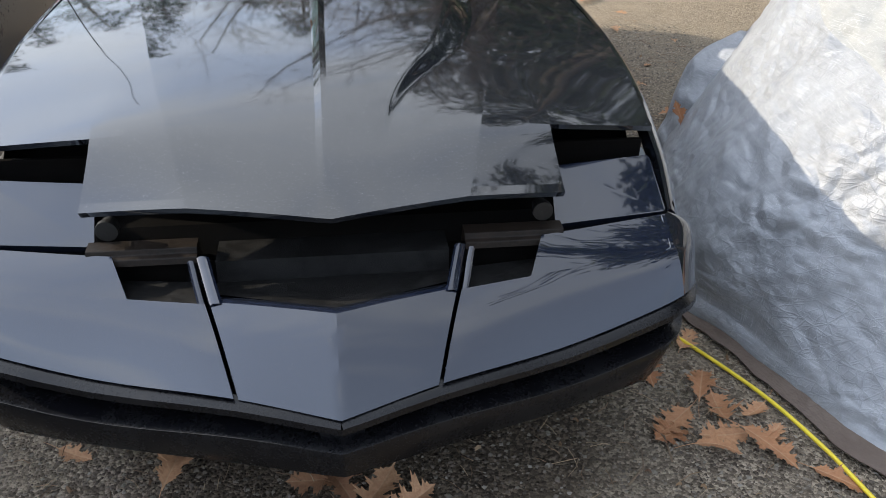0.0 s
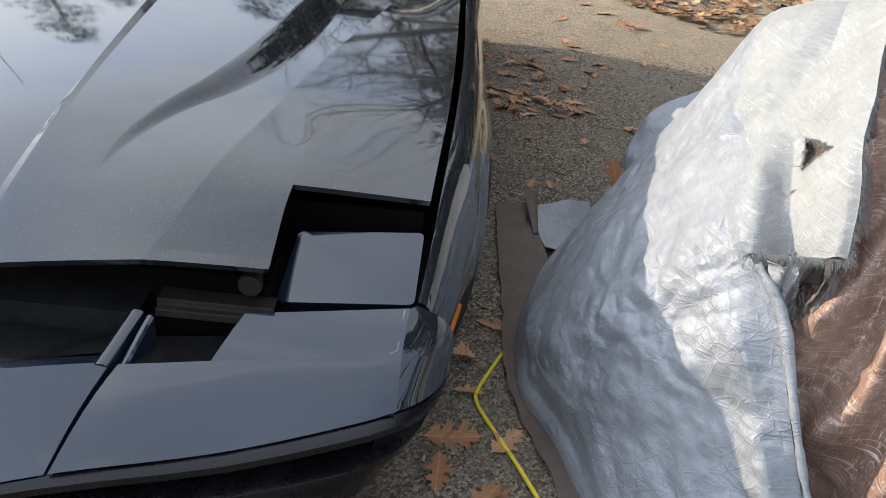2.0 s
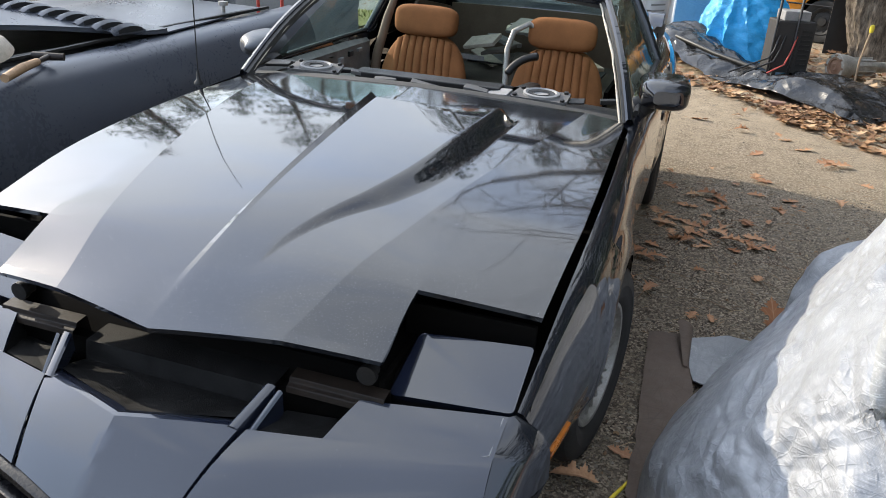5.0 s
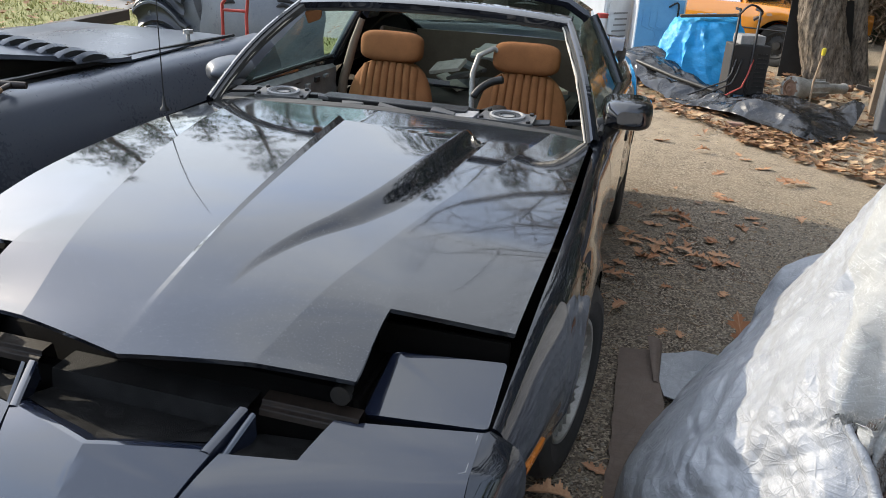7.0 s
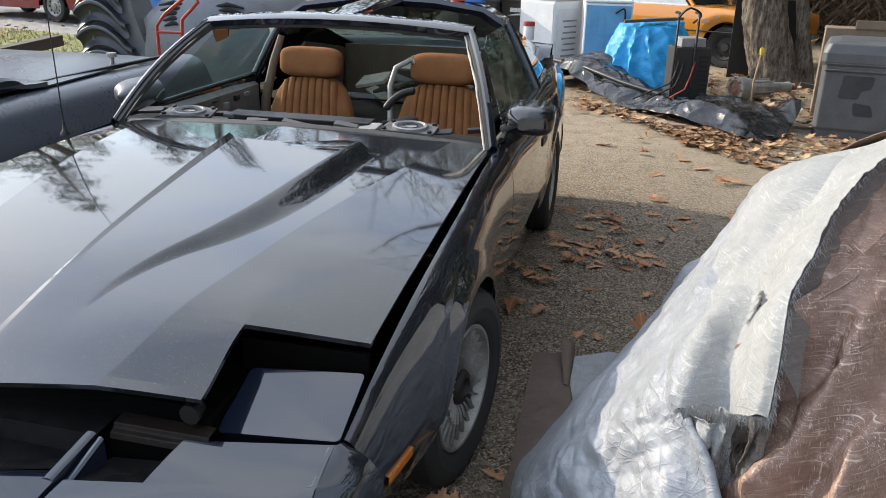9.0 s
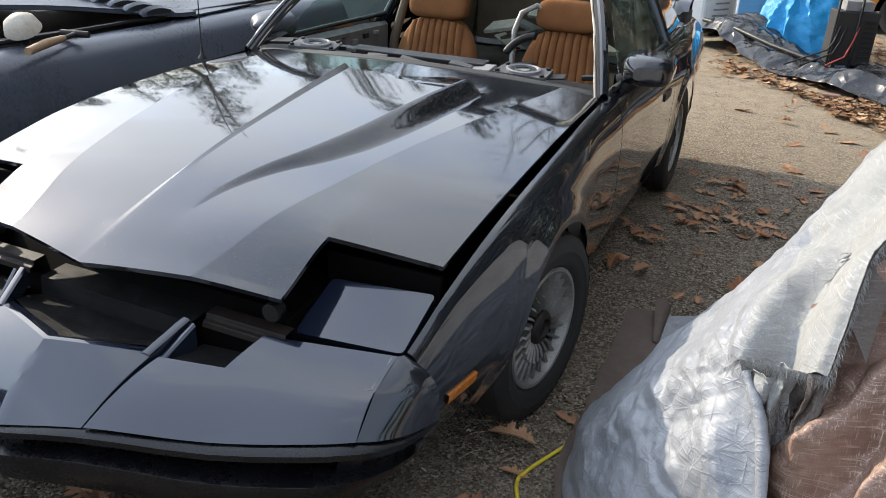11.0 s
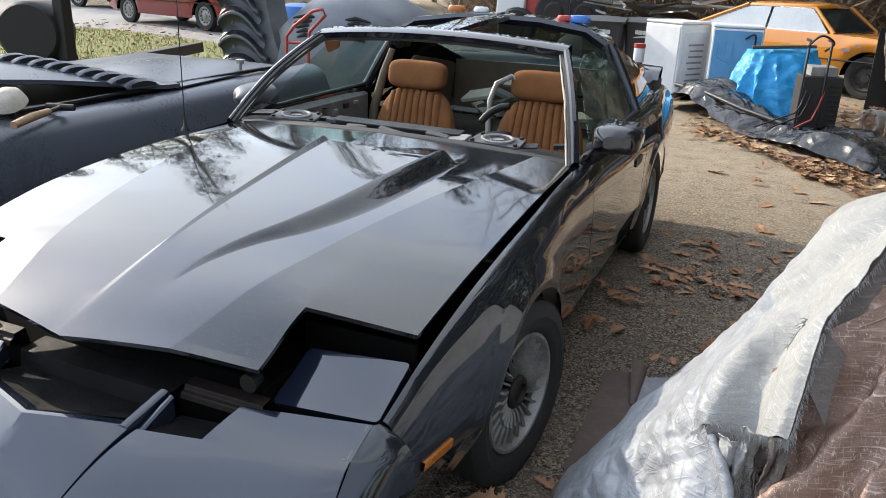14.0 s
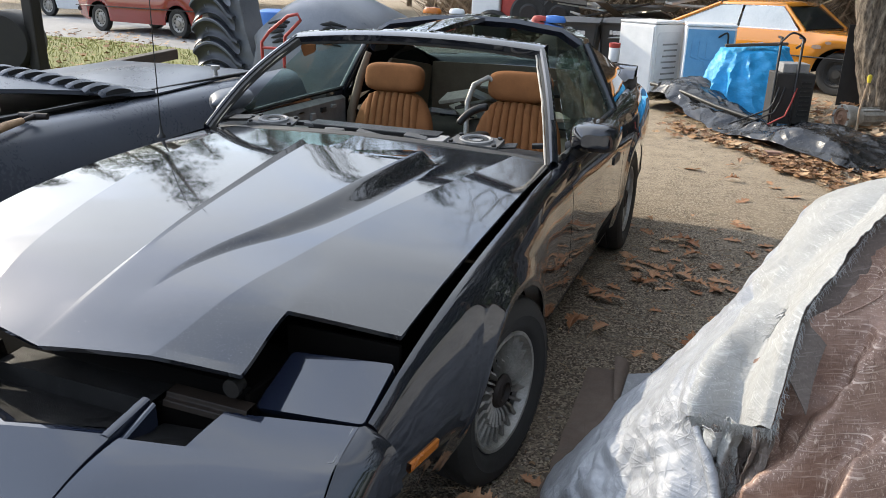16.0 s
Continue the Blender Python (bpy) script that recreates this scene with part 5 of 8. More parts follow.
before = set(bm.faces)
grid(bm, [rw[NS + 4:] for rw in rows[I0:]])
for f in bm.faces:
    if f not in before:
        f.material_index = 1
grid(bm, [rw[:NS + 5] for rw in rows[I0:]])
bmesh.ops.remove_doubles(bm, verts=bm.verts[:], dist=0.0002)
torn = [f for f in bm.faces if in_tear(f.calc_center_median())]
inside = set(torn)
rim = [v.co.copy() for f in torn for v in f.verts if any(g not in inside for g in v.link_faces)]
bmesh.ops.delete(bm, geom=torn, context="FACES")
sheet = part("silver_sheet", bm, M_SILVER, tarp, "crumpled silver woven sheet with a torn frayed flap", 75)
sheet.data.materials.append(M_WHITEFLAP)
thicken(sheet, 0.002)
# rolled hem along the hanging edge
bm = bmesh.new()
hem = [spline(CREST, 0.01 + 0.43 * k / 60) + Vector((0.008, -0.008, 0.0)) for k in range(61)]
tube(bm, hem, [0.010 + 0.005 * noise.noise(p * 9) + 0.004 * noise.noise(p * 31) for p in hem], 10)
part("rolled_hem", bm, M_SILVER, tarp, "", 70)


# woven cloth turned down below the tear, and the dark inside of the heap
bm = bmesh.new()
grid(bm, drape([p + Vector((0.05, 0.05, -0.10)) for p in (Vector(q) for q in RIDGE[:5])], [Vector(p) + Vector((0.0, 0.06, -0.10)) for p in FRAY[:5]], lambda u, v: Vector((0, 0, 0)), 40, 30, 1.0, 0.03, 14))
thicken(part("inner_layer", bm, M_BROWNBACK, tarp, "grey-brown inner layer seen through the tear", 75), 0.002)
bm = bmesh.new()
rnd = random.Random(3)
EDGE0, EDGE1 = Vector(RIDGE[0]), Vector(FRAY[0])
for k in range(1500):
    j = k % 6
    if j < 2:
        p = spline(FRAY, rnd.random() ** 1.3 * 0.9)
        d = Vector((rnd.gauss(0.45, 0.4), rnd.gauss(-0.5, 0.4), rnd.gauss(-0.6, 0.4)))
    elif j < 4:
        p = EDGE0.lerp(EDGE1, rnd.random()) + Vector((0, -0.004, 0.004 * rnd.random()))
        d = Vector((rnd.gauss(0, 0.3), rnd.gauss(-0.3, 0.3), rnd.gauss(-1.0, 0.3)))
    elif j == 4:
        p = EDGE0 + Vector((rnd.gauss(0.02, 0.020), rnd.gauss(-0.004, 0.010), rnd.gauss(-0.005, 0.012)))
        d = Vector((rnd.gauss(0, 0.6), rnd.gauss(-0.5, 0.4), rnd.gauss(-0.6, 0.6)))
    else:
        p = rnd.choice(rim).copy() if rim else EDGE0.copy()
        d = Vector((rnd.gauss(0, 0.5), rnd.gauss(-0.2, 0.5), rnd.gauss(-0.4, 0.5)))
    d *= rnd.uniform(0.004, 0.014) if j < 2 else rnd.uniform(0.006, 0.020)
    tube(bm, [p, p + d * 0.6 + Vector((rnd.gauss(0, 0.002), 0, 0)), p + d + Vector((0, 0, -0.004))], [0.0007, 0.0006, 0.0003], 3, False)
tagged(part("fray_threads", bm, M_WHITEFLAP, tarp, "loose frayed white threads"), kind="stuff")
# ragged grey strips hanging at the torn corner
for k, (x, y, z, l, w) in enumerate(((1.565, 1.840, 0.745, 0.13, 0.050), (1.645, 1.805, 0.79, 0.20, 0.040), (1.60, 1.875, 0.745, 0.27, 0.080), (1.605, 1.835, 0.775, 0.24, 0.045), (1.582, 1.850, 0.755, 0.30, 0.030))):
    bm = bmesh.new()
    rows = []
    for i in range(26):
        t = i / 25
        s = math.sin(5 * t + k) * 0.010
        rows.append([(x + s + w * (c / 8 - 0.5) * (1 - 0.45 * t) + 0.006 * noise.noise(Vector((t * 9, c, k))), y - 0.02 * t + 0.010 * math.cos(c * 0.7 + 5 * t + 2 * k) + 0.012 * noise.noise(Vector((t * 6, c * 0.5, k))), z - l * t * (1 - 0.25 * abs(noise.noise(Vector((c * 1.7, k, 3)))))) for c in range(9)])
    grid(bm, rows)
    thicken(part("ragged_strip", bm, M_UNDER if k in (1, 2, 4) else M_WHITEFLAP, tarp, "ragged grey strip of torn tarp", 70), 0.002)
bm = bmesh.new()
rnd = random.Random(8)
for k in range(420):
    p = Vector((1.59 + rnd.gauss(0, 0.030), 1.845 + rnd.gauss(0, 0.014), 0.70 - abs(rnd.gauss(0, 0.09))))
    d = Vector((rnd.gauss(0, 0.5), rnd.gauss(-0.4, 0.4), rnd.gauss(-0.7, 0.6))) * rnd.uniform(0.01, 0.045)
    e = Vector((rnd.gauss(0, 0.008), rnd.gauss(0, 0.006), rnd.gauss(-0.004, 0.008)))
    tube(bm, [p, p + d * 0.5 + e, p + d], [0.0008, 0.0007, 0.0004], 3, False)
tagged(part("thread_tangle", bm, M_UNDER, tarp, "tangle of grey torn threads"), kind="stuff")
# weathered grey-brown layer under the flap
bm = bmesh.new()
UND = [Vector(p) + Vector((0.042, -0.010, -0.085)) for p in FRAY[1:]]
grid(bm, drape([Vector(p) + Vector((-0.01, 0.04, -0.02)) for p in FRAY[1:]], UND, lambda u, v: Vector((0, 0, 0.01)) * math.sin(3 * v), 90, 20, 0.4, 0.01, 7, 0.012))
thicken(part("under_layer", bm, M_UNDER, tarp, "grey-brown weathered under layer", 75), 0.002)
# loose fold of the sheet behind the heap
bm = bmesh.new()
grid(bm, drape([(1.56, 3.10, 0.02), (1.62, 3.12, 0.22), (1.72, 3.15, 0.44), (1.92, 3.25, 0.58)], [(1.52, 3.44, 0.03), (1.555, 3.42, 0.18), (1.63, 3.42, 0.46), (1.87, 3.44, 0.565)], lambda u, v: Vector((-0.04, -0.04, 0.02)) * math.sin(math.pi * v) + Vector((0, 0, 0.02)) * math.sin(9 * u), 60, 34, 1.2, 0.03, 12))
thicken(part("back_fold", bm, M_SILVER, tarp, "loose blue-grey fold at the back", 75), 0.002)

brown = thing("brown_tarpaulin", (2.1, 1.8, 0), "glossy brown tarpaulin hanging in deep folds over a heap", "tarpaulin")
BLOW = [(1.62, 1.98, 0.10), (1.72, 1.72, 0.07), (1.86, 1.50, 0.06), (2.06, 1.36, 0.06), (2.35, 1.32, 0.06), (2.8, 1.40, 0.06)]
BTOP = [(1.63, 2.04, 0.82), (1.71, 1.99, 0.95), (1.85, 2.10, 1.03), (2.05, 2.30, 1.12), (2.4, 2.5, 1.2), (2.9, 2.7, 1.2)]


def brown_bulge(u, v):
    w = math.sin(math.pi * v)
    x = v - 0.8 * u + 0.05 * math.sin(9 * u) + 0.04 * noise.noise(Vector((4 * u, 4 * v, 1)))
    crest = lambda c, lo, hi: math.exp(-((x - c) / (hi if x > c else lo)) ** 2)
    fold = 0.12 * crest(0.46, 0.11, 0.055) + 0.10 * crest(0.20, 0.10, 0.05) + 0.11 * crest(-0.06, 0.10, 0.055) - 0.08 * math.exp(-((x - 0.66) / 0.09) ** 2) + 0.015 * (1 - abs(math.sin(9.7 * v - 6 * u + 1.0))) ** 1.5
    fold *= min(1.0, 0.25 + 2.2 * u)
    return Vector((-0.45, -0.75, 0.40)) * (0.05 * w + fold * min(1.0, 3 * v) * min(1.0, 7 * u) * max(0.0, min(1.0, 3 * (0.93 - v))))


bm = bmesh.new()
grid(bm, drape(BLOW, BTOP, brown_bulge, 230, 170, 1.6, 0.05, 9))
thicken(part("brown_sheet", bm, M_BROWN, brown, "", 75), 0.002)
# the sheet goes on over the heap and down behind it
bm = bmesh.new()
BACK = [(1.72, 3.52, 0.02), (2.05, 3.78, 0.02), (2.5, 3.9, 0.02), (2.95, 3.7, 0.02), (3.25, 3.2, 0.02), (3.35, 2.5, 0.02), (2.95, 1.5, 0.05)]
TOPS = [(1.93, 3.22, 0.90), (2.1, 3.0, 1.13), (2.33, 2.95, 1.17), (2.5, 2.85, 1.2), (2.75, 2.75, 1.2), (2.92, 2.65, 1.16), (2.85, 1.9, 0.6)]
grid(bm, drape(BACK, TOPS, lambda u, v: Vector((0.25, 0.2, 0.25)) * math.sin(math.pi * v) * 0.6, 120, 60, 1.2, 0.06, 17))
thicken(part("back_sheet", bm, M_BROWN, brown, "", 75), 0.002)
bm = bmesh.new()
grid(bm, drape([Vector(p) + Vector((0.02, 0.02, -0.05)) for p in FRAY[3:]] + [(2.5, 2.85, 1.18)], [Vector(p) + Vector((0.03, 0.0, -0.01)) for p in BTOP[1:]], lambda u, v: Vector((0, 0, -0.02)) * math.sin(math.pi * v), 60, 30, 1.0, 0.03, 19))
thicken(part("top_sheet", bm, M_BROWN, brown, "", 75), 0.002)
for p in ((1.80, 1.575, 0.10), (2.22, 1.31, 0.12)):
    bm = bmesh.new()
    lathe(bm, [(0.011, 0.0), (0.018, 0.0), (0.019, 0.003), (0.011, 0.004), (0.010, 0.0)], pose(*p, 75, 0, -35), 14)
    part("grommet", bm, M_STEEL, brown, "dull metal grommet", 40)

# brown hem of the ground sheet that shows under the silver one
hem_sheet = thing("ground_sheet", (1.2, 2.4, 0), "brown backed ground sheet edge lying on asphalt with grommets", "tarpaulin")
OUT = [(1.60, 1.20, 0.006), (1.33, 1.42, 0.006), (1.245, 1.72, 0.006), (1.165, 1.98, 0.007), (1.085, 2.25, 0.010), (1.080, 2.60, 0.008), (1.068, 3.0, 0.008), (1.062, 3.32, 0.012)]
INN = [(1.75, 1.34, 0.02), (1.50, 1.36, 0.02), (1.36, 1.60, 0.02), (1.27, 1.88, 0.02), (1.22, 2.15, 0.02), (1.22, 2.55, 0.02), (1.25, 2.95, 0.02), (1.185, 3.335, 0.02)]
bm = bmesh.new()
rows = []
for i in range(120):
    u = i / 119
    a, b = spline(OUT, u), spline(INN, u)
    rows.append([a.lerp(b, k / 16) + Vector((0, 0, 0.004 + 0.010 * noise.noise(a.lerp(b, k / 16) * 7) + 0.35 * crinkle(a.lerp(b, k / 16)) + 0.03 * max(0, u - 0.95) / 0.05)) + Vector((0.010, 0.006, 0)) * noise.noise(a * 13) * (1 - k / 16) for k in range(17)])
grid(bm, rows)
thicken(part("brown_hem", bm, M_BROWNBACK, hem_sheet, "", 75), 0.003)
# curled tip and the silver side of the corner that lies over
bm = bmesh.new()
rows = []
for i in range(16):
    t = i / 15
    c = Vector((1.178, 3.345, 0.030)).lerp(Vector((1.205, 3.10, 0.018)), t)
    r = lerp(0.044, 0.014, t)
    rows.append([c + Vector((r * math.sin(a) + 0.01, 0.010 * math.sin(3 * t), r * (1 - math.cos(a)))) for a in (-0.8, -0.3, 0.2, 0.8, 1.4, 2.0, 2.6, 3.2, 3.7)])
grid(bm, rows)
thicken(part("curled_tip", bm, M_BROWNBACK, hem_sheet, "curled brown corner tip", 75), 0.003)
bm = bmesh.new()
rows = []
for i in range(25):
    t = i / 24
    a, b = Vector((1.205, 3.30, 0.035)).lerp(Vector((1.25, 3.02, 0.02)), t), Vector((1.47, 3.43, 0.02)).lerp(Vector((1.42, 3.0, 0.02)), t)
    rows.append([a.lerp(b, k / 16) + Vector((0, 0, 0.9 * crinkle(a.lerp(b, k / 16) + Vector((3, 0, 0))) + 0.03 * math.sin(3.1 * k / 16) * (1 - t))) for k in range(17)])
grid(bm, rows)
thicken(part("turned_corner", bm, M_SILVER, hem_sheet, "turned-over silver corner", 75), 0.003)
for p in ((1.206, 2.028, 0.016), (1.372, 1.545, 0.016)):
    bm = bmesh.new()
    lathe(bm, [(0.009, 0.0), (0.016, 0.0), (0.016, 0.003), (0.009, 0.004)], pose(*p), 14)
    part("grommet", bm, M_STEEL, hem_sheet, "dull metal grommet", 40)

# yellow cable on the ground
bm = bmesh.new()
CABLE = [(1.30, 2.92, 0.02), (1.215, 2.70, 0.014), (1.135, 2.50, 0.008), (1.072, 2.36, 0.007), (1.005, 2.20, 0.007), (1.000, 2.14, 0.007), (1.03, 2.07, 0.007), (1.125, 1.885, 0.009), (1.205, 1.685, 0.016), (1.255, 1.47, 0.022), (1.30, 1.25, 0.012), (1.38, 1.0, 0.007), (1.42, 0.6, 0.007)]
tube(bm, [spline(CABLE, k / 90) for k in range(91)], 0.0062, 8)
whole("extension_cable", bm, M_YELLOW, "yellow plastic extension cable lying on asphalt", "cable", 60)

# ---- fallen oak leaves ----
def leaf_material():
    m, nt, b = node_mat("dry_oak_leaf")
    oi = nt.nodes.new("ShaderNodeObjectInfo")
    base = ramp(nt, oi.outputs["Random"], [(0.0, (0.27, 0.115, 0.052)), (0.35, (0.38, 0.185, 0.090)), (0.7, (0.50, 0.285, 0.155)), (1.0, (0.33, 0.165, 0.090))])
    g = noise_fac(nt, 60.0, 5, 0.65)
    tc = nt.nodes.new("ShaderNodeTexCoord")
    sp = nt.nodes.new("ShaderNodeSeparateXYZ")
    nt.links.new(tc.outputs["Object"], sp.inputs[0])
    ax = nt.nodes.new("ShaderNodeMath")
    ax.operation = "ABSOLUTE"
    nt.links.new(sp.outputs["X"], ax.inputs[0])
    slant = nt.nodes.new("ShaderNodeMath")
    slant.operation = "MULTIPLY_ADD"
    slant.inputs[1].default_value = -1.1
    nt.links.new(ax.outputs[0], slant.inputs[0])
    nt.links.new(sp.outputs["Y"], slant.inputs[2])
    saw = nt.nodes.new("ShaderNodeMath")
    saw.operation = "PINGPONG"
    saw.inputs[1].default_value = 0.018
    nt.links.new(slant.outputs[0], saw.inputs[0])
    vein = mixc(nt, 1.0, ramp(nt, ax.outputs[0], [(0.0010, 0.40), (0.0026, 0.0)]), ramp(nt, saw.outputs[0], [(0.0006, 0.18), (0.0024, 0.0)]), "ADD")
    col = mixc(nt, ramp(nt, g, [(0.35, 0.0), (0.7, 0.5)]), base, (0.19, 0.085, 0.04))
    nt.links.new(mixc(nt, vein, col, (0.48, 0.32, 0.19)), b.inputs["Base Color"])
    b.inputs["Roughness"].default_value = 0.72
    b.inputs["Specular IOR Level"].default_value = 0.25
    bump(nt, b, g, 0.5, 0.002)
    return m


M_LEAF = leaf_material()


def leaf_outline(seed):
    """Half outline of a lobed oak leaf, unit length, pointed lobes and deep bays."""
    r = random.Random(seed)
    pts = [(0.0, 0.012), (0.08, 0.018), (0.12, 0.045)]
    for c, w, bay in ((0.22, 0.22, 0.10), (0.43, 0.36, 0.14), (0.67, 0.31, 0.11)):
        w *= r.uniform(0.8, 1.2)
        j = r.uniform(-0.015, 0.015)
        pts += [(c - 0.065, bay), (c - 0.035, w * 0.42), (c - 0.045 + j, w * 0.66), (c, w * 0.60), (c + 0.05 + j, w), (c + 0.058, w * 0.74), (c + 0.105 + j, w * 0.80), (c + 0.075, w * 0.46), (c + 0.085, bay * 1.1)]
    pts += [(0.80, 0.10), (0.86, 0.19), (0.865, 0.10), (0.91, 0.11), (0.92, 0.05), (1.0, 0.004)]
    return pts


def leaf_mesh(seed, size=0.15, curl=0.25):
    r = random.Random(seed)
    bm = bmesh.new()
    o = leaf_outline(seed)
    c1, c2, tw = r.uniform(-curl, curl), r.uniform(0.3, 1.0) * curl, r.uniform(-0.4, 0.4)

    def place(s, w):
        z = c1 * (s - 0.5) ** 2 + c2 * (abs(w) * 0.5 + 2.2 * w * w) + tw * w * (s - 0.5) + 0.02 * math.sin(9 * s + seed) * abs(w) * 4
        return Vector((w * size, (s - 0.5) * size, z * size))
    spine = [bm.verts.new(place(s, 0)) for s, w in o]
    for sgn in (1, -1):
        k = r.uniform(0.85, 1.15)
        j = 0.012 if sgn > 0 else 0
        half = [bm.verts.new(place(lerp(s, 0.06 + 0.9 * q / (len(o) - 1), 0.2) + j * 0.5, sgn * min(0.08, w * 0.5) * k)) for q, (s, w) in enumerate(o)]
        edge = [bm.verts.new(place(s + j, sgn * w * k)) for s, w in o]
        for i in range(len(o) - 1):
            bm.faces.new((spine[i], spine[i + 1], half[i + 1], half[i]))
            bm.faces.new((half[i], half[i + 1], edge[i + 1], edge[i]))
    tube(bm, [place(0.0, 0), place(-0.14, 0.01), place(-0.26, 0.03)], [0.0014, 0.0012, 0.001], 4)
    low = min(v.co.z for v in bm.verts)
    for v in bm.verts:
        v.co.z += 0.002 - low
        v.co.z *= 1.0
    me = bpy.data.meshes.new("oak_leaf")
    bm.to_mesh(me)
    bm.free()
    me.materials.append(M_LEAF)
    return me


LEAVES = [leaf_mesh(s, 0.185, 0.25 + 0.14 * (s % 5)) for s in range(11)]
rnd = random.Random(21)


def lay_leaf(x, y, size=1.0, z=0.003):
    ob = new("oak_leaf", rnd.choice(LEAVES))
    ob.matrix_world = pose(x, y, z, rnd.uniform(-9, 9), rnd.uniform(-9, 9), rnd.uniform(0, 360)) @ Matrix.Scale(size, 4)
    tagged(ob, "dry curled brown oak leaf fallen on asphalt", "leaf", "fallen oak leaves")
    return ob
NEAR_LEAVES = [(1.052, 2.516), (0.913, 2.314), (0.973, 2.184), (0.932, 1.991), (0.902, 1.859), (1.056, 1.80), (0.905, 1.646), (0.151, 1.452), (-0.353, 1.423), (-0.018, 1.525), (1.083, 1.989), (0.88, 1.60),
               (0.96, 1.512), (1.105, 1.516), (1.24, 1.396), (1.146, 1.656), (1.027, 1.75), (-0.693, 1.705), (-0.428, 1.62), (-0.076, 1.547), (0.076, 1.498), (1.023, 1.578), (1.15, 1.56), (1.05, 1.68)]
for x, y in NEAR_LEAVES:
    lay_leaf(x, y, rnd.uniform(0.55, 1.0))
MID_LEAVES = [(0.963, 4.964), (1.204, 4.671), (1.49, 4.976), (1.397, 4.585), (1.617, 5.895), (0.919, 4.244), (1.982, 8.077), (1.535, 4.751), (0.89, 3.905), (1.024, 5.497), (1.035, 4.731), (1.258, 5.364)]
for x, y in MID_LEAVES:
    lay_leaf(x, y, rnd.uniform(0.65, 1.0))
    for k in range(rnd.randint(2, 5)):
        lay_leaf(x + rnd.gauss(0, 0.13), y + rnd.gauss(0, 0.16), rnd.uniform(0.4, 0.8))
for k in range(30):
    lay_leaf(rnd.uniform(0.98, 2.6), rnd.uniform(3.6, 6.2), rnd.uniform(0.35, 0.8))
for k in range(14):
    lay_leaf(rnd.uniform(0.9, 2.2), rnd.uniform(6.4, 8.3), rnd.uniform(0.6, 1.0))
up_leaf = lay_leaf(1.30, 3.02, 1.0)
up_leaf.matrix_world = pose(1.485, 3.10, 0.30, 50, 10, 35) @ Matrix.Scale(1.05, 4)
tagged(up_leaf, "dry brown oak leaf caught on the silver tarpaulin", "leaf")
# twigs and pine needles
M_TWIG = surface("dry_twig", (0.10, 0.065, 0.04), (0.22, 0.16, 0.10), (0.8, 0.95), 20, 150)
for x, y, l in ((0.84, 1.50, 0.17), (0.42, 1.30, 0.12), (0.70, 1.44, 0.14), (1.40, 3.75, 0.25), (0.05, 1.25, 0.10), (0.55, 1.22, 0.09)):
    bm = bmesh.new()
    a = rnd.uniform(0, 3)
    tube(bm, [(x, y, 0.006), (x + l * 0.5 * math.cos(a), y + l * 0.5 * math.sin(a), 0.012), (x + l * math.cos(a + 0.3), y + l * math.sin(a + 0.3), 0.005)], [0.003, 0.0025, 0.0012], 5)
    whole("twig", bm, M_TWIG, "thin dry twig lying on asphalt", "twig", 60, group="twigs")

# ---- ground, gravel and leaf litter ----
def ground_z(x, y):
    """Level yard that rises gently to the lawn side."""
    t = max(0.0, min(1.0, (-4.0 - x) / 7.0))
    return 0.25 * t * t * (3 - 2 * t)


xs = [-300, -120, -60, -30] + [-20 + 0.8 * k for k in range(26)] + [1.5, 3, 5, 8, 14, 30, 60, 120, 300]
ys = [-300, -100, -40, -15, -6, -2, 0, 2, 4, 6, 8, 10, 12, 14, 16, 18, 22, 30, 50, 100, 300]
bm = bmesh.new()
grid(bm, [[(x, y, ground_z(x, y)) for x in xs] for y in ys])
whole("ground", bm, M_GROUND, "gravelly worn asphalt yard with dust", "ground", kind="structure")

M_STONE, st_nt, st_b = node_mat("loose_gravel")
st_g = st_nt.nodes.new("ShaderNodeNewGeometry")
st_nt.links.new(ramp(st_nt, st_g.outputs["Random Per Island"], [(0.0, (0.060, 0.047, 0.035)), (0.5, (0.145, 0.115, 0.085)), (0.9, (0.19, 0.165, 0.13)), (1.0, (0.27, 0.24, 0.195))]), st_b.inputs["Base Color"])
st_b.inputs["Roughness"].default_value = 0.9
M_NEEDLEDRY, nd_nt, nd_b = node_mat("dry_needles")
nd_g = nd_nt.nodes.new("ShaderNodeNewGeometry")
nd_nt.links.new(ramp(nd_nt, nd_g.outputs["Random Per Island"], [(0.0, (0.09, 0.05, 0.028)), (0.6, (0.24, 0.15, 0.08)), (1.0, (0.42, 0.32, 0.20))]), nd_b.inputs["Base Color"])
nd_b.inputs["Roughness"].default_value = 0.85
verts, faces = [], []
r2 = np.random.RandomState(4)
OCT = np.array([(1, 0, 0), (-1, 0, 0), (0, 1, 0), (0, -1, 0), (0, 0, 1), (0, 0, -0.6)])
OF = [(0, 2, 4), (2, 1, 4), (1, 3, 4), (3, 0, 4), (2, 0, 5), (1, 2, 5), (3, 1, 5), (0, 3, 5)]


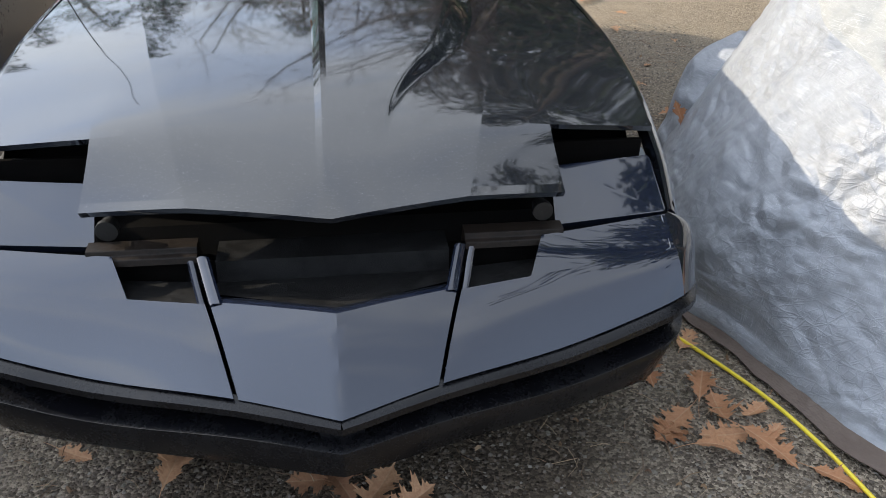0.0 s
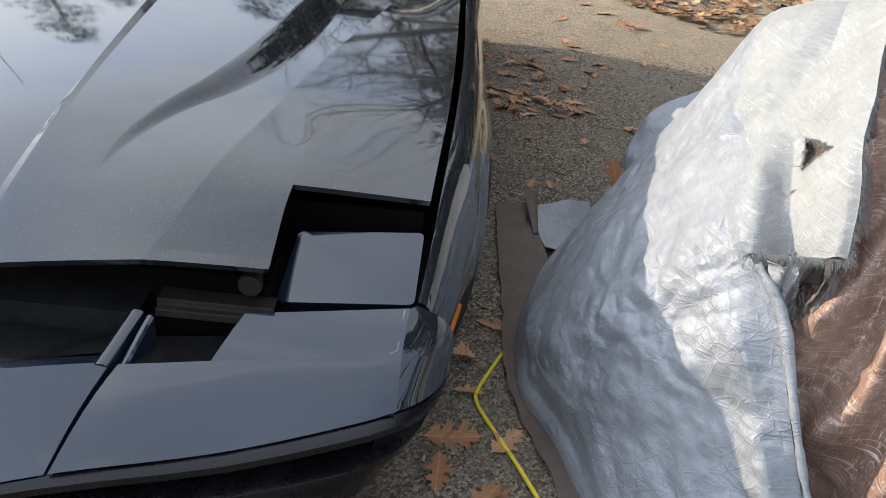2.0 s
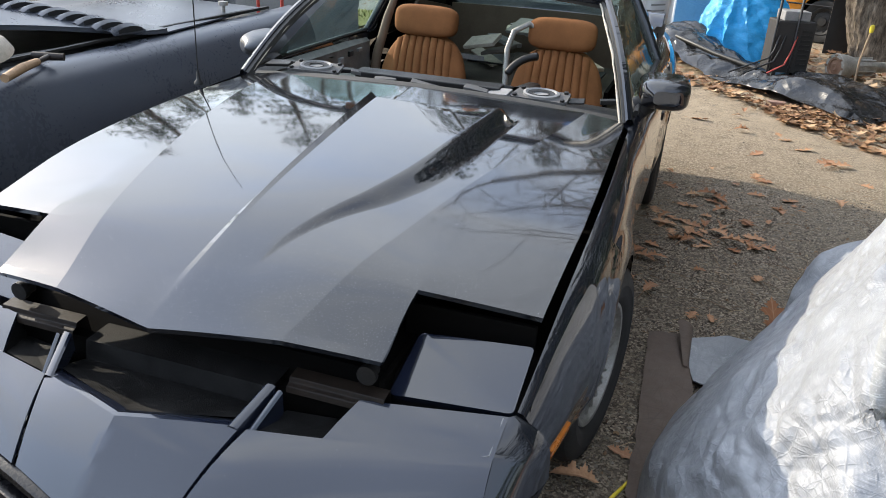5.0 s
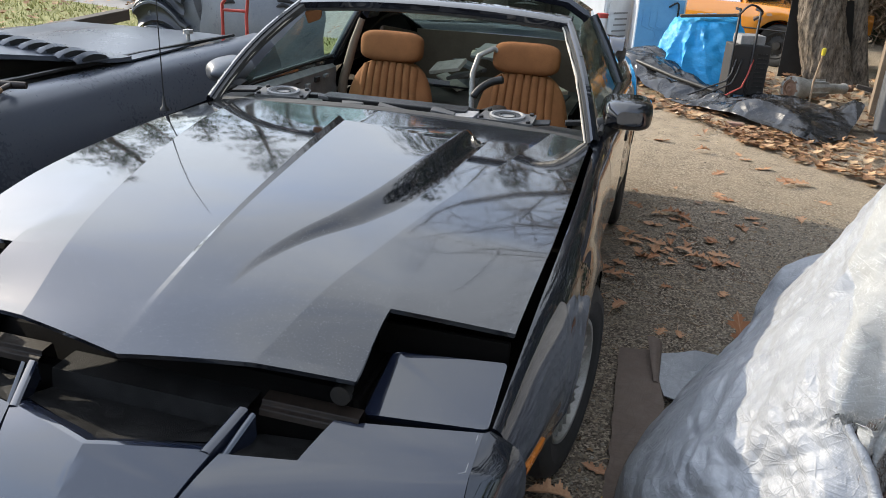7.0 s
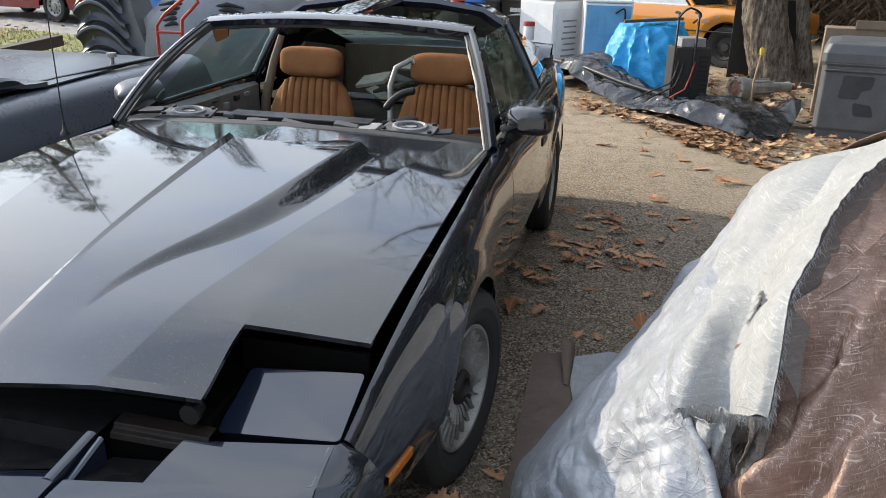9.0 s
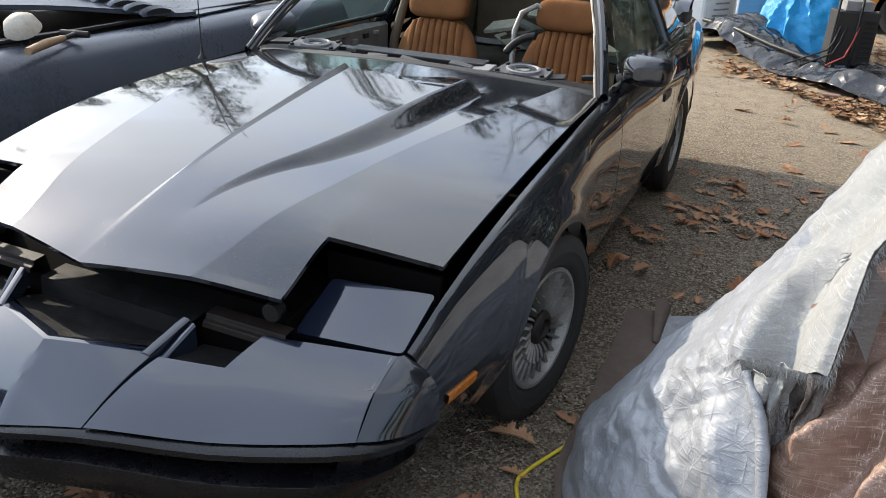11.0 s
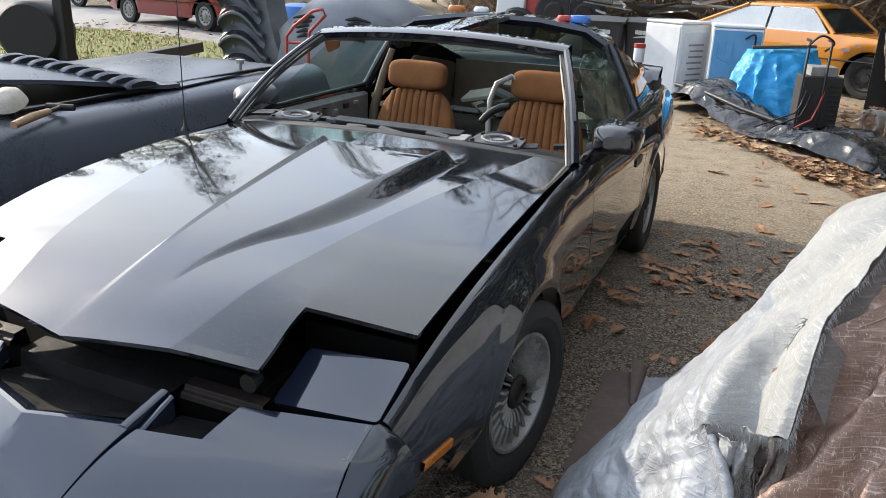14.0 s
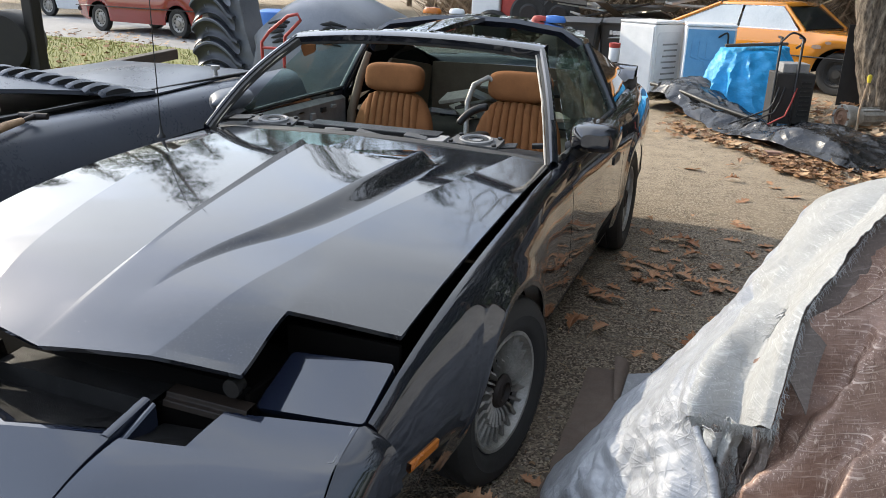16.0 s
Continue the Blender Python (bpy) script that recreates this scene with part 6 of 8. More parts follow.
def pebbles(n, x0, x1, y0, y1, s0, s1):
    for _ in range(n):
        s = s0 + (s1 - s0) * r2.rand() ** 2.5
        a = r2.rand() * 6.28
        sc = s * (0.7 + 0.6 * r2.rand(3)) * np.array([1, 1, 0.62])
        p = (OCT + r2.uniform(-0.22, 0.22, OCT.shape)) * sc
        c, d = math.cos(a), math.sin(a)
        q = np.stack([p[:, 0] * c - p[:, 1] * d, p[:, 0] * d + p[:, 1] * c, p[:, 2]], 1)
        x, y = r2.uniform(x0, x1), r2.uniform(y0, y1)
        k = len(verts)
        verts.extend((q + [x, y, ground_z(x, y) + s * 0.12]).tolist())
        faces.extend([tuple(i + k for i in f) for f in OF])


pebbles(15000, -1.3, 1.75, 0.75, 2.4, 0.0025, 0.0085)
pebbles(13000, 0.9, 2.6, 2.4, 5.8, 0.003, 0.010)
pebbles(900, 0.8, 3.2, 6.5, 9.5, 0.003, 0.010)
me = bpy.data.meshes.new("gravel")
me.from_pydata(verts, [], faces)
me.materials.append(M_STONE)
tagged(new("gravel", me), "loose grey and buff gravel on the asphalt", "gravel", kind="stuff")

# dry needles, straws and leaf crumbs strewn over the asphalt
verts, faces = [], []


def straw(x, y, l, w, z=0.008):
    a, bend = r2.rand() * 6.28, r2.normal() * 0.3
    k = len(verts)
    for f, t in ((0, 1.0), (0.5, 1.0), (1, 0.4)):
        q = a + bend * f
        px, py, pz = x + l * f * math.cos(q), y + l * f * math.sin(q), z + 0.006 * math.sin(3.1 * f)
        nx, ny = -math.sin(q) * w * t, math.cos(q) * w * t
        verts.extend([(px + nx, py + ny, pz), (px - nx, py - ny, pz), (px, py, pz + 1.6 * w)])
    for j in (k, k + 3):
        faces.extend([(j, j + 3, j + 5, j + 2), (j + 1, j + 2, j + 5, j + 4), (j, j + 1, j + 4, j + 3)])


for _ in range(620):
    straw(r2.uniform(-1.1, 1.5), r2.uniform(0.8, 2.5), r2.uniform(0.02, 0.075), r2.uniform(0.0005, 0.0012))
for _ in range(500):
    straw(r2.uniform(0.9, 2.4), r2.uniform(2.5, 6.0), r2.uniform(0.03, 0.10), r2.uniform(0.0007, 0.0016))
for _ in range(420):
    straw(r2.uniform(-1.1, 2.2), r2.uniform(0.8, 5.5), r2.uniform(0.008, 0.022), r2.uniform(0.003, 0.006), 0.004)
me = bpy.data.meshes.new("needles")
me.from_pydata(verts, [], faces)
me.materials.append(M_NEEDLEDRY)
tagged(new("needles", me), "dry pine needles and leaf crumbs on the asphalt", "needles", kind="stuff")

# drifts of leaves along the far edge of the yard
M_LITTER, li_nt, li_b = node_mat("leaf_litter")
li_g = li_nt.nodes.new("ShaderNodeNewGeometry")
li_nt.links.new(ramp(li_nt, li_g.outputs["Random Per Island"], [(0.0, (0.13, 0.065, 0.03)), (0.4, (0.29, 0.15, 0.07)), (0.8, (0.42, 0.25, 0.12)), (1.0, (0.50, 0.36, 0.22))]), li_b.inputs["Base Color"])
li_b.inputs["Roughness"].default_value = 0.75
verts, faces = [], []


def litter(n, place, s0=0.05, s1=0.11):
    for _ in range(n):
        x, y, z = place()
        s, a, t1, t2 = r2.uniform(s0, s1), r2.rand() * 6.28, r2.uniform(-0.35, 0.35), r2.uniform(-0.35, 0.35)
        k = len(verts)
        shape = [(0, -1), (0.35, -0.45), (0.75, -0.35), (0.4, 0.05), (0.65, 0.5), (0.25, 0.5), (0, 1), (-0.25, 0.55), (-0.7, 0.45), (-0.35, 0.05), (-0.7, -0.4), (-0.3, -0.5)]
        for u, v in shape:
            c, d = math.cos(a), math.sin(a)
            X, Y = (u * c - v * d) * s, (u * d + v * c) * s
            verts.append((x + X, y + Y, z + max(-0.01, X * t1 + Y * t2 + 0.25 * s * (u * u + v * v))))
        faces.append(tuple(range(k, k + 12)))


def band():
    t = r2.rand()
    x = 0.75 + 1.35 * t
    y = 9.72 - 1.36 * (x - 0.75) + r2.normal() * 0.13
    return x, y, 0.012 + 0.05 * r2.rand()


def near_right():
    x = 1.85 + 3.4 * r2.rand() ** 1.5
    low = 7.75 - 1.15 * (x - 1.85) if x < 2.9 else 6.54
    return x, low + (8.45 - low) * r2.rand() + 0.05, 0.012 + 0.05 * r2.rand()


def back():
    return r2.uniform(0.6, 6.0), r2.uniform(9.0, 13.0), 0.012 + 0.06 * r2.rand()


litter(240, band, 0.03, 0.07)
litter(620, near_right, 0.03, 0.075)
litter(1300, back, 0.035, 0.08)
litter(700, lambda: (lambda x, y: (x, y, ground_z(x, y) + 0.05))(r2.uniform(-13, -4.5), r2.uniform(7.5, 14)), 0.04, 0.08)
r2_state = r2.get_state()
litter(420, near_right, 0.03, 0.075)
r2.set_state(r2_state)
me = bpy.data.meshes.new("leaf_litter")
me.from_pydata(verts, [], faces)
me.materials.append(M_LITTER)
tagged(new("leaf_litter", me), "drifts of dry brown oak leaves along the yard", "leaves", kind="stuff")

# ---- lawn and road on the far side ----
M_SOIL = surface("lawn_soil", (0.15, 0.15, 0.045), (0.26, 0.25, 0.09), (0.9, 1.0), 3, 40, bump_h=0.02)
M_GRASS, gr_nt, gr_b = node_mat("lawn_grass")
gr_g = gr_nt.nodes.new("ShaderNodeNewGeometry")
gr_nt.links.new(ramp(gr_nt, gr_g.outputs["Random Per Island"], [(0.0, (0.11, 0.13, 0.028)), (0.6, (0.25, 0.26, 0.065)), (1.0, (0.40, 0.36, 0.13))]), gr_b.inputs["Base Color"])
gr_b.inputs["Roughness"].default_value = 0.8


def patch(x0, x1, y_lo, y_hi, n, lift):
    bmx = bmesh.new()
    grid(bmx, [[(x, lerp(y_lo(x), y_hi(x), k / 8), ground_z(x, 0) + lift) for k in range(9)] for x in [lerp(x0, x1, i / n) for i in range(n + 1)]])
    return bmx


whole("lawn", patch(-16, -3.6, lambda x: 5.4 - 0.30 * (x + 4), lambda x: 12.4 - 0.02 * (x + 4), 24, 0.02), M_SOIL, "sunlit patchy lawn scattered with leaves", "lawn", kind="structure")
verts, faces = [], []
for _ in range(16000):
    x = r2.uniform(-15.5, -3.8)
    y = r2.uniform(5.5 - 0.30 * (x + 4), 12.3)
    z = ground_z(x, y) + 0.02
    a, h, w = r2.rand() * 6.28, r2.uniform(0.03, 0.075), r2.uniform(0.004, 0.009)
    k = len(verts)
    dx, dy = math.cos(a) * w, math.sin(a) * w
    lx, ly = r2.normal() * 0.02, r2.normal() * 0.02
    verts += [(x - dx, y - dy, z), (x + dx, y + dy, z), (x + lx, y + ly, z + h)]
    faces.append((k, k + 1, k + 2))
me = bpy.data.meshes.new("grass")
me.from_pydata(verts, [], faces)
me.materials.append(M_GRASS)
tagged(new("grass", me), "short yellow-green grass blades on the lawn", "grass", kind="stuff")
M_ROAD = surface("pale_road", (0.20, 0.19, 0.18), (0.30, 0.29, 0.275), (0.85, 0.95), 4, 80)
whole("road", patch(-40, -2.5, lambda x: 12.45, lambda x: 19.0, 40, 0.012), M_ROAD, "pale worn asphalt road past the lawn", "road", kind="structure")

# ---- grey custom car beside the sports car ----
M_GREYCAR = surface("blue_grey_satin_paint", (0.054, 0.061, 0.078), (0.068, 0.076, 0.094), (0.25, 0.33), 1.5, 60, bump_h=0.0002)
# near-black that carries the shade of the hood gap and louvre openings
M_BLACKGAP = surface("gap_shade_black", (0.004, 0.004, 0.005), (0.014, 0.014, 0.015), (0.7, 0.95), 8, 100)
grey = thing("custom_car", (-2.6, 3.0, 0), "blue-grey satin custom show car with louvred hood, half dismantled", "car")
bm = bmesh.new()
SEC = [(-1.72, 0.16), (-1.63, 0.20), (-1.595, 0.34), (-1.59, 0.52), (-1.615, 0.68), (-1.66, 0.79), (-1.715, 0.846), (-1.775, 0.866), (-1.83, 0.868), (-1.835, 0.80)]
rows = []
for i in range(41):
    y = lerp(-1.6, 5.6, i / 40)
    e = max(0, (y - 4.6) / 1.0)
    rows.append([(x - 0.05 * e * e + 0.012 * math.sin(y), y, z + 0.014 * max(0, y - 3.4)) for x, z in SEC])
grid(bm, rows)
thicken(part("body_side", bm, M_GREYCAR, grey, "long blue-grey lower body side", 40), 0.01)
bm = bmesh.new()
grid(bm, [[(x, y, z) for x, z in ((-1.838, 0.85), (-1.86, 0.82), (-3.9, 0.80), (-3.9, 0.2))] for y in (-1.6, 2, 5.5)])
part("open_bay", bm, M_BLACKGAP, grey, "near-black sheet for the shaded gap under the hood", 30)
bm = bmesh.new()
for dx, dz, y0, y1 in ((0.02, 0.02, 0.5, 5.2), (0.05, 0.012, 2.6, 5.3)):
    tube(bm, [(-1.84 - dx - 0.02 * math.sin(k), lerp(y0, y1, k / 10), 0.872 + dz + 0.014 * max(0, lerp(y0, y1, k / 10) - 3.4)) for k in range(11)], 0.011, 6)
part("edge_strip", bm, M_TRIMBLACK, grey, "loose black rubber edge strip", 50)


def dome_z(x, y):
    """Crown of the louvred hood: high in front, falling to its rear tip."""
    u = max(0.0, min(1.0, (-1.80 - x) / 0.75))
    v = max(0.0, min(1.0, (4.10 - y) / 0.9))
    return 0.915 + 0.17 * math.sin(u * math.pi / 2) ** 0.8 * math.sin(v * math.pi / 2) ** 0.7


def dome_edge(y):
    t = max(0.0, min(1.0, (3.95 - y) / 1.0))
    return -1.80 - 0.30 * t ** 0.9


bm = bmesh.new()
rows = []
for i in range(45):
    y = lerp(-0.6, 4.08, (i / 44) ** 0.75)
    e = dome_edge(y)
    rows.append([(e + 0.002, y, dome_z(e, y) - 0.022), (e - 0.002, y, dome_z(e, y) - 0.010)] + [(lerp(e, -3.9, k / 24), y, dome_z(lerp(e, -3.9, k / 24), y)) for k in range(25)])
grid(bm, rows)
thicken(part("louvred_hood", bm, M_GREYCAR, grey, "domed blue-grey hood with a row of louvres", 50), 0.012)
for k in range(9):
    x = -1.86 - 0.064 * k
    y = 3.80 - 0.048 * k
    bm = bmesh.new()
    rows = []
    for j in range(7):
        t = j / 6
        yy = y + 0.26 * (t - 0.5)
        h = 0.036 * math.sin(math.pi * min(1, t * 1.02)) ** 0.7
        rows.append([(x + 0.045, yy, dome_z(x + 0.045, yy) - 0.004), (x + 0.040, yy, dome_z(x + 0.04, yy) + h * 0.9), (x + 0.02, yy, dome_z(x, yy) + h), (x - 0.02, yy, dome_z(x, yy) + h * 0.45), (x - 0.05, yy, dome_z(x - 0.05, yy) - 0.003)])
    grid(bm, rows)
    lou = part("louvre", bm, M_GREYCAR, grey, "", 40)
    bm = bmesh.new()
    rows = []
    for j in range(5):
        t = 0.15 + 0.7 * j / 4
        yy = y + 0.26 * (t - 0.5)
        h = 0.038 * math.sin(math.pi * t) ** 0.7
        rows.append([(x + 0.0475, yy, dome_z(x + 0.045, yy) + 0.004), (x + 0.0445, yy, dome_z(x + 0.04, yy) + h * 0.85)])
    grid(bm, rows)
    thicken(part("louvre_mouth", bm, M_BLACKGAP, lou, "black plate for the shade in a louvre mouth"), 0.003, 0)
bm = bmesh.new()
rows = []
for i in range(19):
    t = i / 18
    y = lerp(4.06, 5.25, t)
    rows.append([(lerp(-1.80 - 0.10 * t, -3.2, k / 16), y, 0.885 + 0.014 * (y - 3.4) + 0.06 * math.sin(math.pi * min(1, k / 16 * 1.3)) ** 0.7 * math.sin(math.pi * (0.12 + 0.86 * t)) ** 0.8) for k in range(17)])
grid(bm, rows)
thicken(part("rear_cover", bm, M_GREYCAR, grey, "low rounded blue-grey cover panel", 50), 0.01)
bm = bmesh.new()
lathe(bm, [(0.0, 0.0), (0.028, 0.0), (0.022, 0.012), (0.012, 0.02), (0.012, 0.07), (0.03, 0.075), (0.03, 0.10), (0.0, 0.105)], pose(-1.93, 4.83, 0.885), 16)
part("latch_post", bm, M_STEEL, grey, "small metal latch post", 40)
# hand tool with a wooden handle and a pale bulb on the sill
tool = thing("hand_tool", (-1.72, 2.72, 0.87), "wooden-handled hand tool lying on the grey car sill", "tool")
M_WOOD = surface("worn_wood", (0.26, 0.15, 0.08), (0.42, 0.28, 0.16), (0.6, 0.85), 10, 120, stretch=(1, 6, 1))
bm = bmesh.new()
tube(bm, [(-1.60, 2.77, 0.885), (-1.67, 2.93, 0.893), (-1.715, 3.06, 0.895)], [0.018, 0.021, 0.016], 10)
part("handle", bm, M_WOOD, tool, "worn wooden handle", 60)
bm = bmesh.new()
tube(bm, [(-1.715, 3.06, 0.895), (-1.75, 3.16, 0.898)], [0.010, 0.014], 8)
tube(bm, [(-1.82, 3.14, 0.898), (-1.69, 3.19, 0.898)], [0.020, 0.016], 8)
part("ferrule", bm, M_RUST, tool, "", 60)
lamp_bulb = thing("spot_lamp", (-1.86, 2.72, 0.87), "pale round spot lamp resting on the grey car", "lamp")
bm = bmesh.new()
lathe(bm, [(0.0, 0.075), (0.04, 0.070), (0.070, 0.048), (0.086, 0.0), (0.080, -0.004), (0.03, -0.02), (0.0, -0.022)], pose(-1.84, 2.95, 0.935, 25, 10, 0), 24)
part("bowl", bm, M_SEALANT, lamp_bulb, "cream lamp bowl", 60)
bm = bmesh.new()
tube(bm, [(-1.84, 2.95, 0.90), (-1.82, 2.94, 0.862)], 0.02, 8)
part("stem", bm, M_TRIMBLACK, lamp_bulb, "", 60)

# ---- second grey body with scalloped tail fins ----
M_FINGREY = surface("pale_blue_grey_satin", (0.095, 0.104, 0.120), (0.150, 0.160, 0.178), (0.24, 0.42), 4, 60, bump_h=0.0006)
# the fin's own paint again, darkened for the shade inside the recesses
M_FINSHADE = surface("shaded_grey_satin", (0.022, 0.024, 0.030), (0.05, 0.054, 0.062), (0.3, 0.5), 6, 60)
fin_car = thing("fin_body", (-4.3, 9.2, 0.0), "blue-grey custom car tail with tall scalloped fins and louvres", "car body")
bm = bmesh.new()
rows = []
for i in range(29):
    z = lerp(0.05, 1.75, i / 28)
    l = -5.22 - 0.05 * math.sin(z * 3) + 0.10 * max(0, z - 1.0)
    sc = abs(math.sin((z - 0.05) * math.pi / 0.29)) ** 0.6
    inner = -5.12 + 0.07 * sc
    r = -4.70 + 0.62 * math.exp(-1.5 * z)
    rows.append([(l, 9.0, z), (l + 0.02, 8.84, z), (inner - 0.02, 8.80, z), (inner, 8.84, z), (lerp(inner, r, 0.35), 8.86 + 0.05 * sc, z), (lerp(inner, r, 0.7), 8.80 + 0.03 * sc, z), (r, 8.84, z), (r + 0.03, 9.2, z)])
grid(bm, rows)
thicken(part("tail_fin", bm, M_FINGREY, fin_car, "tall blue-grey tail fin", 50), 0.02)


def scallop_rim(k, u):
    """The upper rim of recess k, from its horn at the fin's edge over an arch to its right tip."""
    z = 0.34 + 0.29 * k
    return Vector((lerp(-5.30, -4.50 - 0.05 * k, u), 0, z + 0.13 * math.sin(math.pi * min(1.0, u * 1.15)) ** 0.8 - 0.16 * u * u - 0.03 * (1 - u) ** 4))


for k in range(5):
    bm = bmesh.new()
    rows = []
    for j in range(19):
        u = j / 18
        top, low = scallop_rim(k, u), scallop_rim(k - 1, min(1.0, u * 0.96))
        row = [(top.x, 8.80, top.z + 0.035 * (1 - u * 0.7)), (top.x, 8.735, top.z + 0.012), (top.x, 8.73, top.z - 0.008)]
        for q in range(1, 8):
            v = q / 8
            p = top.lerp(low, v * (0.96 - 0.3 * u))
            row.append((p.x, 8.745 + 0.10 * math.sin(math.pi * v) * (1 - 0.5 * u) - 0.02 * v, p.z))
        rows.append(row)
    grid(bm, rows)
    thicken(part("scallop", bm, M_FINGREY if k % 5 == 4 else M_FINSHADE, fin_car, "scalloped recess in shade-darkened grey with a horned rim", 40), 0.012)
    bm = bmesh.new()
    rim = [scallop_rim(k, j / 18) for j in range(19)]
    tube(bm, [(p.x, 8.732, p.z + 0.012) for p in rim], [0.004 + 0.009 * math.sin(math.pi * min(1.0, 0.15 + j / 20)) for j in range(19)], 8)
    part("scallop_rim", bm, M_FINGREY, fin_car, "pale rolled rim over the recess", 50)
bm = bmesh.new()
rows = []
for i in range(25):
    t = i / 24
    x = lerp(-4.32, -2.72, t)
    h = math.sin(math.pi * (0.06 + 0.88 * t)) ** 0.55
    rows.append([(x, 8.55 + 0.25 * (1 - h), 0.05), (x, 8.50 + 0.25 * (1 - h), 0.5), (x, 8.55 + 0.3 * (1 - h), 0.55 + 0.40 * h), (x, 8.70, 0.62 + 0.58 * h), (x, 8.95, 0.65 + 0.70 * h), (x, 9.6, 0.62 + 0.80 * h), (x, 10.6, 0.55 + 0.62 * h)])
grid(bm, rows)
part("body_dome", bm, M_FINGREY, fin_car, "rounded blue-grey body", 60)
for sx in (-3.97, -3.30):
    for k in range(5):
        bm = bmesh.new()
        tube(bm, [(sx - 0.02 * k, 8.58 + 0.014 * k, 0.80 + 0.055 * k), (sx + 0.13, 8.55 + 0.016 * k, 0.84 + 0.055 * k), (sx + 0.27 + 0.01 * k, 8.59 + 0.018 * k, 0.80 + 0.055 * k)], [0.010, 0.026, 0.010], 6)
        part("louvre", bm, M_BLACKGAP, fin_car, "black bar for a shaded body louvre", 60)

# red hand truck frame leaning behind the grey car
M_RED = surface("worn_red_paint", (0.30, 0.030, 0.024), (0.45, 0.065, 0.045), (0.4, 0.7), 9, 120)
truck = thing("hand_truck", (-2.5, 6.5, 0), "red tubular steel hand truck standing upright", "hand truck")
bm = bmesh.new()
tube(bm, [(-2.70, 6.5, 0.05), (-2.695, 6.5, 0.70), (-2.69, 6.5, 1.00), (-2.60, 6.5, 1.10), (-2.40, 6.5, 1.24), (-2.30, 6.5, 1.26), (-2.27, 6.5, 1.21), (-2.45, 6.52, 1.06), (-2.47, 6.52, 0.9), (-2.47, 6.52, 0.05)], 0.015, 8)
part("frame", bm, M_RED, truck, "", 60)
for z in (0.95, 0.6, 0.3):
    bm = bmesh.new()
    tube(bm, [(-2.69, 6.5, z), (-2.47, 6.52, z)], 0.013, 8)
    part("crossbar", bm, M_RED, truck, "", 60)
bm = bmesh.new()
box(bm, (-2.74, 6.30, 0.03), (-2.43, 6.52, 0.05))
part("toe_plate", bm, M_RED, truck)
# dark timber beam across the lawn edge, resting on the grey car's rear and a trestle
M_TIMBER = surface("dark_weathered_timber", (0.035, 0.028, 0.022), (0.09, 0.075, 0.06), (0.7, 0.95), 5, 80, stretch=(1, 1, 8))
beam = thing("timber_beam", (-3.36, 5.4, 0), "dark weathered timber beam laid across two trestles", "beam")
bm = bmesh.new()
box(bm, (-0.05, -1.05, -0.045), (0.05, 1.0, 0.045), pose(-3.37, 5.25, 0.835, 2, 0, 7))
soften(part("plank", bm, M_TIMBER, beam), 0.006)
for y, x in ((4.5, -3.30), (6.0, -3.45)):
    bm = bmesh.new()
    for s in (-0.18, 0.18):
        tube(bm, [(x + s, y, 0.0), (x, y, 0.79)], 0.025, 6)
    part("trestle_leg", bm, M_TIMBER, beam, "", 60)
# black drum machine and post at the lawn's edge
drum = thing("drum_machine", (-7.5, 8.2, ground_z(-7.5, 8)), "dark rusty drum on a black stand by the lawn", "machine")
bm = bmesh.new()
lathe(bm, [(0.0, -0.35), (0.36, -0.35), (0.40, -0.30), (0.40, 0.30), (0.36, 0.35), (0.0, 0.35)], pose(-7.72, 8.0, 0.66, 90, 0, 30), 28)
part("drum", bm, M_TYRE, drum, "dark worn drum", 40)
bm = bmesh.new()
box(bm, (-7.30, 7.92, 0.02), (-7.12, 8.08, 2.2))
soften(part("post", bm, M_TRIMBLACK, drum, "black upright post"), 0.02)
bm = bmesh.new()
for x in (-8.0, -7.4):
    box(bm, (x - 0.04, 7.7, 0.05), (x + 0.04, 8.3, 0.34))
part("stand", bm, M_TRIMBLACK, drum)
M_BLUEP = surface("blue_plastic", (0.03, 0.12, 0.42), (0.06, 0.20, 0.55), (0.3, 0.5), 6, 90)
bm = bmesh.new()
lathe(bm, [(0.0, 0.0), (0.28, 0.0), (0.30, 0.08), (0.31, 0.5), (0.30, 0.92), (0.26, 1.02), (0.15, 1.06), (0.0, 1.06)], pose(-5.55, 11.0, ground_z(-5.55, 11) - 0.02), 28)
whole("plastic_barrel", bm, M_BLUEP, "blue plastic barrel standing behind the grey body", "barrel", 40)

# ---- things along the far right of the yard ----
M_POLY, po_nt, po_b = node_mat("black_polythene")
po_n = noise_fac(po_nt, 7.0, 6, 0.7)
po_nt.links.new(ramp(po_nt, po_n, [(0.35, (0.008, 0.008, 0.009)), (0.60, (0.020, 0.020, 0.021)), (0.85, (0.075, 0.070, 0.062))]), po_b.inputs["Base Color"])
po_nt.links.new(ramp(po_nt, po_n, [(0.3, 0.12), (0.7, 0.34)]), po_b.inputs["Roughness"])
po_b.inputs["Specular IOR Level"].default_value = 0.5
po_v = voronoi(po_nt, 4.0, "DISTANCE_TO_EDGE")
po_c = bump(po_nt, po_b, ramp(po_nt, po_v, [(0.0, 1.0), (0.22, 0.0)]), 0.35, 0.03)
po_c = bump(po_nt, po_b, voronoi(po_nt, 17.0, "DISTANCE_TO_EDGE"), 0.12, 0.012, po_c)
bump(po_nt, po_b, noise_fac(po_nt, 30.0, 2, 0.5), 0.08, 0.01, po_c)


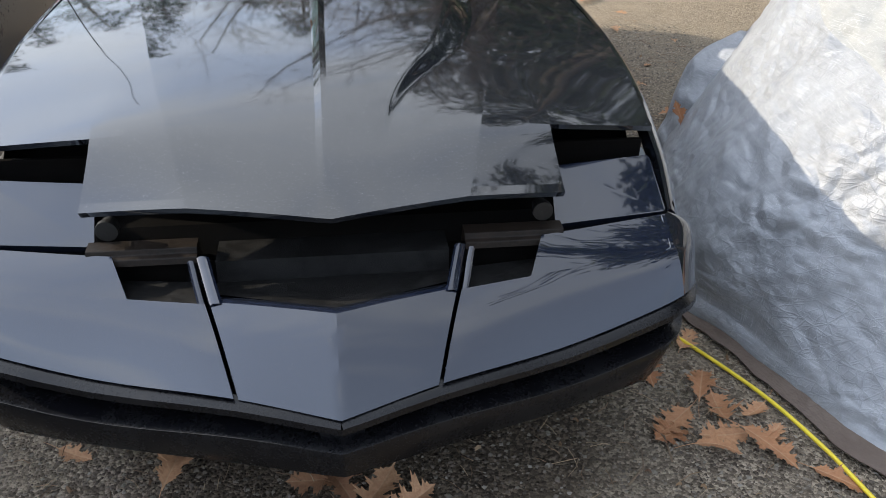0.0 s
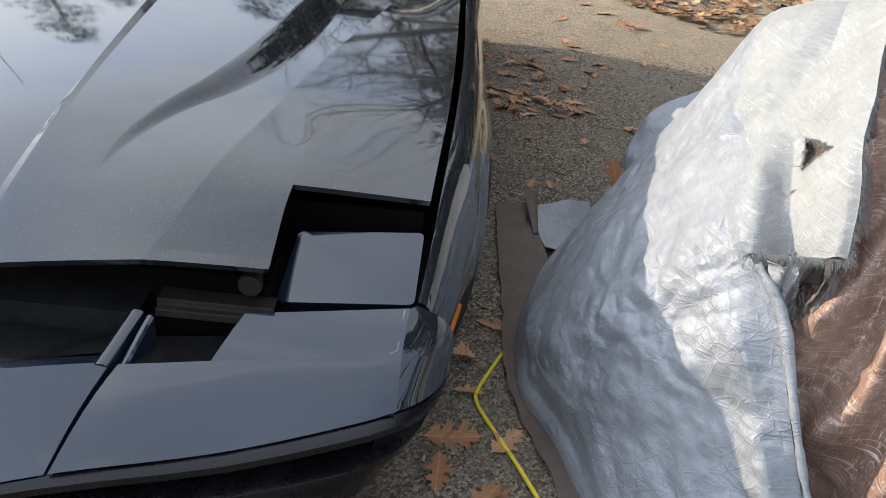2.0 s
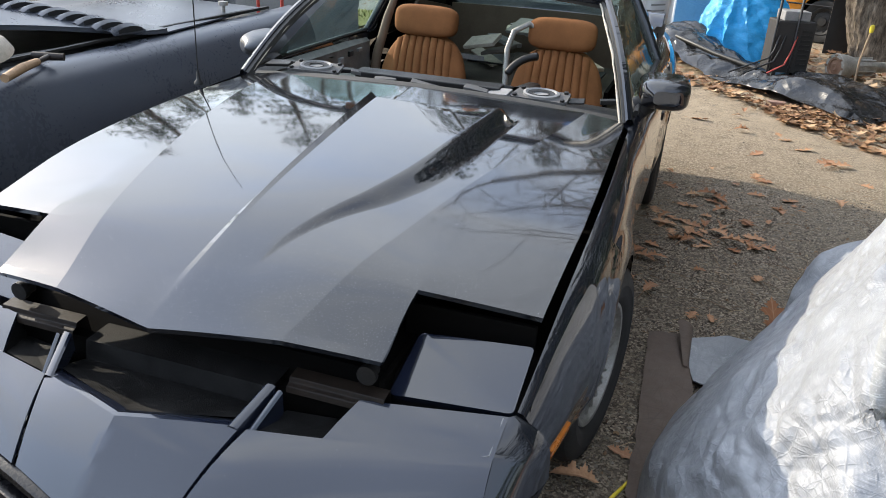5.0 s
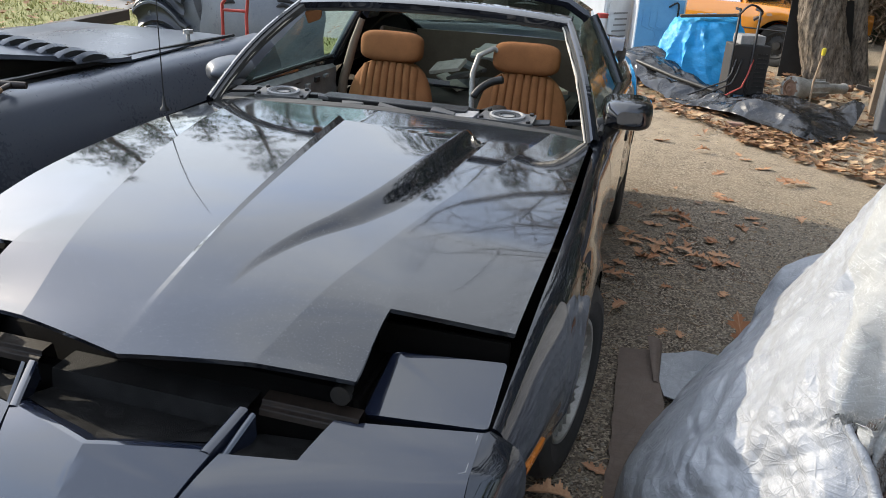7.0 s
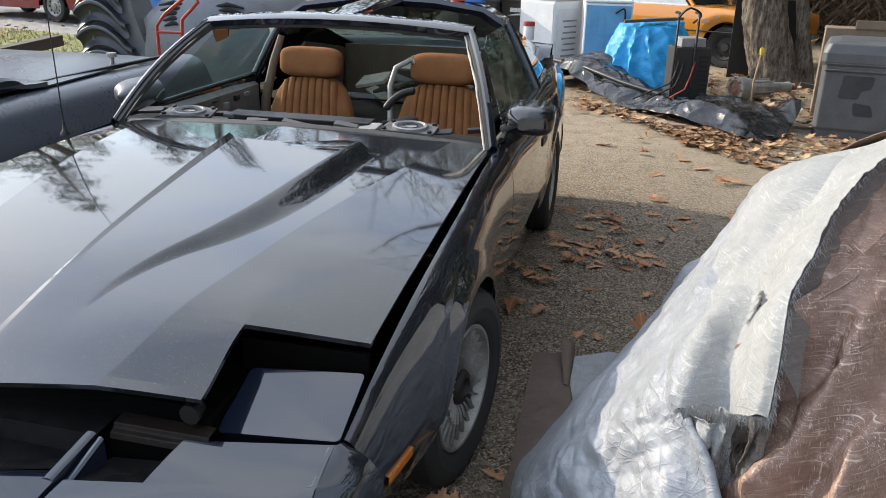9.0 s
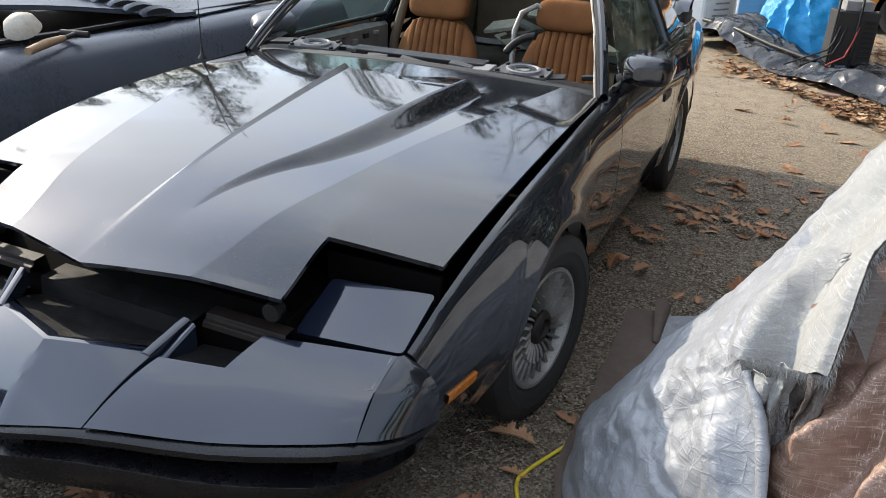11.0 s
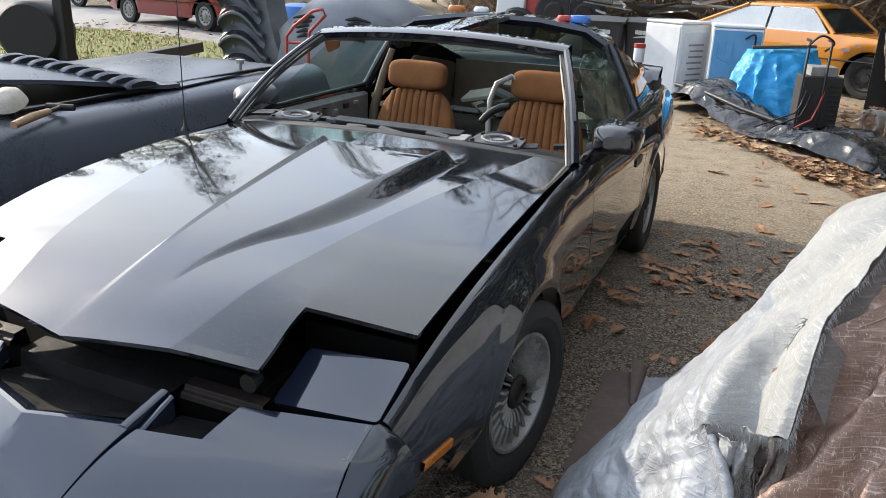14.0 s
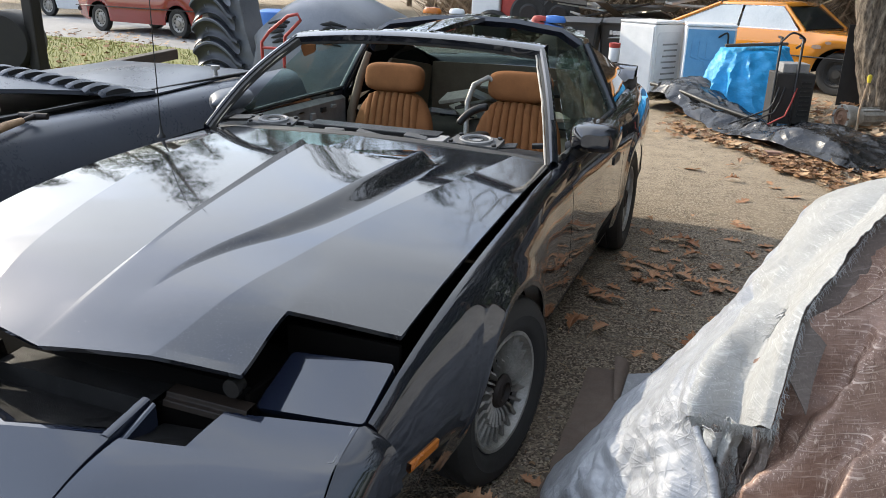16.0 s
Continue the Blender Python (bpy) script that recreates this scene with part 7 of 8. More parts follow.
def sheet_heap(name, label, lower, upper, heights, mat, nu, nv, crum, seed):
    """A plastic sheet lying in sharp crumpled folds between two lines, over low heaps."""
    bmx = bmesh.new()
    rows = []
    for i in range(nu + 1):
        u = i / nu
        a, b = spline(lower, u), spline(upper, u)
        row = []
        for k in range(nv + 1):
            v = k / nv
            p = a.lerp(b, v)
            q = Vector((p.x, p.y, seed))
            h = sum(hh * math.exp(-((p.x - hx) ** 2 + (p.y - hy) ** 2) / (rr * rr)) for hx, hy, rr, hh in heights)
            al, ac = 0.72 * p.x - 0.69 * p.y, 0.69 * p.x + 0.72 * p.y
            w = Vector((0.16 * al, 0.62 * ac, seed)) + 0.12 * Vector((noise.noise(q * 1.1), noise.noise(q * 1.1 + Vector((7, 0, 0))), 0))
            c = crum * (2.2 * (tri(w.x * 3.1 + w.y * 2.0) * max(0, noise.noise(q * 0.9) + 0.5) + 0.8 * tri(w.x * 2.4 - w.y * 4.4) * max(0, noise.noise(q * 1.1 + Vector((4, 0, 0))) + 0.5)) + 1.5 * tri(3.3 * v + 1.3 * noise.noise(Vector((u * 4, v, 3))) + 0.35 * u) * (0.5 + noise.noise(q * 1.5)) + 17 * crinkle(Vector((0.35 * al, 1.1 * ac, seed)) + 0.15 * Vector((noise.noise(q * 2), noise.noise(q * 2.3), 0))))
            e = max(0, min(1.0, v * 7, (1 - v) * 7, u * 9, (1 - u) * 9))
            p.z += h + c * (0.2 + 0.8 * e) + 0.008
            p += Vector((noise.noise(q * 3) * 0.12, noise.noise(q * 3 + Vector((9, 0, 0))) * 0.12, 0))
            row.append(p)
        rows.append(row)
    grid(bmx, rows)
    ob = whole(name, bmx, mat, label, "plastic sheet", 40)
    return thicken(ob, 0.003)


sheet_heap("plastic_sheet", "crumpled black plastic sheeting lying over junk beside leaves", [(0.10, 11.2, 0), (0.72, 10.2, 0), (1.18, 9.62, 0), (1.62, 9.1, 0), (2.05, 8.45, 0), (2.60, 7.98, 0)], [(0.50, 12.0, 0), (1.2, 11.1, 0), (1.75, 10.5, 0), (2.25, 10.2, 0), (2.75, 9.8, 0), (3.06, 8.85, 0)],
           [(0.66, 10.85, 0.50, 0.34), (1.05, 10.35, 0.5, 0.20), (2.2, 8.85, 0.4, 0.16), (2.45, 8.55, 0.3, 0.12), (3.12, 8.95, 0.32, 0.32)], M_POLY, 230, 90, 0.058, 2.0)
bm = bmesh.new()
tube(bm, [(0.30, 11.0, 0.34), (0.75, 10.4, 0.34), (1.2, 9.9, 0.26), (1.65, 9.5, 0.20)], 0.028, 10)
whole("plastic_pipe", bm, M_TRIMBLACK, "black plastic pipe lying on the plastic sheet", "pipe", 60)
bm = bmesh.new()
box(bm, (1.74, 8.42, 0.0), (1.92, 8.51, 0.075))
M_BRICK = surface("dusty_brick", (0.20, 0.10, 0.07), (0.30, 0.20, 0.15), (0.85, 0.95), 12, 90)
soften(whole("brick", bm, M_BRICK, "dusty brick weighing down the plastic sheet", "brick"), 0.008)

# welding machine with two poles and cables
weld = thing("welding_machine", (1.94, 9.7, 0), "dark boxy welding machine with cables standing on plastic", "machine")
M_DARKBOX = surface("dark_machine_paint", (0.010, 0.009, 0.008), (0.035, 0.030, 0.026), (0.5, 0.8), 9, 110)
wm = pose(1.93, 9.72, 0.12, 0, 0, 14)
bm = bmesh.new()
box(bm, (-0.20, -0.17, 0.06), (0.20, 0.17, 0.60), wm)
soften(part("case", bm, M_DARKBOX, weld), 0.012)
bm = bmesh.new()
box(bm, (-0.14, -0.14, 0.60), (0.13, 0.14, 0.70), wm)
soften(part("top_box", bm, M_GREYPLASTIC, weld, "grey box on top"), 0.01)
for k in range(8):
    bm = bmesh.new()
    box(bm, (0.06, -0.178, 0.14 + 0.05 * k), (0.17, -0.168, 0.165 + 0.05 * k), wm)
    part("vent_slat", bm, M_TRIMBLACK, weld)
for x in (-0.22, 0.0):
    bm = bmesh.new()
    tube(bm, [wm @ Vector((x, -0.19, 0.0)), wm @ Vector((x, -0.19, 0.92)), wm @ Vector((x + 0.03, -0.10, 0.96)), wm @ Vector((x + 0.05, 0.1, 0.96))], 0.014, 8)
    part("handle_pole", bm, M_TRIMBLACK, weld, "", 60)
for k, (dx, col) in enumerate(((0.02, M_RED), (-0.10, M_TRIMBLACK), (-0.16, M_TRIMBLACK))):
    bm = bmesh.new()
    tube(bm, [wm @ Vector(p) for p in ((dx, -0.18, 0.45), (dx - 0.05, -0.24, 0.30), (dx - 0.10, -0.26, 0.16 + 0.03 * k), (dx - 0.30 - 0.1 * k, -0.30, 0.05))], 0.010, 6)
    part("cable", bm, col, weld, "red clamp cable" if k == 0 else "black welding cable", 60)
bm = bmesh.new()
for pts in ([(-0.24, -0.19, 0.9), (-0.12, -0.2, 1.02), (0.02, -0.18, 0.95), (-0.05, -0.15, 0.86)],):
    tube(bm, [wm @ spline(pts, k / 14) for k in range(15)], 0.012, 6)
part("coiled_lead", bm, M_RUST, weld, "coiled brown lead", 60)
for sx in (-0.15, 0.15):
    bm = bmesh.new()
    lathe(bm, [(0.0, -0.02), (0.06, -0.02), (0.06, 0.02), (0.0, 0.02)], wm @ pose(sx, -0.14, 0.06, 0, 90, 0), 16)
    part("castor", bm, M_TYRE, weld, "", 40)

# blue tarp over a box
M_BLUETARP = poly_tarp("blue_tarp", (0.015, 0.20, 0.42), (0.022, 0.30, 0.60), (0.06, 0.40, 0.70), 120, (0.34, 0.55), 0.4, 1.6)
bm = bmesh.new()
rows = []
for i in range(121):
    u = i / 120
    a = 2 * math.pi * u
    row = []
    for k in range(49):
        v = k / 48
        h = min(1.0, v / 0.75)
        r = lerp(1.12, 0.62, h ** 1.2) * (1.0 if v < 0.75 else max(0.02, 1 - (v - 0.75) / 0.25))
        sq = (abs(math.cos(a)) ** 3 + abs(math.sin(a)) ** 3) ** (-1 / 3)
        pleat = 0.10 * (1 - h * 0.4) * (1 - abs(math.sin(5.5 * a + 1.4 * math.sin(3 * a) + 1.5 * h))) + 0.03 * tri(13 * u + 2.2 * v)
        p = Vector((1.50 + (0.50 * sq * r + pleat * min(1, r)) * math.cos(a), 11.0 + (0.42 * sq * r + pleat * min(1, r)) * math.sin(a), 0.0))
        top = 0.80 + 0.10 * noise.noise(Vector((p.x * 2.3, p.y * 2.3, 5)))
        p.z = top * (h ** 0.85) + (0.05 * (v - 0.75) / 0.25 if v > 0.75 else 0)
        row.append(p + Vector((math.cos(a) * 0.6, math.sin(a) * 0.6, 0.7)) * (2.2 * crinkle(p * 0.5) + 1.5 * crinkle(p * 1.1 + Vector((3, 1, 2)))))
    rows.append(row)
grid(bm, rows)
whole("blue_tarpaulin", bm, M_BLUETARP, "crumpled bright blue tarpaulin tied over a box", "tarpaulin", 40)
bm = bmesh.new()
box(bm, (-0.36, -0.05, 0), (0.36, 0.05, 0.035), pose(1.52, 10.8, 0.90, 0, -4, 10))
soften(whole("plank", bm, M_TIMBER, "dark plank laid on the blue tarpaulin", "plank"), 0.005)

# two old washing machines
M_ENAMEL = surface("white_enamel", (0.62, 0.63, 0.63), (0.76, 0.76, 0.75), (0.25, 0.45), 5, 90, bump_h=0.0005)
M_BLUEBACK = surface("blue_grey_panel", (0.10, 0.27, 0.46), (0.16, 0.36, 0.55), (0.35, 0.55), 6, 90)


def washer(x, y, yaw, back, tint):
    w = thing("washing_machine", (x, y, 0), tint, "washing machine", "old washing machines")
    m = pose(x, y, 0.0, 0, 0, yaw)
    b0 = bmesh.new()
    box(b0, (-0.34, -0.34, 0.03), (0.34, 0.34, 1.03), m)
    soften(part("cabinet", b0, M_ENAMEL, w, "white enamel cabinet"), 0.02, 3)
    b0 = bmesh.new()
    box(b0, (-0.345, -0.345, 1.035), (0.345, 0.345, 1.075), m)
    soften(part("top_lid", b0, M_ENAMEL, w, "pale enamel top"), 0.018, 3)
    b0 = bmesh.new()
    box(b0, (-0.315, -0.352, 0.06), (0.315, -0.341, 1.0), m)
    soften(part("service_panel", b0, M_BLUEBACK if back else M_ENAMEL, w, "blue-grey service panel" if back else ""), 0.004)
    for k in range(3 if back else 0):
        b0 = bmesh.new()
        tube(b0, [m @ Vector(q) for q in ((-0.25 + 0.1 * k, -0.353, 0.85), (-0.25 + 0.1 * k, -0.353, 0.62), (-0.05 + 0.1 * k, -0.353, 0.55), (-0.05 + 0.1 * k, -0.353, 0.2))], 0.006, 5)
        part("panel_rib", b0, M_BLUEBACK if back else M_GREYPLASTIC, w, "", 60)
    if back:
        b0 = bmesh.new()
        tube(b0, [m @ spline([(0.10, -0.37, 0.90), (0.22, -0.40, 0.95), (0.20, -0.40, 0.60), (0.02, -0.42, 0.30), (-0.05, -0.40, 0.08)], k / 20) for k in range(21)], 0.013, 8)
        part("drain_hose", b0, M_TRIMBLACK, w, "black drain hose", 60)
    else:
        b0 = bmesh.new()
        rounded_plate(b0, [m @ Vector(q) for q in ((0.346, -0.28, 0.12), (0.346, 0.26, 0.12), (0.346, 0.26, 0.92), (0.346, -0.28, 0.92))], 0.008, 0.06)
        door = part("side_panel", b0, M_MARK, w, "greyed recessed panel")
        for k in range(7):
            b0 = bmesh.new()
            box(b0, (0.352, -0.16 + 0.02 * (k % 3), 0.22 + 0.085 * k), (0.358, 0.18, 0.245 + 0.085 * k), m)
            part("print_bar", b0, M_GREYPLASTIC, door, "faint printed bar")


M_MARK = surface("pale_print", (0.55, 0.55, 0.55), (0.68, 0.68, 0.68), (0.5, 0.7), 8, 100)
washer(0.86, 12.5, 8, True, "old white washing machine with a blue-grey back panel and hose")
washer(0.02, 12.75, -32, False, "old white washing machine standing turned beside another")

# wheeled refuse bins with a plain pale mark
M_BIN = surface("charcoal_bin_plastic", (0.022, 0.023, 0.025), (0.045, 0.046, 0.048), (0.4, 0.6), 6, 120)


def wheel_bin(x, y, yaw):
    w = thing("refuse_bin", (x, y, 0), "charcoal plastic wheeled refuse bin with a pale printed mark", "bin", "refuse bins")
    m = pose(x, y, 0.0, 0, 0, yaw)
    b0 = bmesh.new()
    rows = []
    for z, s in ((0.03, 0.78), (0.10, 0.82), (0.9, 1.0), (0.96, 1.04), (0.98, 1.08), (1.0, 1.08)):
        rows.append([m @ Vector((s * 0.32 * cx, s * 0.36 * cy, z)) for cx, cy in ((-0.9, -1), (0.9, -1), (1, -0.9), (1, 0.9), (0.9, 1), (-0.9, 1), (-1, 0.9), (-1, -0.9))])
    vs = grid(b0, rows, closed=True)
    b0.faces.new(vs[0])
    part("bin_body", b0, M_BIN, w, "", 30)
    b0 = bmesh.new()
    rows = []
    for k in range(9):
        t = k / 8
        rows.append([m @ Vector((0.36 * c, lerp(-0.42, 0.40, t), 1.005 + 0.07 * math.sin(math.pi * t) * (1 - 0.3 * c * c))) for c in (-1, -0.6, 0, 0.6, 1)])
    grid(b0, rows)
    thicken(part("lid", b0, M_BIN, w, "", 40), 0.012)
    for k, (hx, hz, hw) in enumerate(((-0.13, 0.86, 0.020), (-0.07, 0.855, 0.03), (-0.01, 0.855, 0.022), (0.05, 0.855, 0.028), (0.115, 0.85, 0.03))):
        b0 = bmesh.new()
        rounded_plate(b0, [m @ Vector(q) for q in ((hx - hw, -0.372, hz - 0.03), (hx + hw, -0.372, hz - 0.03), (hx + hw, -0.382, hz + 0.03), (hx - hw, -0.382, hz + 0.03))], 0.02, 0.01)
        part("print_bar", b0, M_MARK, w, "pale printed bar")
    b0 = bmesh.new()
    tube(b0, [m @ spline([(-0.18, -0.362, 0.77), (0, -0.366, 0.79), (0.18, -0.362, 0.77)], k / 10) for k in range(11)], [0.003 + 0.012 * math.sin(math.pi * k / 10) for k in range(11)], 6)
    part("print_swoosh", b0, M_MARK, w, "pale printed curve", 60)
    for sx in (-0.3, 0.3):
        b0 = bmesh.new()
        lathe(b0, [(0.0, -0.025), (0.10, -0.025), (0.10, 0.025), (0.0, 0.025)], m @ pose(sx, 0.33, 0.10, 0, 90, 0), 18)
        part("wheel", b0, M_TYRE, w, "", 40)


wheel_bin(-1.14, 12.95, 4)
wheel_bin(-0.46, 13.2, -3)

# large grey moulded plastic tub standing by the tree
M_TUB = surface("grey_moulded_plastic", (0.060, 0.062, 0.064), (0.115, 0.118, 0.12), (0.45, 0.65), 4, 90)
tub = thing("storage_tub", (3.7, 9.2, 0), "big grey moulded plastic storage tub with recessed hand hold", "tub")
tub_m = pose(3.79, 8.98, -0.02, 0, 0, -9)
bm = bmesh.new()
rows = []
for z, s in ((0.02, 0.93), (0.10, 0.95), (0.12, 0.99), (0.72, 1.0), (0.76, 1.03), (0.84, 1.03), (0.93, 0.97), (0.95, 0.80)):
    rows.append([tub_m @ Vector((s * 0.62 * c, s * 0.45 * d, z)) for c, d in ((-0.94, -1), (-0.3, -1), (0.3, -1), (0.94, -1), (1, -0.9), (0.92, 0.86), (0.80, 1), (-0.80, 1), (-0.92, 0.86), (-1, -0.9))])
vs = grid(bm, rows, closed=True)
bm.faces.new(vs[-1])
soften(part("shell", bm, M_TUB, tub), 0.012)
# dark plates on the flat front stand in for shade in its recesses
for pts in ([(-0.44, 0.42), (-0.26, 0.42), (-0.25, 0.50), (-0.16, 0.52), (-0.15, 0.64), (-0.42, 0.64)], [(-0.28, 0.26), (-0.10, 0.26), (-0.14, 0.37), (-0.30, 0.39)], [(0.15, 0.42), (0.42, 0.42), (0.42, 0.64), (0.17, 0.64)]):
    bm = bmesh.new()
    rounded_plate(bm, [tub_m @ Vector((x, -0.453, z)) for x, z in pts], 0.006, 0.03)
    part("hand_recess", bm, M_BIN, tub, "dark plate standing in for a shaded moulded recess")
for z in (0.68, 0.74):
    bm = bmesh.new()
    tube(bm, [tub_m @ Vector((-0.59, -0.452, z)), tub_m @ Vector((0.59, -0.452, z))], 0.014, 6)
    part("rim_rib", bm, M_TUB, tub, "", 60)
bm = bmesh.new()
box(bm, (-0.30, -0.20, 0), (0.30, 0.20, 0.97), pose(3.66, 9.98, 0.0, 0, 0, -10))
box(bm, (-0.02, -0.22, 0.97), (0.34, -0.20, 1.06), pose(3.66, 9.98, 0.0, 0, 0, -10))
# darker card: the shade behind the tub is put into its brown
M_CARD = surface("plain_cardboard", (0.15, 0.105, 0.068), (0.24, 0.18, 0.12), (0.85, 0.95), 5, 70)
soften(whole("cardboard_box", bm, M_CARD, "tall weathered cardboard box beside the grey tub", "box"), 0.006)

# old gearbox on the leaves
M_BARK, bk_nt, bk_b = node_mat("ridged_bark")
bk_n = noise_fac(bk_nt, 24.0, 6, 0.7, (1, 1, 0.3))
bk_nt.links.new(ramp(bk_nt, bk_n, [(0.36, (0.040, 0.030, 0.021)), (0.52, (0.155, 0.120, 0.085)), (0.72, (0.30, 0.245, 0.185))]), bk_b.inputs["Base Color"])
bk_b.inputs["Roughness"].default_value = 0.95
bump(bk_nt, bk_b, bk_n, 1.0, 0.03)
M_GEARCASE = surface("oily_cast_aluminium", (0.16, 0.15, 0.125), (0.44, 0.42, 0.37), (0.45, 0.7), 9, 80, metal=0.2)
M_RUSTBROWN = surface("brown_rust", (0.11, 0.055, 0.032), (0.26, 0.15, 0.09), (0.8, 0.95), 14, 120)
M_YELLOWTIP = surface("yellow_plastic", (0.55, 0.42, 0.02), (0.65, 0.52, 0.04), (0.35, 0.5), 8, 80)
M_SAWN = surface("sawn_wood", (0.30, 0.19, 0.11), (0.46, 0.33, 0.22), (0.8, 0.95), 16, 90)
gear = thing("gearbox", (2.58, 10.6, 0.0), "old aluminium gearbox with a rusty flange lying on leaves", "gearbox")
gm = pose(2.60, 10.60, 0.150, 0, 90, 33)
bm = bmesh.new()
lathe(bm, [(0.115, -0.035), (0.152, -0.035), (0.156, -0.02), (0.156, 0.0), (0.148, 0.012), (0.145, 0.10), (0.120, 0.19), (0.098, 0.20)], gm, 28)
part("bell_housing", bm, M_GEARCASE, gear, "pale grey cast bell housing", 35)
bm = bmesh.new()
lathe(bm, [(0.0, -0.028), (0.035, -0.040), (0.05, -0.028), (0.085, -0.020), (0.09, -0.034), (0.116, -0.034)], gm, 28)
part("flange", bm, M_RUSTBROWN, gear, "rusty brown flange disc", 35)
for k in range(8):
    a = 2 * math.pi * k / 8
    bm = bmesh.new()
    lathe(bm, [(0.0, -0.05), (0.013, -0.05), (0.013, -0.03)], gm @ pose(0.134 * math.cos(a), 0.134 * math.sin(a), 0), 6)
    part("bolt", bm, M_RUSTBROWN, gear, "", 40)
bm = bmesh.new()
lathe(bm, [(0.098, 0.195), (0.104, 0.21), (0.100, 0.45), (0.086, 0.50), (0.066, 0.53), (0.058, 0.74), (0.066, 0.76), (0.066, 0.80), (0.0, 0.80)], gm, 24)
part("case", bm, M_GEARCASE, gear, "pale grey tapered casting", 35)
for k in range(10):
    a = 2 * math.pi * k / 10
    bm = bmesh.new()
    box(bm, (0.092, -0.006, 0.20), (0.116, 0.006, 0.48), gm @ Matrix.Rotation(a, 4, "Z"))
    part("rib", bm, M_GEARCASE, gear)
bm = bmesh.new()
lathe(bm, [(0.0, 0.79), (0.03, 0.80), (0.03, 0.86), (0.045, 0.87), (0.045, 0.90), (0.0, 0.90)], gm, 14)
part("output_shaft", bm, M_RUSTBROWN, gear, "rusty output shaft", 35)
bm = bmesh.new()
box(bm, (-0.30, -0.04, 0.0), (0.30, 0.04, 0.05), pose(3.72, 11.15, 0.10, 0, 10, -6))
soften(whole("timber_offcut", bm, M_TIMBER, "reddish brown timber offcut lying on the leaves", "timber"), 0.004)
bm = bmesh.new()
tube(bm, [(2.62, 9.35, 0.02), (2.60, 9.30, 0.42), (2.63, 9.28, 0.72)], 0.011, 7)
stake = thing("marker_stake", (2.62, 9.35, 0.0), "thin pale stake with a yellow tip standing in junk", "stake")
part("stick", bm, M_SAWN, stake, "", 50)
bm = bmesh.new()
lathe(bm, [(0.0, -0.045), (0.018, -0.04), (0.024, 0.0), (0.02, 0.03), (0.0, 0.04)], pose(2.632, 9.28, 0.745), 12)
part("tip", bm, M_YELLOWTIP, stake, "yellow plastic tip", 50)

# ---- trees ----
def limb(bmx, p, d, r, l, depth, rg, out=None, sides=6):
    """A crooked tapering limb with side limbs."""
    pts, rs = [p.copy()], [r]
    n = 4 if depth else 3
    q, v = p.copy(), d.normalized()
    for k in range(n):
        v = (v + Vector((rg.uniform(-0.22, 0.22), rg.uniform(-0.22, 0.22), rg.uniform(-0.08, 0.16)))).normalized()
        q = q + v * l / n
        pts.append(q.copy())
        rs.append(r * lerp(1, 0.45, (k + 1) / n))
    tube(bmx, pts, rs, sides if r > 0.05 else 4 if r > 0.02 else 3, False)
    if depth:
        m = rg.randint(3, 5)
        for k in range(m):
            i = rg.randint(1, n)
            a = rg.uniform(0, 6.28)
            side = v.orthogonal().normalized()
            side = Matrix.Rotation(a, 3, v) @ side
            limb(bmx, pts[i], v * 0.65 + side * 0.8 + Vector((0, 0, 0.25)), rs[i] * 0.62, l * rg.uniform(0.5, 0.72), depth - 1, rg, out, sides)


def bare_tree(x, y, h, r, seed, lean=(0, 0), label="bare leafless oak tree with grey ridged bark", bow=0.0, flare=0.55):
    rg = random.Random(seed)
    t = thing("bare_tree", (x, y, ground_z(x, y)), label, "tree", "trees round the yard")
    z0 = ground_z(x, y) - 0.05
    pts, rs = [], []
    for k in range(9):
        f = k / 8
        pts.append(Vector((x + lean[0] * f * h * 0.5 + bow * (1 - math.exp(-f * h * 0.7)) + 0.10 * math.sin(2.3 * f + seed) * f, y + lean[1] * f * h * 0.5, z0 + f * h * 0.55)))
        rs.append(r * (1.0 - 0.5 * f + flare * math.exp(-f * h * 1.9)))
    b0 = bmesh.new()
    if r > 0.23 and seed < 10:
        fs = [(j / 120) ** 1.4 for j in range(121)]
        pts2 = [Vector((x + lean[0] * f * h * 0.5 + bow * (1 - math.exp(-f * h * 0.7)) + 0.10 * math.sin(2.3 * f + seed) * f, y + lean[1] * f * h * 0.5, z0 + f * h * 0.55)) for f in fs]
        tube(b0, pts2, [r * (1.0 - 0.5 * f + flare * math.exp(-f * h * 1.9)) for f in fs], 56)
        for v in b0.verts:
            mid = min(pts2, key=lambda p: abs(p.z - v.co.z))
            out = (v.co - Vector((mid.x, mid.y, v.co.z))).normalized()
            q = Vector((v.co.x * 9, v.co.y * 9, v.co.z * 1.5))
            v.co += out * (0.10 * r * noise.noise(v.co * 2.2) + 0.13 * r * (1 - abs(noise.noise(q)) * 3.0))
    else:
        tube(b0, pts, rs, 16)
        for v in b0.verts:
            v.co += Vector((1, 1, 0)) * r * 0.10 * noise.noise(v.co * 3.0)
    part("trunk", b0, M_BARK, t, "grey ridged bark trunk", 60)
    b0 = bmesh.new()
    for k in range(9):
        i = rg.randint(3, 8)
        a = rg.uniform(0, 6.28)
        limb(b0, pts[i], Vector((math.cos(a), math.sin(a), rg.uniform(0.4, 1.1))), rs[i] * 0.5, h * rg.uniform(0.26, 0.42), 3, rg)
    part("crown", b0, M_BARK, t, "bare spreading branches", 60)
    return t


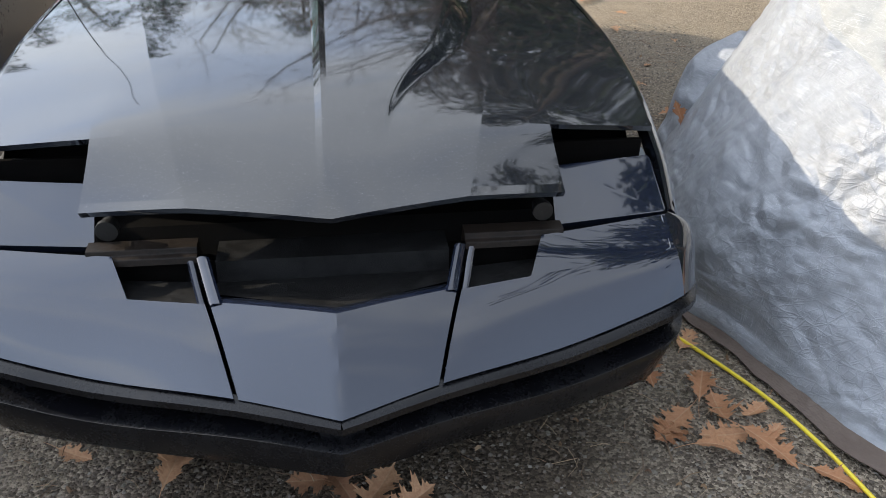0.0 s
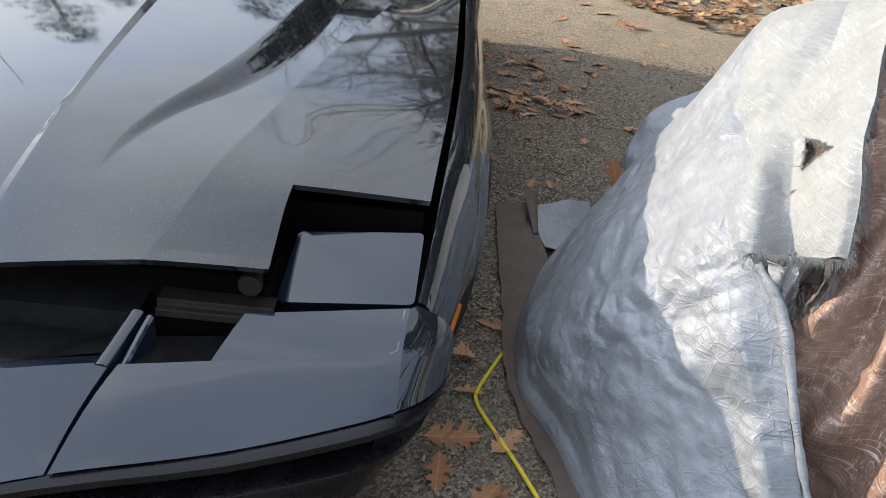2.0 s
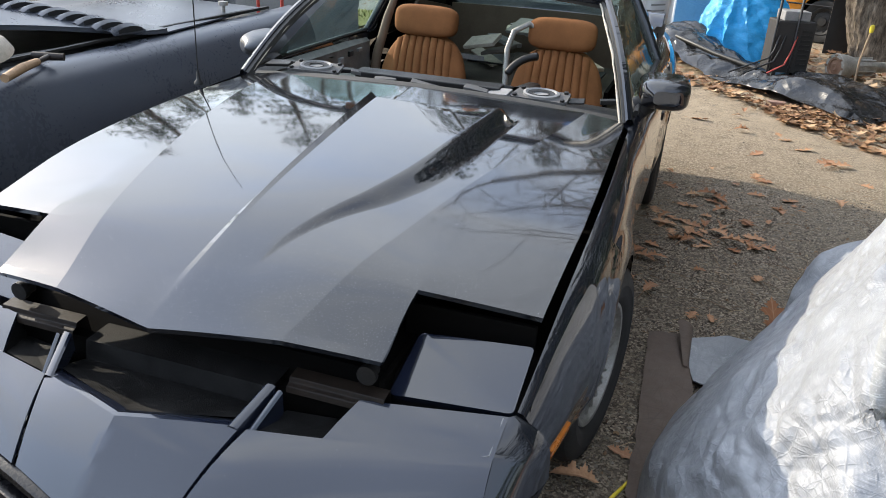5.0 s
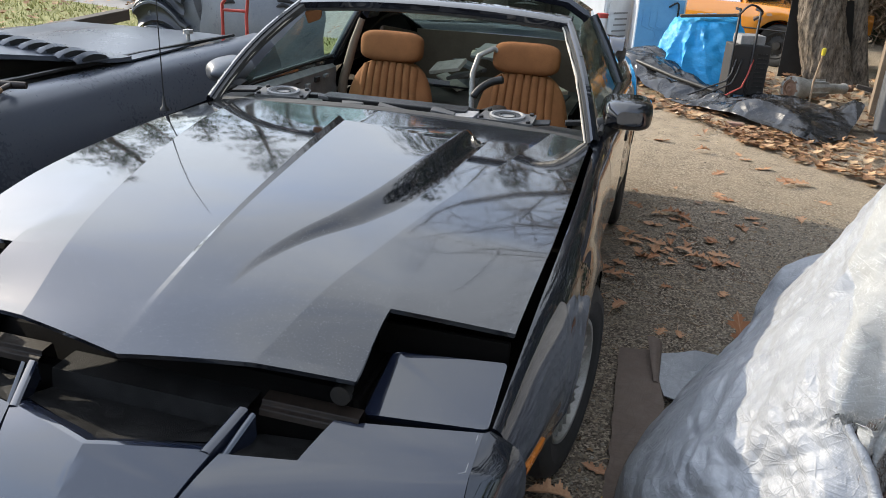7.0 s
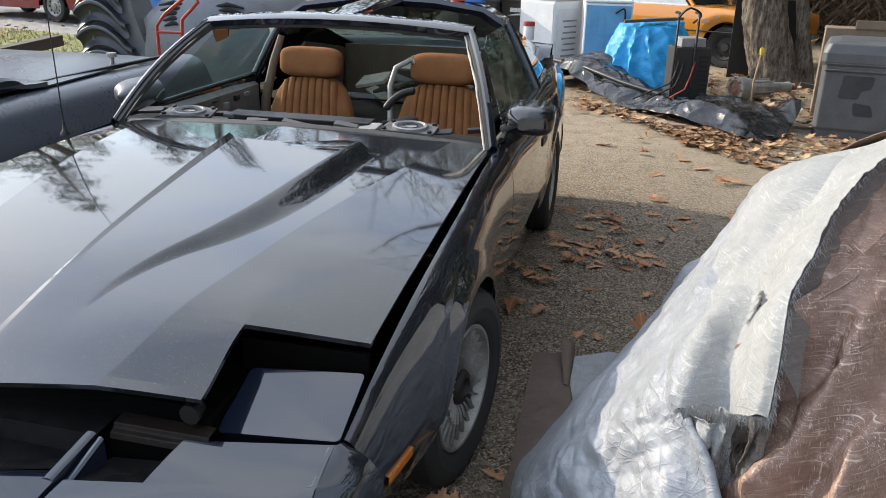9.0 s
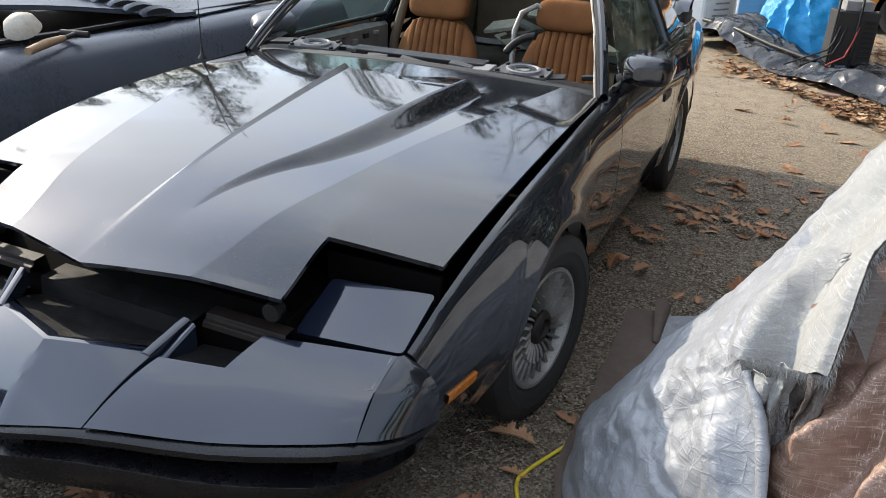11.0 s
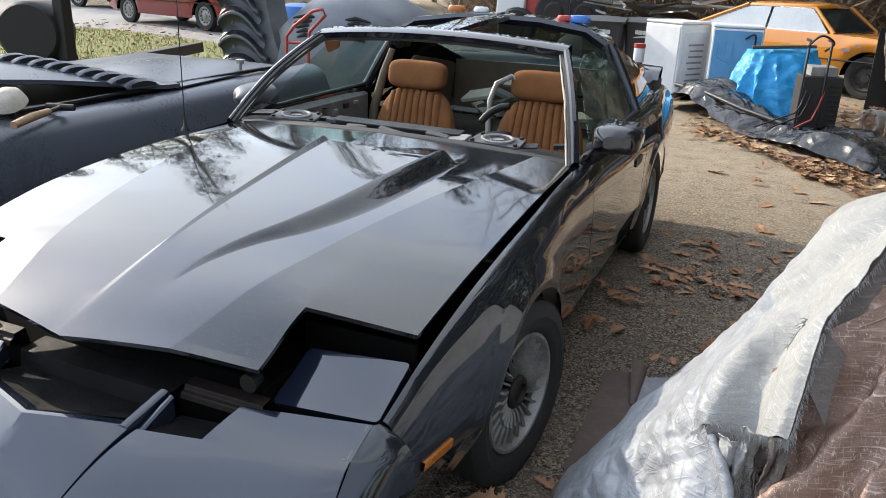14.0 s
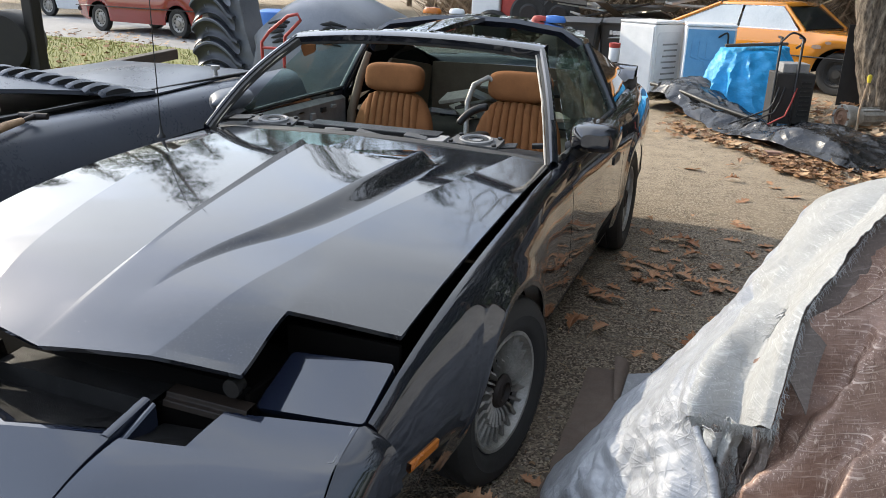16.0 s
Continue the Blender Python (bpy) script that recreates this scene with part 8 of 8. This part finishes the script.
M_NEEDLE, ne_nt, ne_b = node_mat("pine_needles")
ne_g = ne_nt.nodes.new("ShaderNodeNewGeometry")
ne_nt.links.new(ramp(ne_nt, ne_g.outputs["Random Per Island"], [(0.0, (0.018, 0.032, 0.014)), (0.6, (0.04, 0.065, 0.025)), (1.0, (0.075, 0.095, 0.04))]), ne_b.inputs["Base Color"])
ne_b.inputs["Roughness"].default_value = 0.8


def pine(x, y, h, seed, base=0.3):
    rg = random.Random(seed)
    t = thing("pine_tree", (x, y, ground_z(x, y)), "tall dark evergreen pine with a ragged crown", "tree", "trees round the yard")
    b0 = bmesh.new()
    tube(b0, [(x, y, -0.1), (x + 0.1, y, h * 0.4), (x, y + 0.1, h * 0.98)], [h * 0.018, h * 0.012, 0.03], 10)
    part("trunk", b0, M_BARK, t, "", 60)
    vv, ff = [], []
    z = h * base
    while z < h:
        f = (h - z) / (h * (1 - base))
        R = h * 0.20 * (0.15 + f ** 0.8) * rg.uniform(0.7, 1.15)
        for b in range(rg.randint(5, 7)):
            a = rg.uniform(0, 6.28)
            for s in range(int(10 + 16 * f)):
                g = rg.uniform(0.15, 1.0)
                rr = R * g
                px = x + rr * math.cos(a) + rg.gauss(0, 0.13 + 0.16 * g)
                py = y + rr * math.sin(a) + rg.gauss(0, 0.13 + 0.16 * g)
                pz = z - 0.10 * rr + rg.gauss(0, 0.12)
                w, l = rg.uniform(0.05, 0.10), rg.uniform(0.25, 0.5)
                d = Vector((math.cos(a) + rg.gauss(0, 0.5), math.sin(a) + rg.gauss(0, 0.5), rg.gauss(0.1, 0.4))).normalized()
                sd = d.cross(Vector((rg.gauss(0, 1), rg.gauss(0, 1), 1))).normalized()
                c = Vector((px, py, pz))
                k = len(vv)
                vv += [tuple(c - d * l * 0.5), tuple(c + sd * w), tuple(c + d * l * 0.5), tuple(c - sd * w)]
                ff.append((k, k + 1, k + 2, k + 3))
        z += rg.uniform(0.35, 0.6) * (0.6 + h / 30)
    me0 = bpy.data.meshes.new("crown")
    me0.from_pydata(vv, [], ff)
    me0.materials.append(M_NEEDLE)
    c = new("crown", me0)
    c.parent = t
    c.matrix_parent_inverse = t.matrix_world.inverted()
    return t


bare_tree(3.36, 12.3, 12, 0.285, 3, (-0.12, 0.02), "big leaning oak trunk with grey-brown ridged bark by the yard", -0.30, 0.08)
bare_tree(3.72, 12.4, 11, 0.095, 4, (-0.18, 0.03), "thin second trunk beside the big oak")
# dark board leaning against the trunk
bm = bmesh.new()
box(bm, (0.0, -0.012, 0.0), (0.95, 0.012, 1.12), pose(2.70, 12.85, 0.0, -4, 0, 2))
soften(whole("board", bm, M_TRIMBLACK, "wide black board standing behind the oak trunk", "board"), 0.004)
for k, (x, y, h) in enumerate(((8.0, 21, 20), (-4.5, 30, 17), (1.5, 33, 19), (14, 27, 17), (19, 12, 17))):
    far_bare = bare_tree(x, y, h, 0.24, 20 + k, (rnd.uniform(-0.1, 0.1), rnd.uniform(-0.1, 0.05)))
for k, (x, y, h) in enumerate(((5.5, 24, 25), (3.6, 26.5, 22.5), (7.2, 23, 26), (10.5, 20, 22), (9.0, 26, 26), (8.2, 17.5, 22), (7.3, 14.8, 20), (-9.0, 33, 19), (-2.0, 37, 19), (4.0, 38, 20), (-17.5, 31.5, 17.8), (15, 32, 20), (-25, 28.5, 18.4), (22, 24, 20), (-30, 24, 9), (27, 14, 18))):
    far_pine = pine(x, y, h, 58 + k, 0.12 + 0.2 * (k % 3) / 2)
for k, (x, y, h) in enumerate(((10.5, 2.5, 19), (9.0, 4.5, 18), (10.5, 7.5, 19), (9.5, 11, 17), (13, 5, 20), (12.5, 10, 19))):
    side_pine = pine(x, y, h, 90 + k, 0.03)

# dry brush along the far side of the yard
M_BRUSH, br_nt, br_b = node_mat("dry_brush")
br_g = br_nt.nodes.new("ShaderNodeNewGeometry")
br_nt.links.new(ramp(br_nt, br_g.outputs["Random Per Island"], [(0.0, (0.07, 0.045, 0.028)), (0.6, (0.19, 0.13, 0.08)), (1.0, (0.34, 0.25, 0.16))]), br_b.inputs["Base Color"])
br_b.inputs["Roughness"].default_value = 0.9
verts, faces = [], []
for _ in range(9000):
    x = r2.uniform(-7.0, 11.0)
    y = 20.5 - 0.12 * x + r2.normal() * 0.7
    l, a, up, w = r2.uniform(0.5, 1.7), r2.rand() * 6.28, r2.uniform(0.2, 1.3), r2.uniform(0.006, 0.018)
    z = r2.uniform(0.0, 1.9) ** 1.0
    p = Vector((x, y, z))
    d = Vector((math.cos(a), math.sin(a), up)).normalized() * l
    sd = d.orthogonal().normalized() * w
    sd2 = d.cross(sd).normalized() * w
    m1, k = p + d * 0.5 + Vector((r2.normal(), r2.normal(), 0)) * 0.10 * l, len(verts)
    for q, f in ((p, 1.0), (m1, 0.8), (p + d, 0.3)):
        verts += [tuple(q + sd * f), tuple(q - sd * 0.5 * f + sd2 * f), tuple(q - sd * 0.5 * f - sd2 * f)]
    for j in (k, k + 3):
        faces += [(j + e, j + (e + 1) % 3, j + 3 + (e + 1) % 3, j + 3 + e) for e in range(3)]
me = bpy.data.meshes.new("brush")
me.from_pydata(verts, [], faces)
me.materials.append(M_BRUSH)
tagged(new("brush", me), "tangle of dry brown brush and vines behind parked cars", "brush", kind="stuff")

# far woods round the yard: the same bare trees and pines again, turned and scaled
def again(tree, spots):
    rg = random.Random(5)
    for x, y, f in spots:
        copy_thing(tree, pose(x, y, ground_z(x, y), 0, 0, rg.uniform(0, 360)) @ Matrix.Scale(f, 4))


again(far_bare, [(-2.7 + 3.4 * k, 29 + 2.5 * math.sin(4 * k), 1.0 + 0.2 * math.sin(9 * k)) for k in range(8)])
again(far_pine, [(-33 + 2.6 * k + 0.8 * math.sin(7 * k), 30 + 2 * math.sin(3 * k), 0.60 + 0.10 * math.sin(4 * k)) for k in range(14)])
again(far_pine, [(-12 + 4.3 * k, 33 + 3 * math.sin(2.2 * k), 0.75 + 0.15 * math.sin(5 * k)) for k in range(8)])
again(far_pine, [(-36 + 2.4 * k, 8 + 3.1 * k, 0.36 + 0.06 * math.sin(5 * k)) for k in range(10)])
again(side_pine, [(4.0 + 2.1 * k, 22.5 + 1.5 * math.sin(3 * k), 0.85 + 0.15 * math.sin(7 * k)) for k in range(6)])
again(side_pine, [(7.8 + 1.2 * (k % 3), 2.5 + 1.9 * k, 0.95 + 0.1 * math.sin(4 * k)) for k in range(6)])

# ---- other vehicles ----
M_TINT, ti_nt, ti_b = node_mat("vehicle_window_glass")
ti_b.inputs["Base Color"].default_value = (0.02, 0.022, 0.024, 1)
ti_nt.links.new(ramp(ti_nt, noise_fac(ti_nt, 3.0), [(0.3, 0.05), (0.75, 0.22)]), ti_b.inputs["Roughness"])
M_ORANGE = car_paint("faded_orange_paint", (0.62, 0.235, 0.022), 0.5, 0.22, (0.5, 0.3, 0.15))
M_REDCAR = car_paint("faded_red_paint", (0.20, 0.016, 0.014), 0.4, 0.2)
M_WHITECAR = surface("white_car_cover", (0.50, 0.52, 0.55), (0.66, 0.67, 0.68), (0.6, 0.8), 3, 40, bump_h=0.01)
# pale panes: the sky they reflect is put into the base colour
M_PALEGLASS = surface("sky_pale_glass", (0.36, 0.40, 0.43), (0.52, 0.56, 0.58), (0.12, 0.3), 2, 40, bump_h=0.0003)
M_PRIMER = surface("rusty_primer", (0.20, 0.13, 0.09), (0.36, 0.25, 0.18), (0.7, 0.9), 14, 90)
M_CHROME = surface("dull_chrome", (0.45, 0.45, 0.44), (0.62, 0.62, 0.60), (0.15, 0.35), 9, 90, metal=0.95)


def road_car(at, yaw, paint, label, L=4.4, W=0.88, belt=0.92, roof=1.36, cab=(-1.15, -0.45, 0.75, 1.45), wheels=(-1.30, 1.30), r=0.31, glass=None, disc=None):
    """A saloon or coupe facing local +x: lofted body, greenhouse, panes, wheels."""
    c = thing("parked_car", at, label, "car", "parked vehicles")
    m = pose(*at, 0, 0, yaw)
    h = L / 2
    b0 = bmesh.new()
    rows = []
    n = 56
    for i in range(n + 1):
        x = lerp(-h, h, i / n)
        e = abs(x) / h
        w = W * (1 - 0.16 * max(0, e - 0.72) / 0.28)
        top = belt - 0.10 * max(0, (x - cab[3]) / (h - cab[3])) ** 1.6 - 0.07 * max(0, (cab[0] - x) / (h + cab[0])) ** 2
        low = 0.24 + 0.10 * max(0, e - 0.85) / 0.15
        for wx in wheels:
            d = abs(x - wx)
            if d < r + 0.06:
                low = max(low, r + math.sqrt((r + 0.06) ** 2 - d * d))
        col = []
        for s in (1, -1):
            pts = [(w * 0.95, low), (w * 1.0, lerp(low, top, 0.35)), (w * 1.01, lerp(low, top, 0.6)), (w * 0.985, lerp(low, top, 0.82)), (w * 0.95, top - 0.012), (w * 0.88, top)]
            col += [(x, s * -a, z) for a, z in (pts if s > 0 else pts[::-1])]
        rows.append([m @ Vector(p) for p in col])
    vs = grid(b0, rows)
    b0.faces.new(vs[0])
    b0.faces.new(vs[-1][::-1])
    part("body", b0, paint, c, "", 40)
    b0 = bmesh.new()
    rows = []
    for x0, x1, z, wf in ((cab[1], cab[2], roof - 0.045, 0.705), (cab[1] + 0.02, cab[2] - 0.03, roof - 0.005, 0.685), (cab[1] + 0.10, cab[2] - 0.12, roof + 0.025, 0.61), (cab[1] + 0.28, cab[2] - 0.30, roof + 0.045, 0.40)):
        rows.append([m @ Vector(p) for p in ((x0, -W * wf, z), (x1, -W * wf, z), (x1 + 0.03, 0, z + 0.015), (x1, W * wf, z), (x0, W * wf, z), (x0 - 0.03, 0, z + 0.015))])
    vs = grid(b0, rows, closed=True)
    b0.faces.new(vs[-1])
    roof_ob = part("roof", b0, paint, c, "", 50)
    P = lambda x, y, z: m @ Vector((x, y, z))
    for s in (1, -1):
        for (xa, xb) in ((cab[0], cab[1]), (cab[3], cab[2])):
            b0 = bmesh.new()
            tube(b0, [P(xa, s * W * 0.86, belt - 0.01), P(xb, s * W * 0.69, roof - 0.02)], [0.035, 0.03], 6)
            part("roof_pillar", b0, paint, roof_ob, "", 60)
        mid = lerp(cab[1], cab[2], 0.38)
        for xa, xb, xc, xd in ((cab[0] + 0.10, mid - 0.02, mid - 0.02, cab[1] + 0.04), (mid + 0.02, cab[3] - 0.10, cab[2] - 0.03, mid + 0.02)):
            b0 = bmesh.new()
            q = [P(xa, s * W * 0.855, belt), P(xb, s * W * 0.855, belt), P(xc, s * W * 0.70, roof - 0.045), P(xd, s * W * 0.70, roof - 0.045)]
            b0.faces.new([b0.verts.new(p) for p in q])
            thicken(part("side_window", b0, glass or M_TINT, c, "side window with reflected sky painted pale" if glass else "dark side window"), 0.012, 0)
            b0 = bmesh.new()
            tube(b0, q + [q[0]], 0.012, 5)
            part("window_trim", b0, M_CHROME, c, "thin bright window trim", 60)
    for xa, xb, nm in ((cab[3] - 0.02, cab[2], "windscreen"), (cab[0] + 0.02, cab[1], "rear_window")):
        b0 = bmesh.new()
        b0.faces.new([b0.verts.new(P(*p)) for p in ((xa, -W * 0.80, belt + 0.01), (xa, W * 0.80, belt + 0.01), (xb, W * 0.66, roof - 0.04), (xb, -W * 0.66, roof - 0.04))])
        thicken(part(nm, b0, M_TINT, c, ""), 0.012, 0)
    for e in (1, -1):
        b0 = bmesh.new()
        tube(b0, [P(e * (h - 0.06), -W * 0.86, 0.48), P(e * (h + 0.05), -W * 0.6, 0.48), P(e * (h + 0.07), 0, 0.48), P(e * (h + 0.05), W * 0.6, 0.48), P(e * (h - 0.06), W * 0.86, 0.48)], 0.06, 8)
        part("bumper", b0, M_TRIMBLACK if paint is M_REDCAR else M_CHROME, c, "", 60)
    for s in (1, -1):
        b0 = bmesh.new()
        tube(b0, [P(-h + 0.1, s * W * 1.012, 0.56), P(h - 0.1, s * W * 1.012, 0.56)], 0.012, 5)
        part("side_moulding", b0, M_TRIMBLACK, c, "", 60)
        for wx in wheels:
            wmx = m @ pose(wx, s * (W * 0.93), r, 0, 0, 0) @ pose(0, 0, 0, -90 * s if s > 0 else 90, 0, 0)
            b0 = bmesh.new()
            lathe(b0, [(r * 0.60, -0.10), (r * 0.66, -0.08), (r * 0.66, 0.0), (r * 0.60, 0.005), (r * 0.45, -0.03), (r * 0.22, -0.01), (r * 0.2, 0.01), (0.0, 0.012)], wmx, 24)
            rim = part("wheel", b0, disc or M_ALLOY, c, "dark steel wheel" if disc else "pale alloy wheel", 40)
            for k in range(10):
                a = 2 * math.pi * k / 10
                b0 = bmesh.new()
                lathe(b0, [(0.0, 0.002), (r * 0.07, 0.0), (r * 0.07, -0.01)], wmx @ Matrix.Translation((r * 0.48 * math.cos(a), r * 0.48 * math.sin(a), -0.015)), 8)
                part("wheel_hole", b0, M_TRIMBLACK, rim)
            b0 = bmesh.new()
            lathe(b0, [(r * 0.62, -0.12), (r * 0.85, -0.13), (r * 0.98, -0.11), (r, -0.07), (r, -0.02), (r * 0.95, 0.015), (r * 0.80, 0.022), (r * 0.66, 0.008)], wmx, 32)
            part("tyre", b0, M_TYRE, rim, "black tyre", 40)
            b0 = bmesh.new()
            rows = []
            for k in range(13):
                a = math.pi * k / 12
                rows.append([m @ Vector((wx + (r + 0.055) * math.cos(a), s * y, r + (r + 0.055) * math.sin(a))) for y in (W * 0.55, W * 0.98)])
            grid(b0, rows)
            part("wheel_house", b0, M_SHADOWBLACK, c)
    return c


orange = road_car((1.97, 15.26, 0), -28, M_ORANGE, "faded orange two-door coupe with chrome trim parked behind the junk", L=4.4, W=0.88, belt=0.94, roof=1.33, cab=(-1.85, -0.95, 0.22, 0.66), wheels=(-1.35, 1.30), r=0.33, glass=M_PALEGLASS, disc=M_TYRE)
for x, z, w, h in ((0.95, 0.72, 0.16, 0.07), (1.12, 0.79, 0.10, 0.05), (1.72, 0.66, 0.12, 0.10)):
    bm = bmesh.new()
    cm = pose(1.97, 15.26, 0, 0, 0, -28)
    rounded_plate(bm, [cm @ Vector((x + dx * w / 2, -0.892, z + dz * h / 2)) for dx, dz in ((-1, -0.4), (-0.3, -1), (0.9, -0.7), (1, 0.5), (0.1, 1), (-0.8, 0.6))], 0.004, 0.01)
    part("primer_patch", bm, M_PRIMER, orange, "rusty primer patch on the fender")
road_car((-11.0, 14.9, 0.25), 170, M_REDCAR, "faded red hatchback with alloy wheels parked on the road", L=4.3, W=0.84, belt=0.95, roof=1.34, cab=(-1.7, -1.2, 0.35, 1.1), wheels=(-1.30, 1.30), r=0.30)
road_car((-16.5, 18.6, 0.25), 178, M_WHITECAR, "pale covered car parked on the road beyond the lawn", L=4.6, W=0.86, belt=0.98, roof=1.38)
# red skid loader seen over the roof
loader = thing("skid_loader", (-3.3, 19.0, 0), "small red and grey skid loader with chunky rusty wheels", "loader")
bm = bmesh.new()
box(bm, (-4.2, 18.4, 0.45), (-3.2, 19.6, 1.55))
soften(part("engine_box", bm, M_RED, loader, "red engine box"), 0.06, 3)
bm = bmesh.new()
box(bm, (-4.9, 18.3, 0.5), (-4.2, 19.6, 1.9))
soften(part("cab", bm, M_ENAMEL, loader, "pale cab"), 0.05, 3)
for x in (-4.35, -3.45, -2.75):
    bm = bmesh.new()
    lathe(bm, [(0.0, 0.10), (0.2, 0.11), (0.24, 0.08), (0.40, 0.10), (0.46, 0.04), (0.46, -0.12), (0.2, -0.12)], pose(x, 18.25, 0.85 if x > -4 else 0.46, 90, 0, 0), 24)
    part("wheel", bm, M_TYRE, loader, "chunky tyre", 40)
    bm = bmesh.new()
    lathe(bm, [(0.0, 0.115), (0.19, 0.12), (0.21, 0.10)], pose(x, 18.25, 0.85 if x > -4 else 0.46, 90, 0, 0), 20)
    part("rim", bm, M_RUST, loader, "rusty wheel disc", 40)
# heap of scrap metal behind the bins
for k in range(16):
    rg = random.Random(90 + k)
    bm = bmesh.new()
    l, w = rg.uniform(0.3, 1.0), rg.uniform(0.08, 0.3)
    box(bm, (-l, -w, 0), (l, w, rg.uniform(0.015, 0.05)), pose(rg.uniform(-2.6, 0.6), rg.uniform(16.4, 17.4), 0.85 + 0.045 * k, rg.uniform(-20, 20), rg.uniform(-18, 18), rg.uniform(0, 180)))
    soften(whole("scrap_sheet", bm, (M_GREYPLASTIC, M_ENAMEL, M_STEEL, M_DARKBOX, M_TIMBER)[k % 5], "bent scrap sheet lying on the junk pile", "scrap", group="scrap pile"), 0.005)
bm = bmesh.new()
rows = []
for i in range(25):
    u = i / 24
    rows.append([(lerp(-3.0, 1.0, u), 16.0 + 1.9 * k / 10, max(0, 0.95 * math.sin(math.pi * k / 10) ** 0.5 * math.sin(math.pi * u) ** 0.4 + 0.06 * noise.noise(Vector((u * 9, k, 0))))) for k in range(11)])
grid(bm, rows)
whole("junk_heap", bm, M_DARKBOX, "dark heap of junk behind the refuse bins", "junk", 50)

# small lamps and bottle left on the car's roof and tail
for x, y, z, mat, lab, sz in ((-0.30, 4.80, 1.395, M_AMBER, "orange beacon cap lying on the roof hoop", 0.035), (-0.15, 4.82, 1.398, M_ENAMEL, "white plastic tube lying on the roof hoop", 0.03), (0.44, 4.83, 1.372, M_BLUEP, "blue beacon cap lying on the roof hoop", 0.04), (0.36, 4.82, 1.378, M_RED, "red plastic scrap lying on the roof hoop", 0.03)):
    bm = bmesh.new()
    lathe(bm, [(0.0, 0.0), (sz, 0.0), (sz * 1.05, sz * 0.4), (sz * 0.8, sz * 0.9), (0.0, sz)], pose(x, y, z) @ Matrix.Diagonal((1.6, 1, 1, 1)), 16)
    whole("lamp_cap", bm, mat, lab, "lamp cap", 50)
can = thing("drink_can", (0.60, 5.93, 1.03), "red and white tin standing on the car spoiler", "can")
bm = bmesh.new()
lathe(bm, [(0.0, 0.0), (0.036, 0.0), (0.038, 0.005), (0.038, 0.10), (0.035, 0.108)], pose(0.60, 6.0, 1.068), 20)
part("tin", bm, M_ENAMEL, can, "", 50)
bm = bmesh.new()
lathe(bm, [(0.039, 0.095), (0.040, 0.10), (0.040, 0.125), (0.0, 0.13)], pose(0.60, 6.0, 1.068), 20)
part("cap", bm, M_RED, can, "red cap", 50)
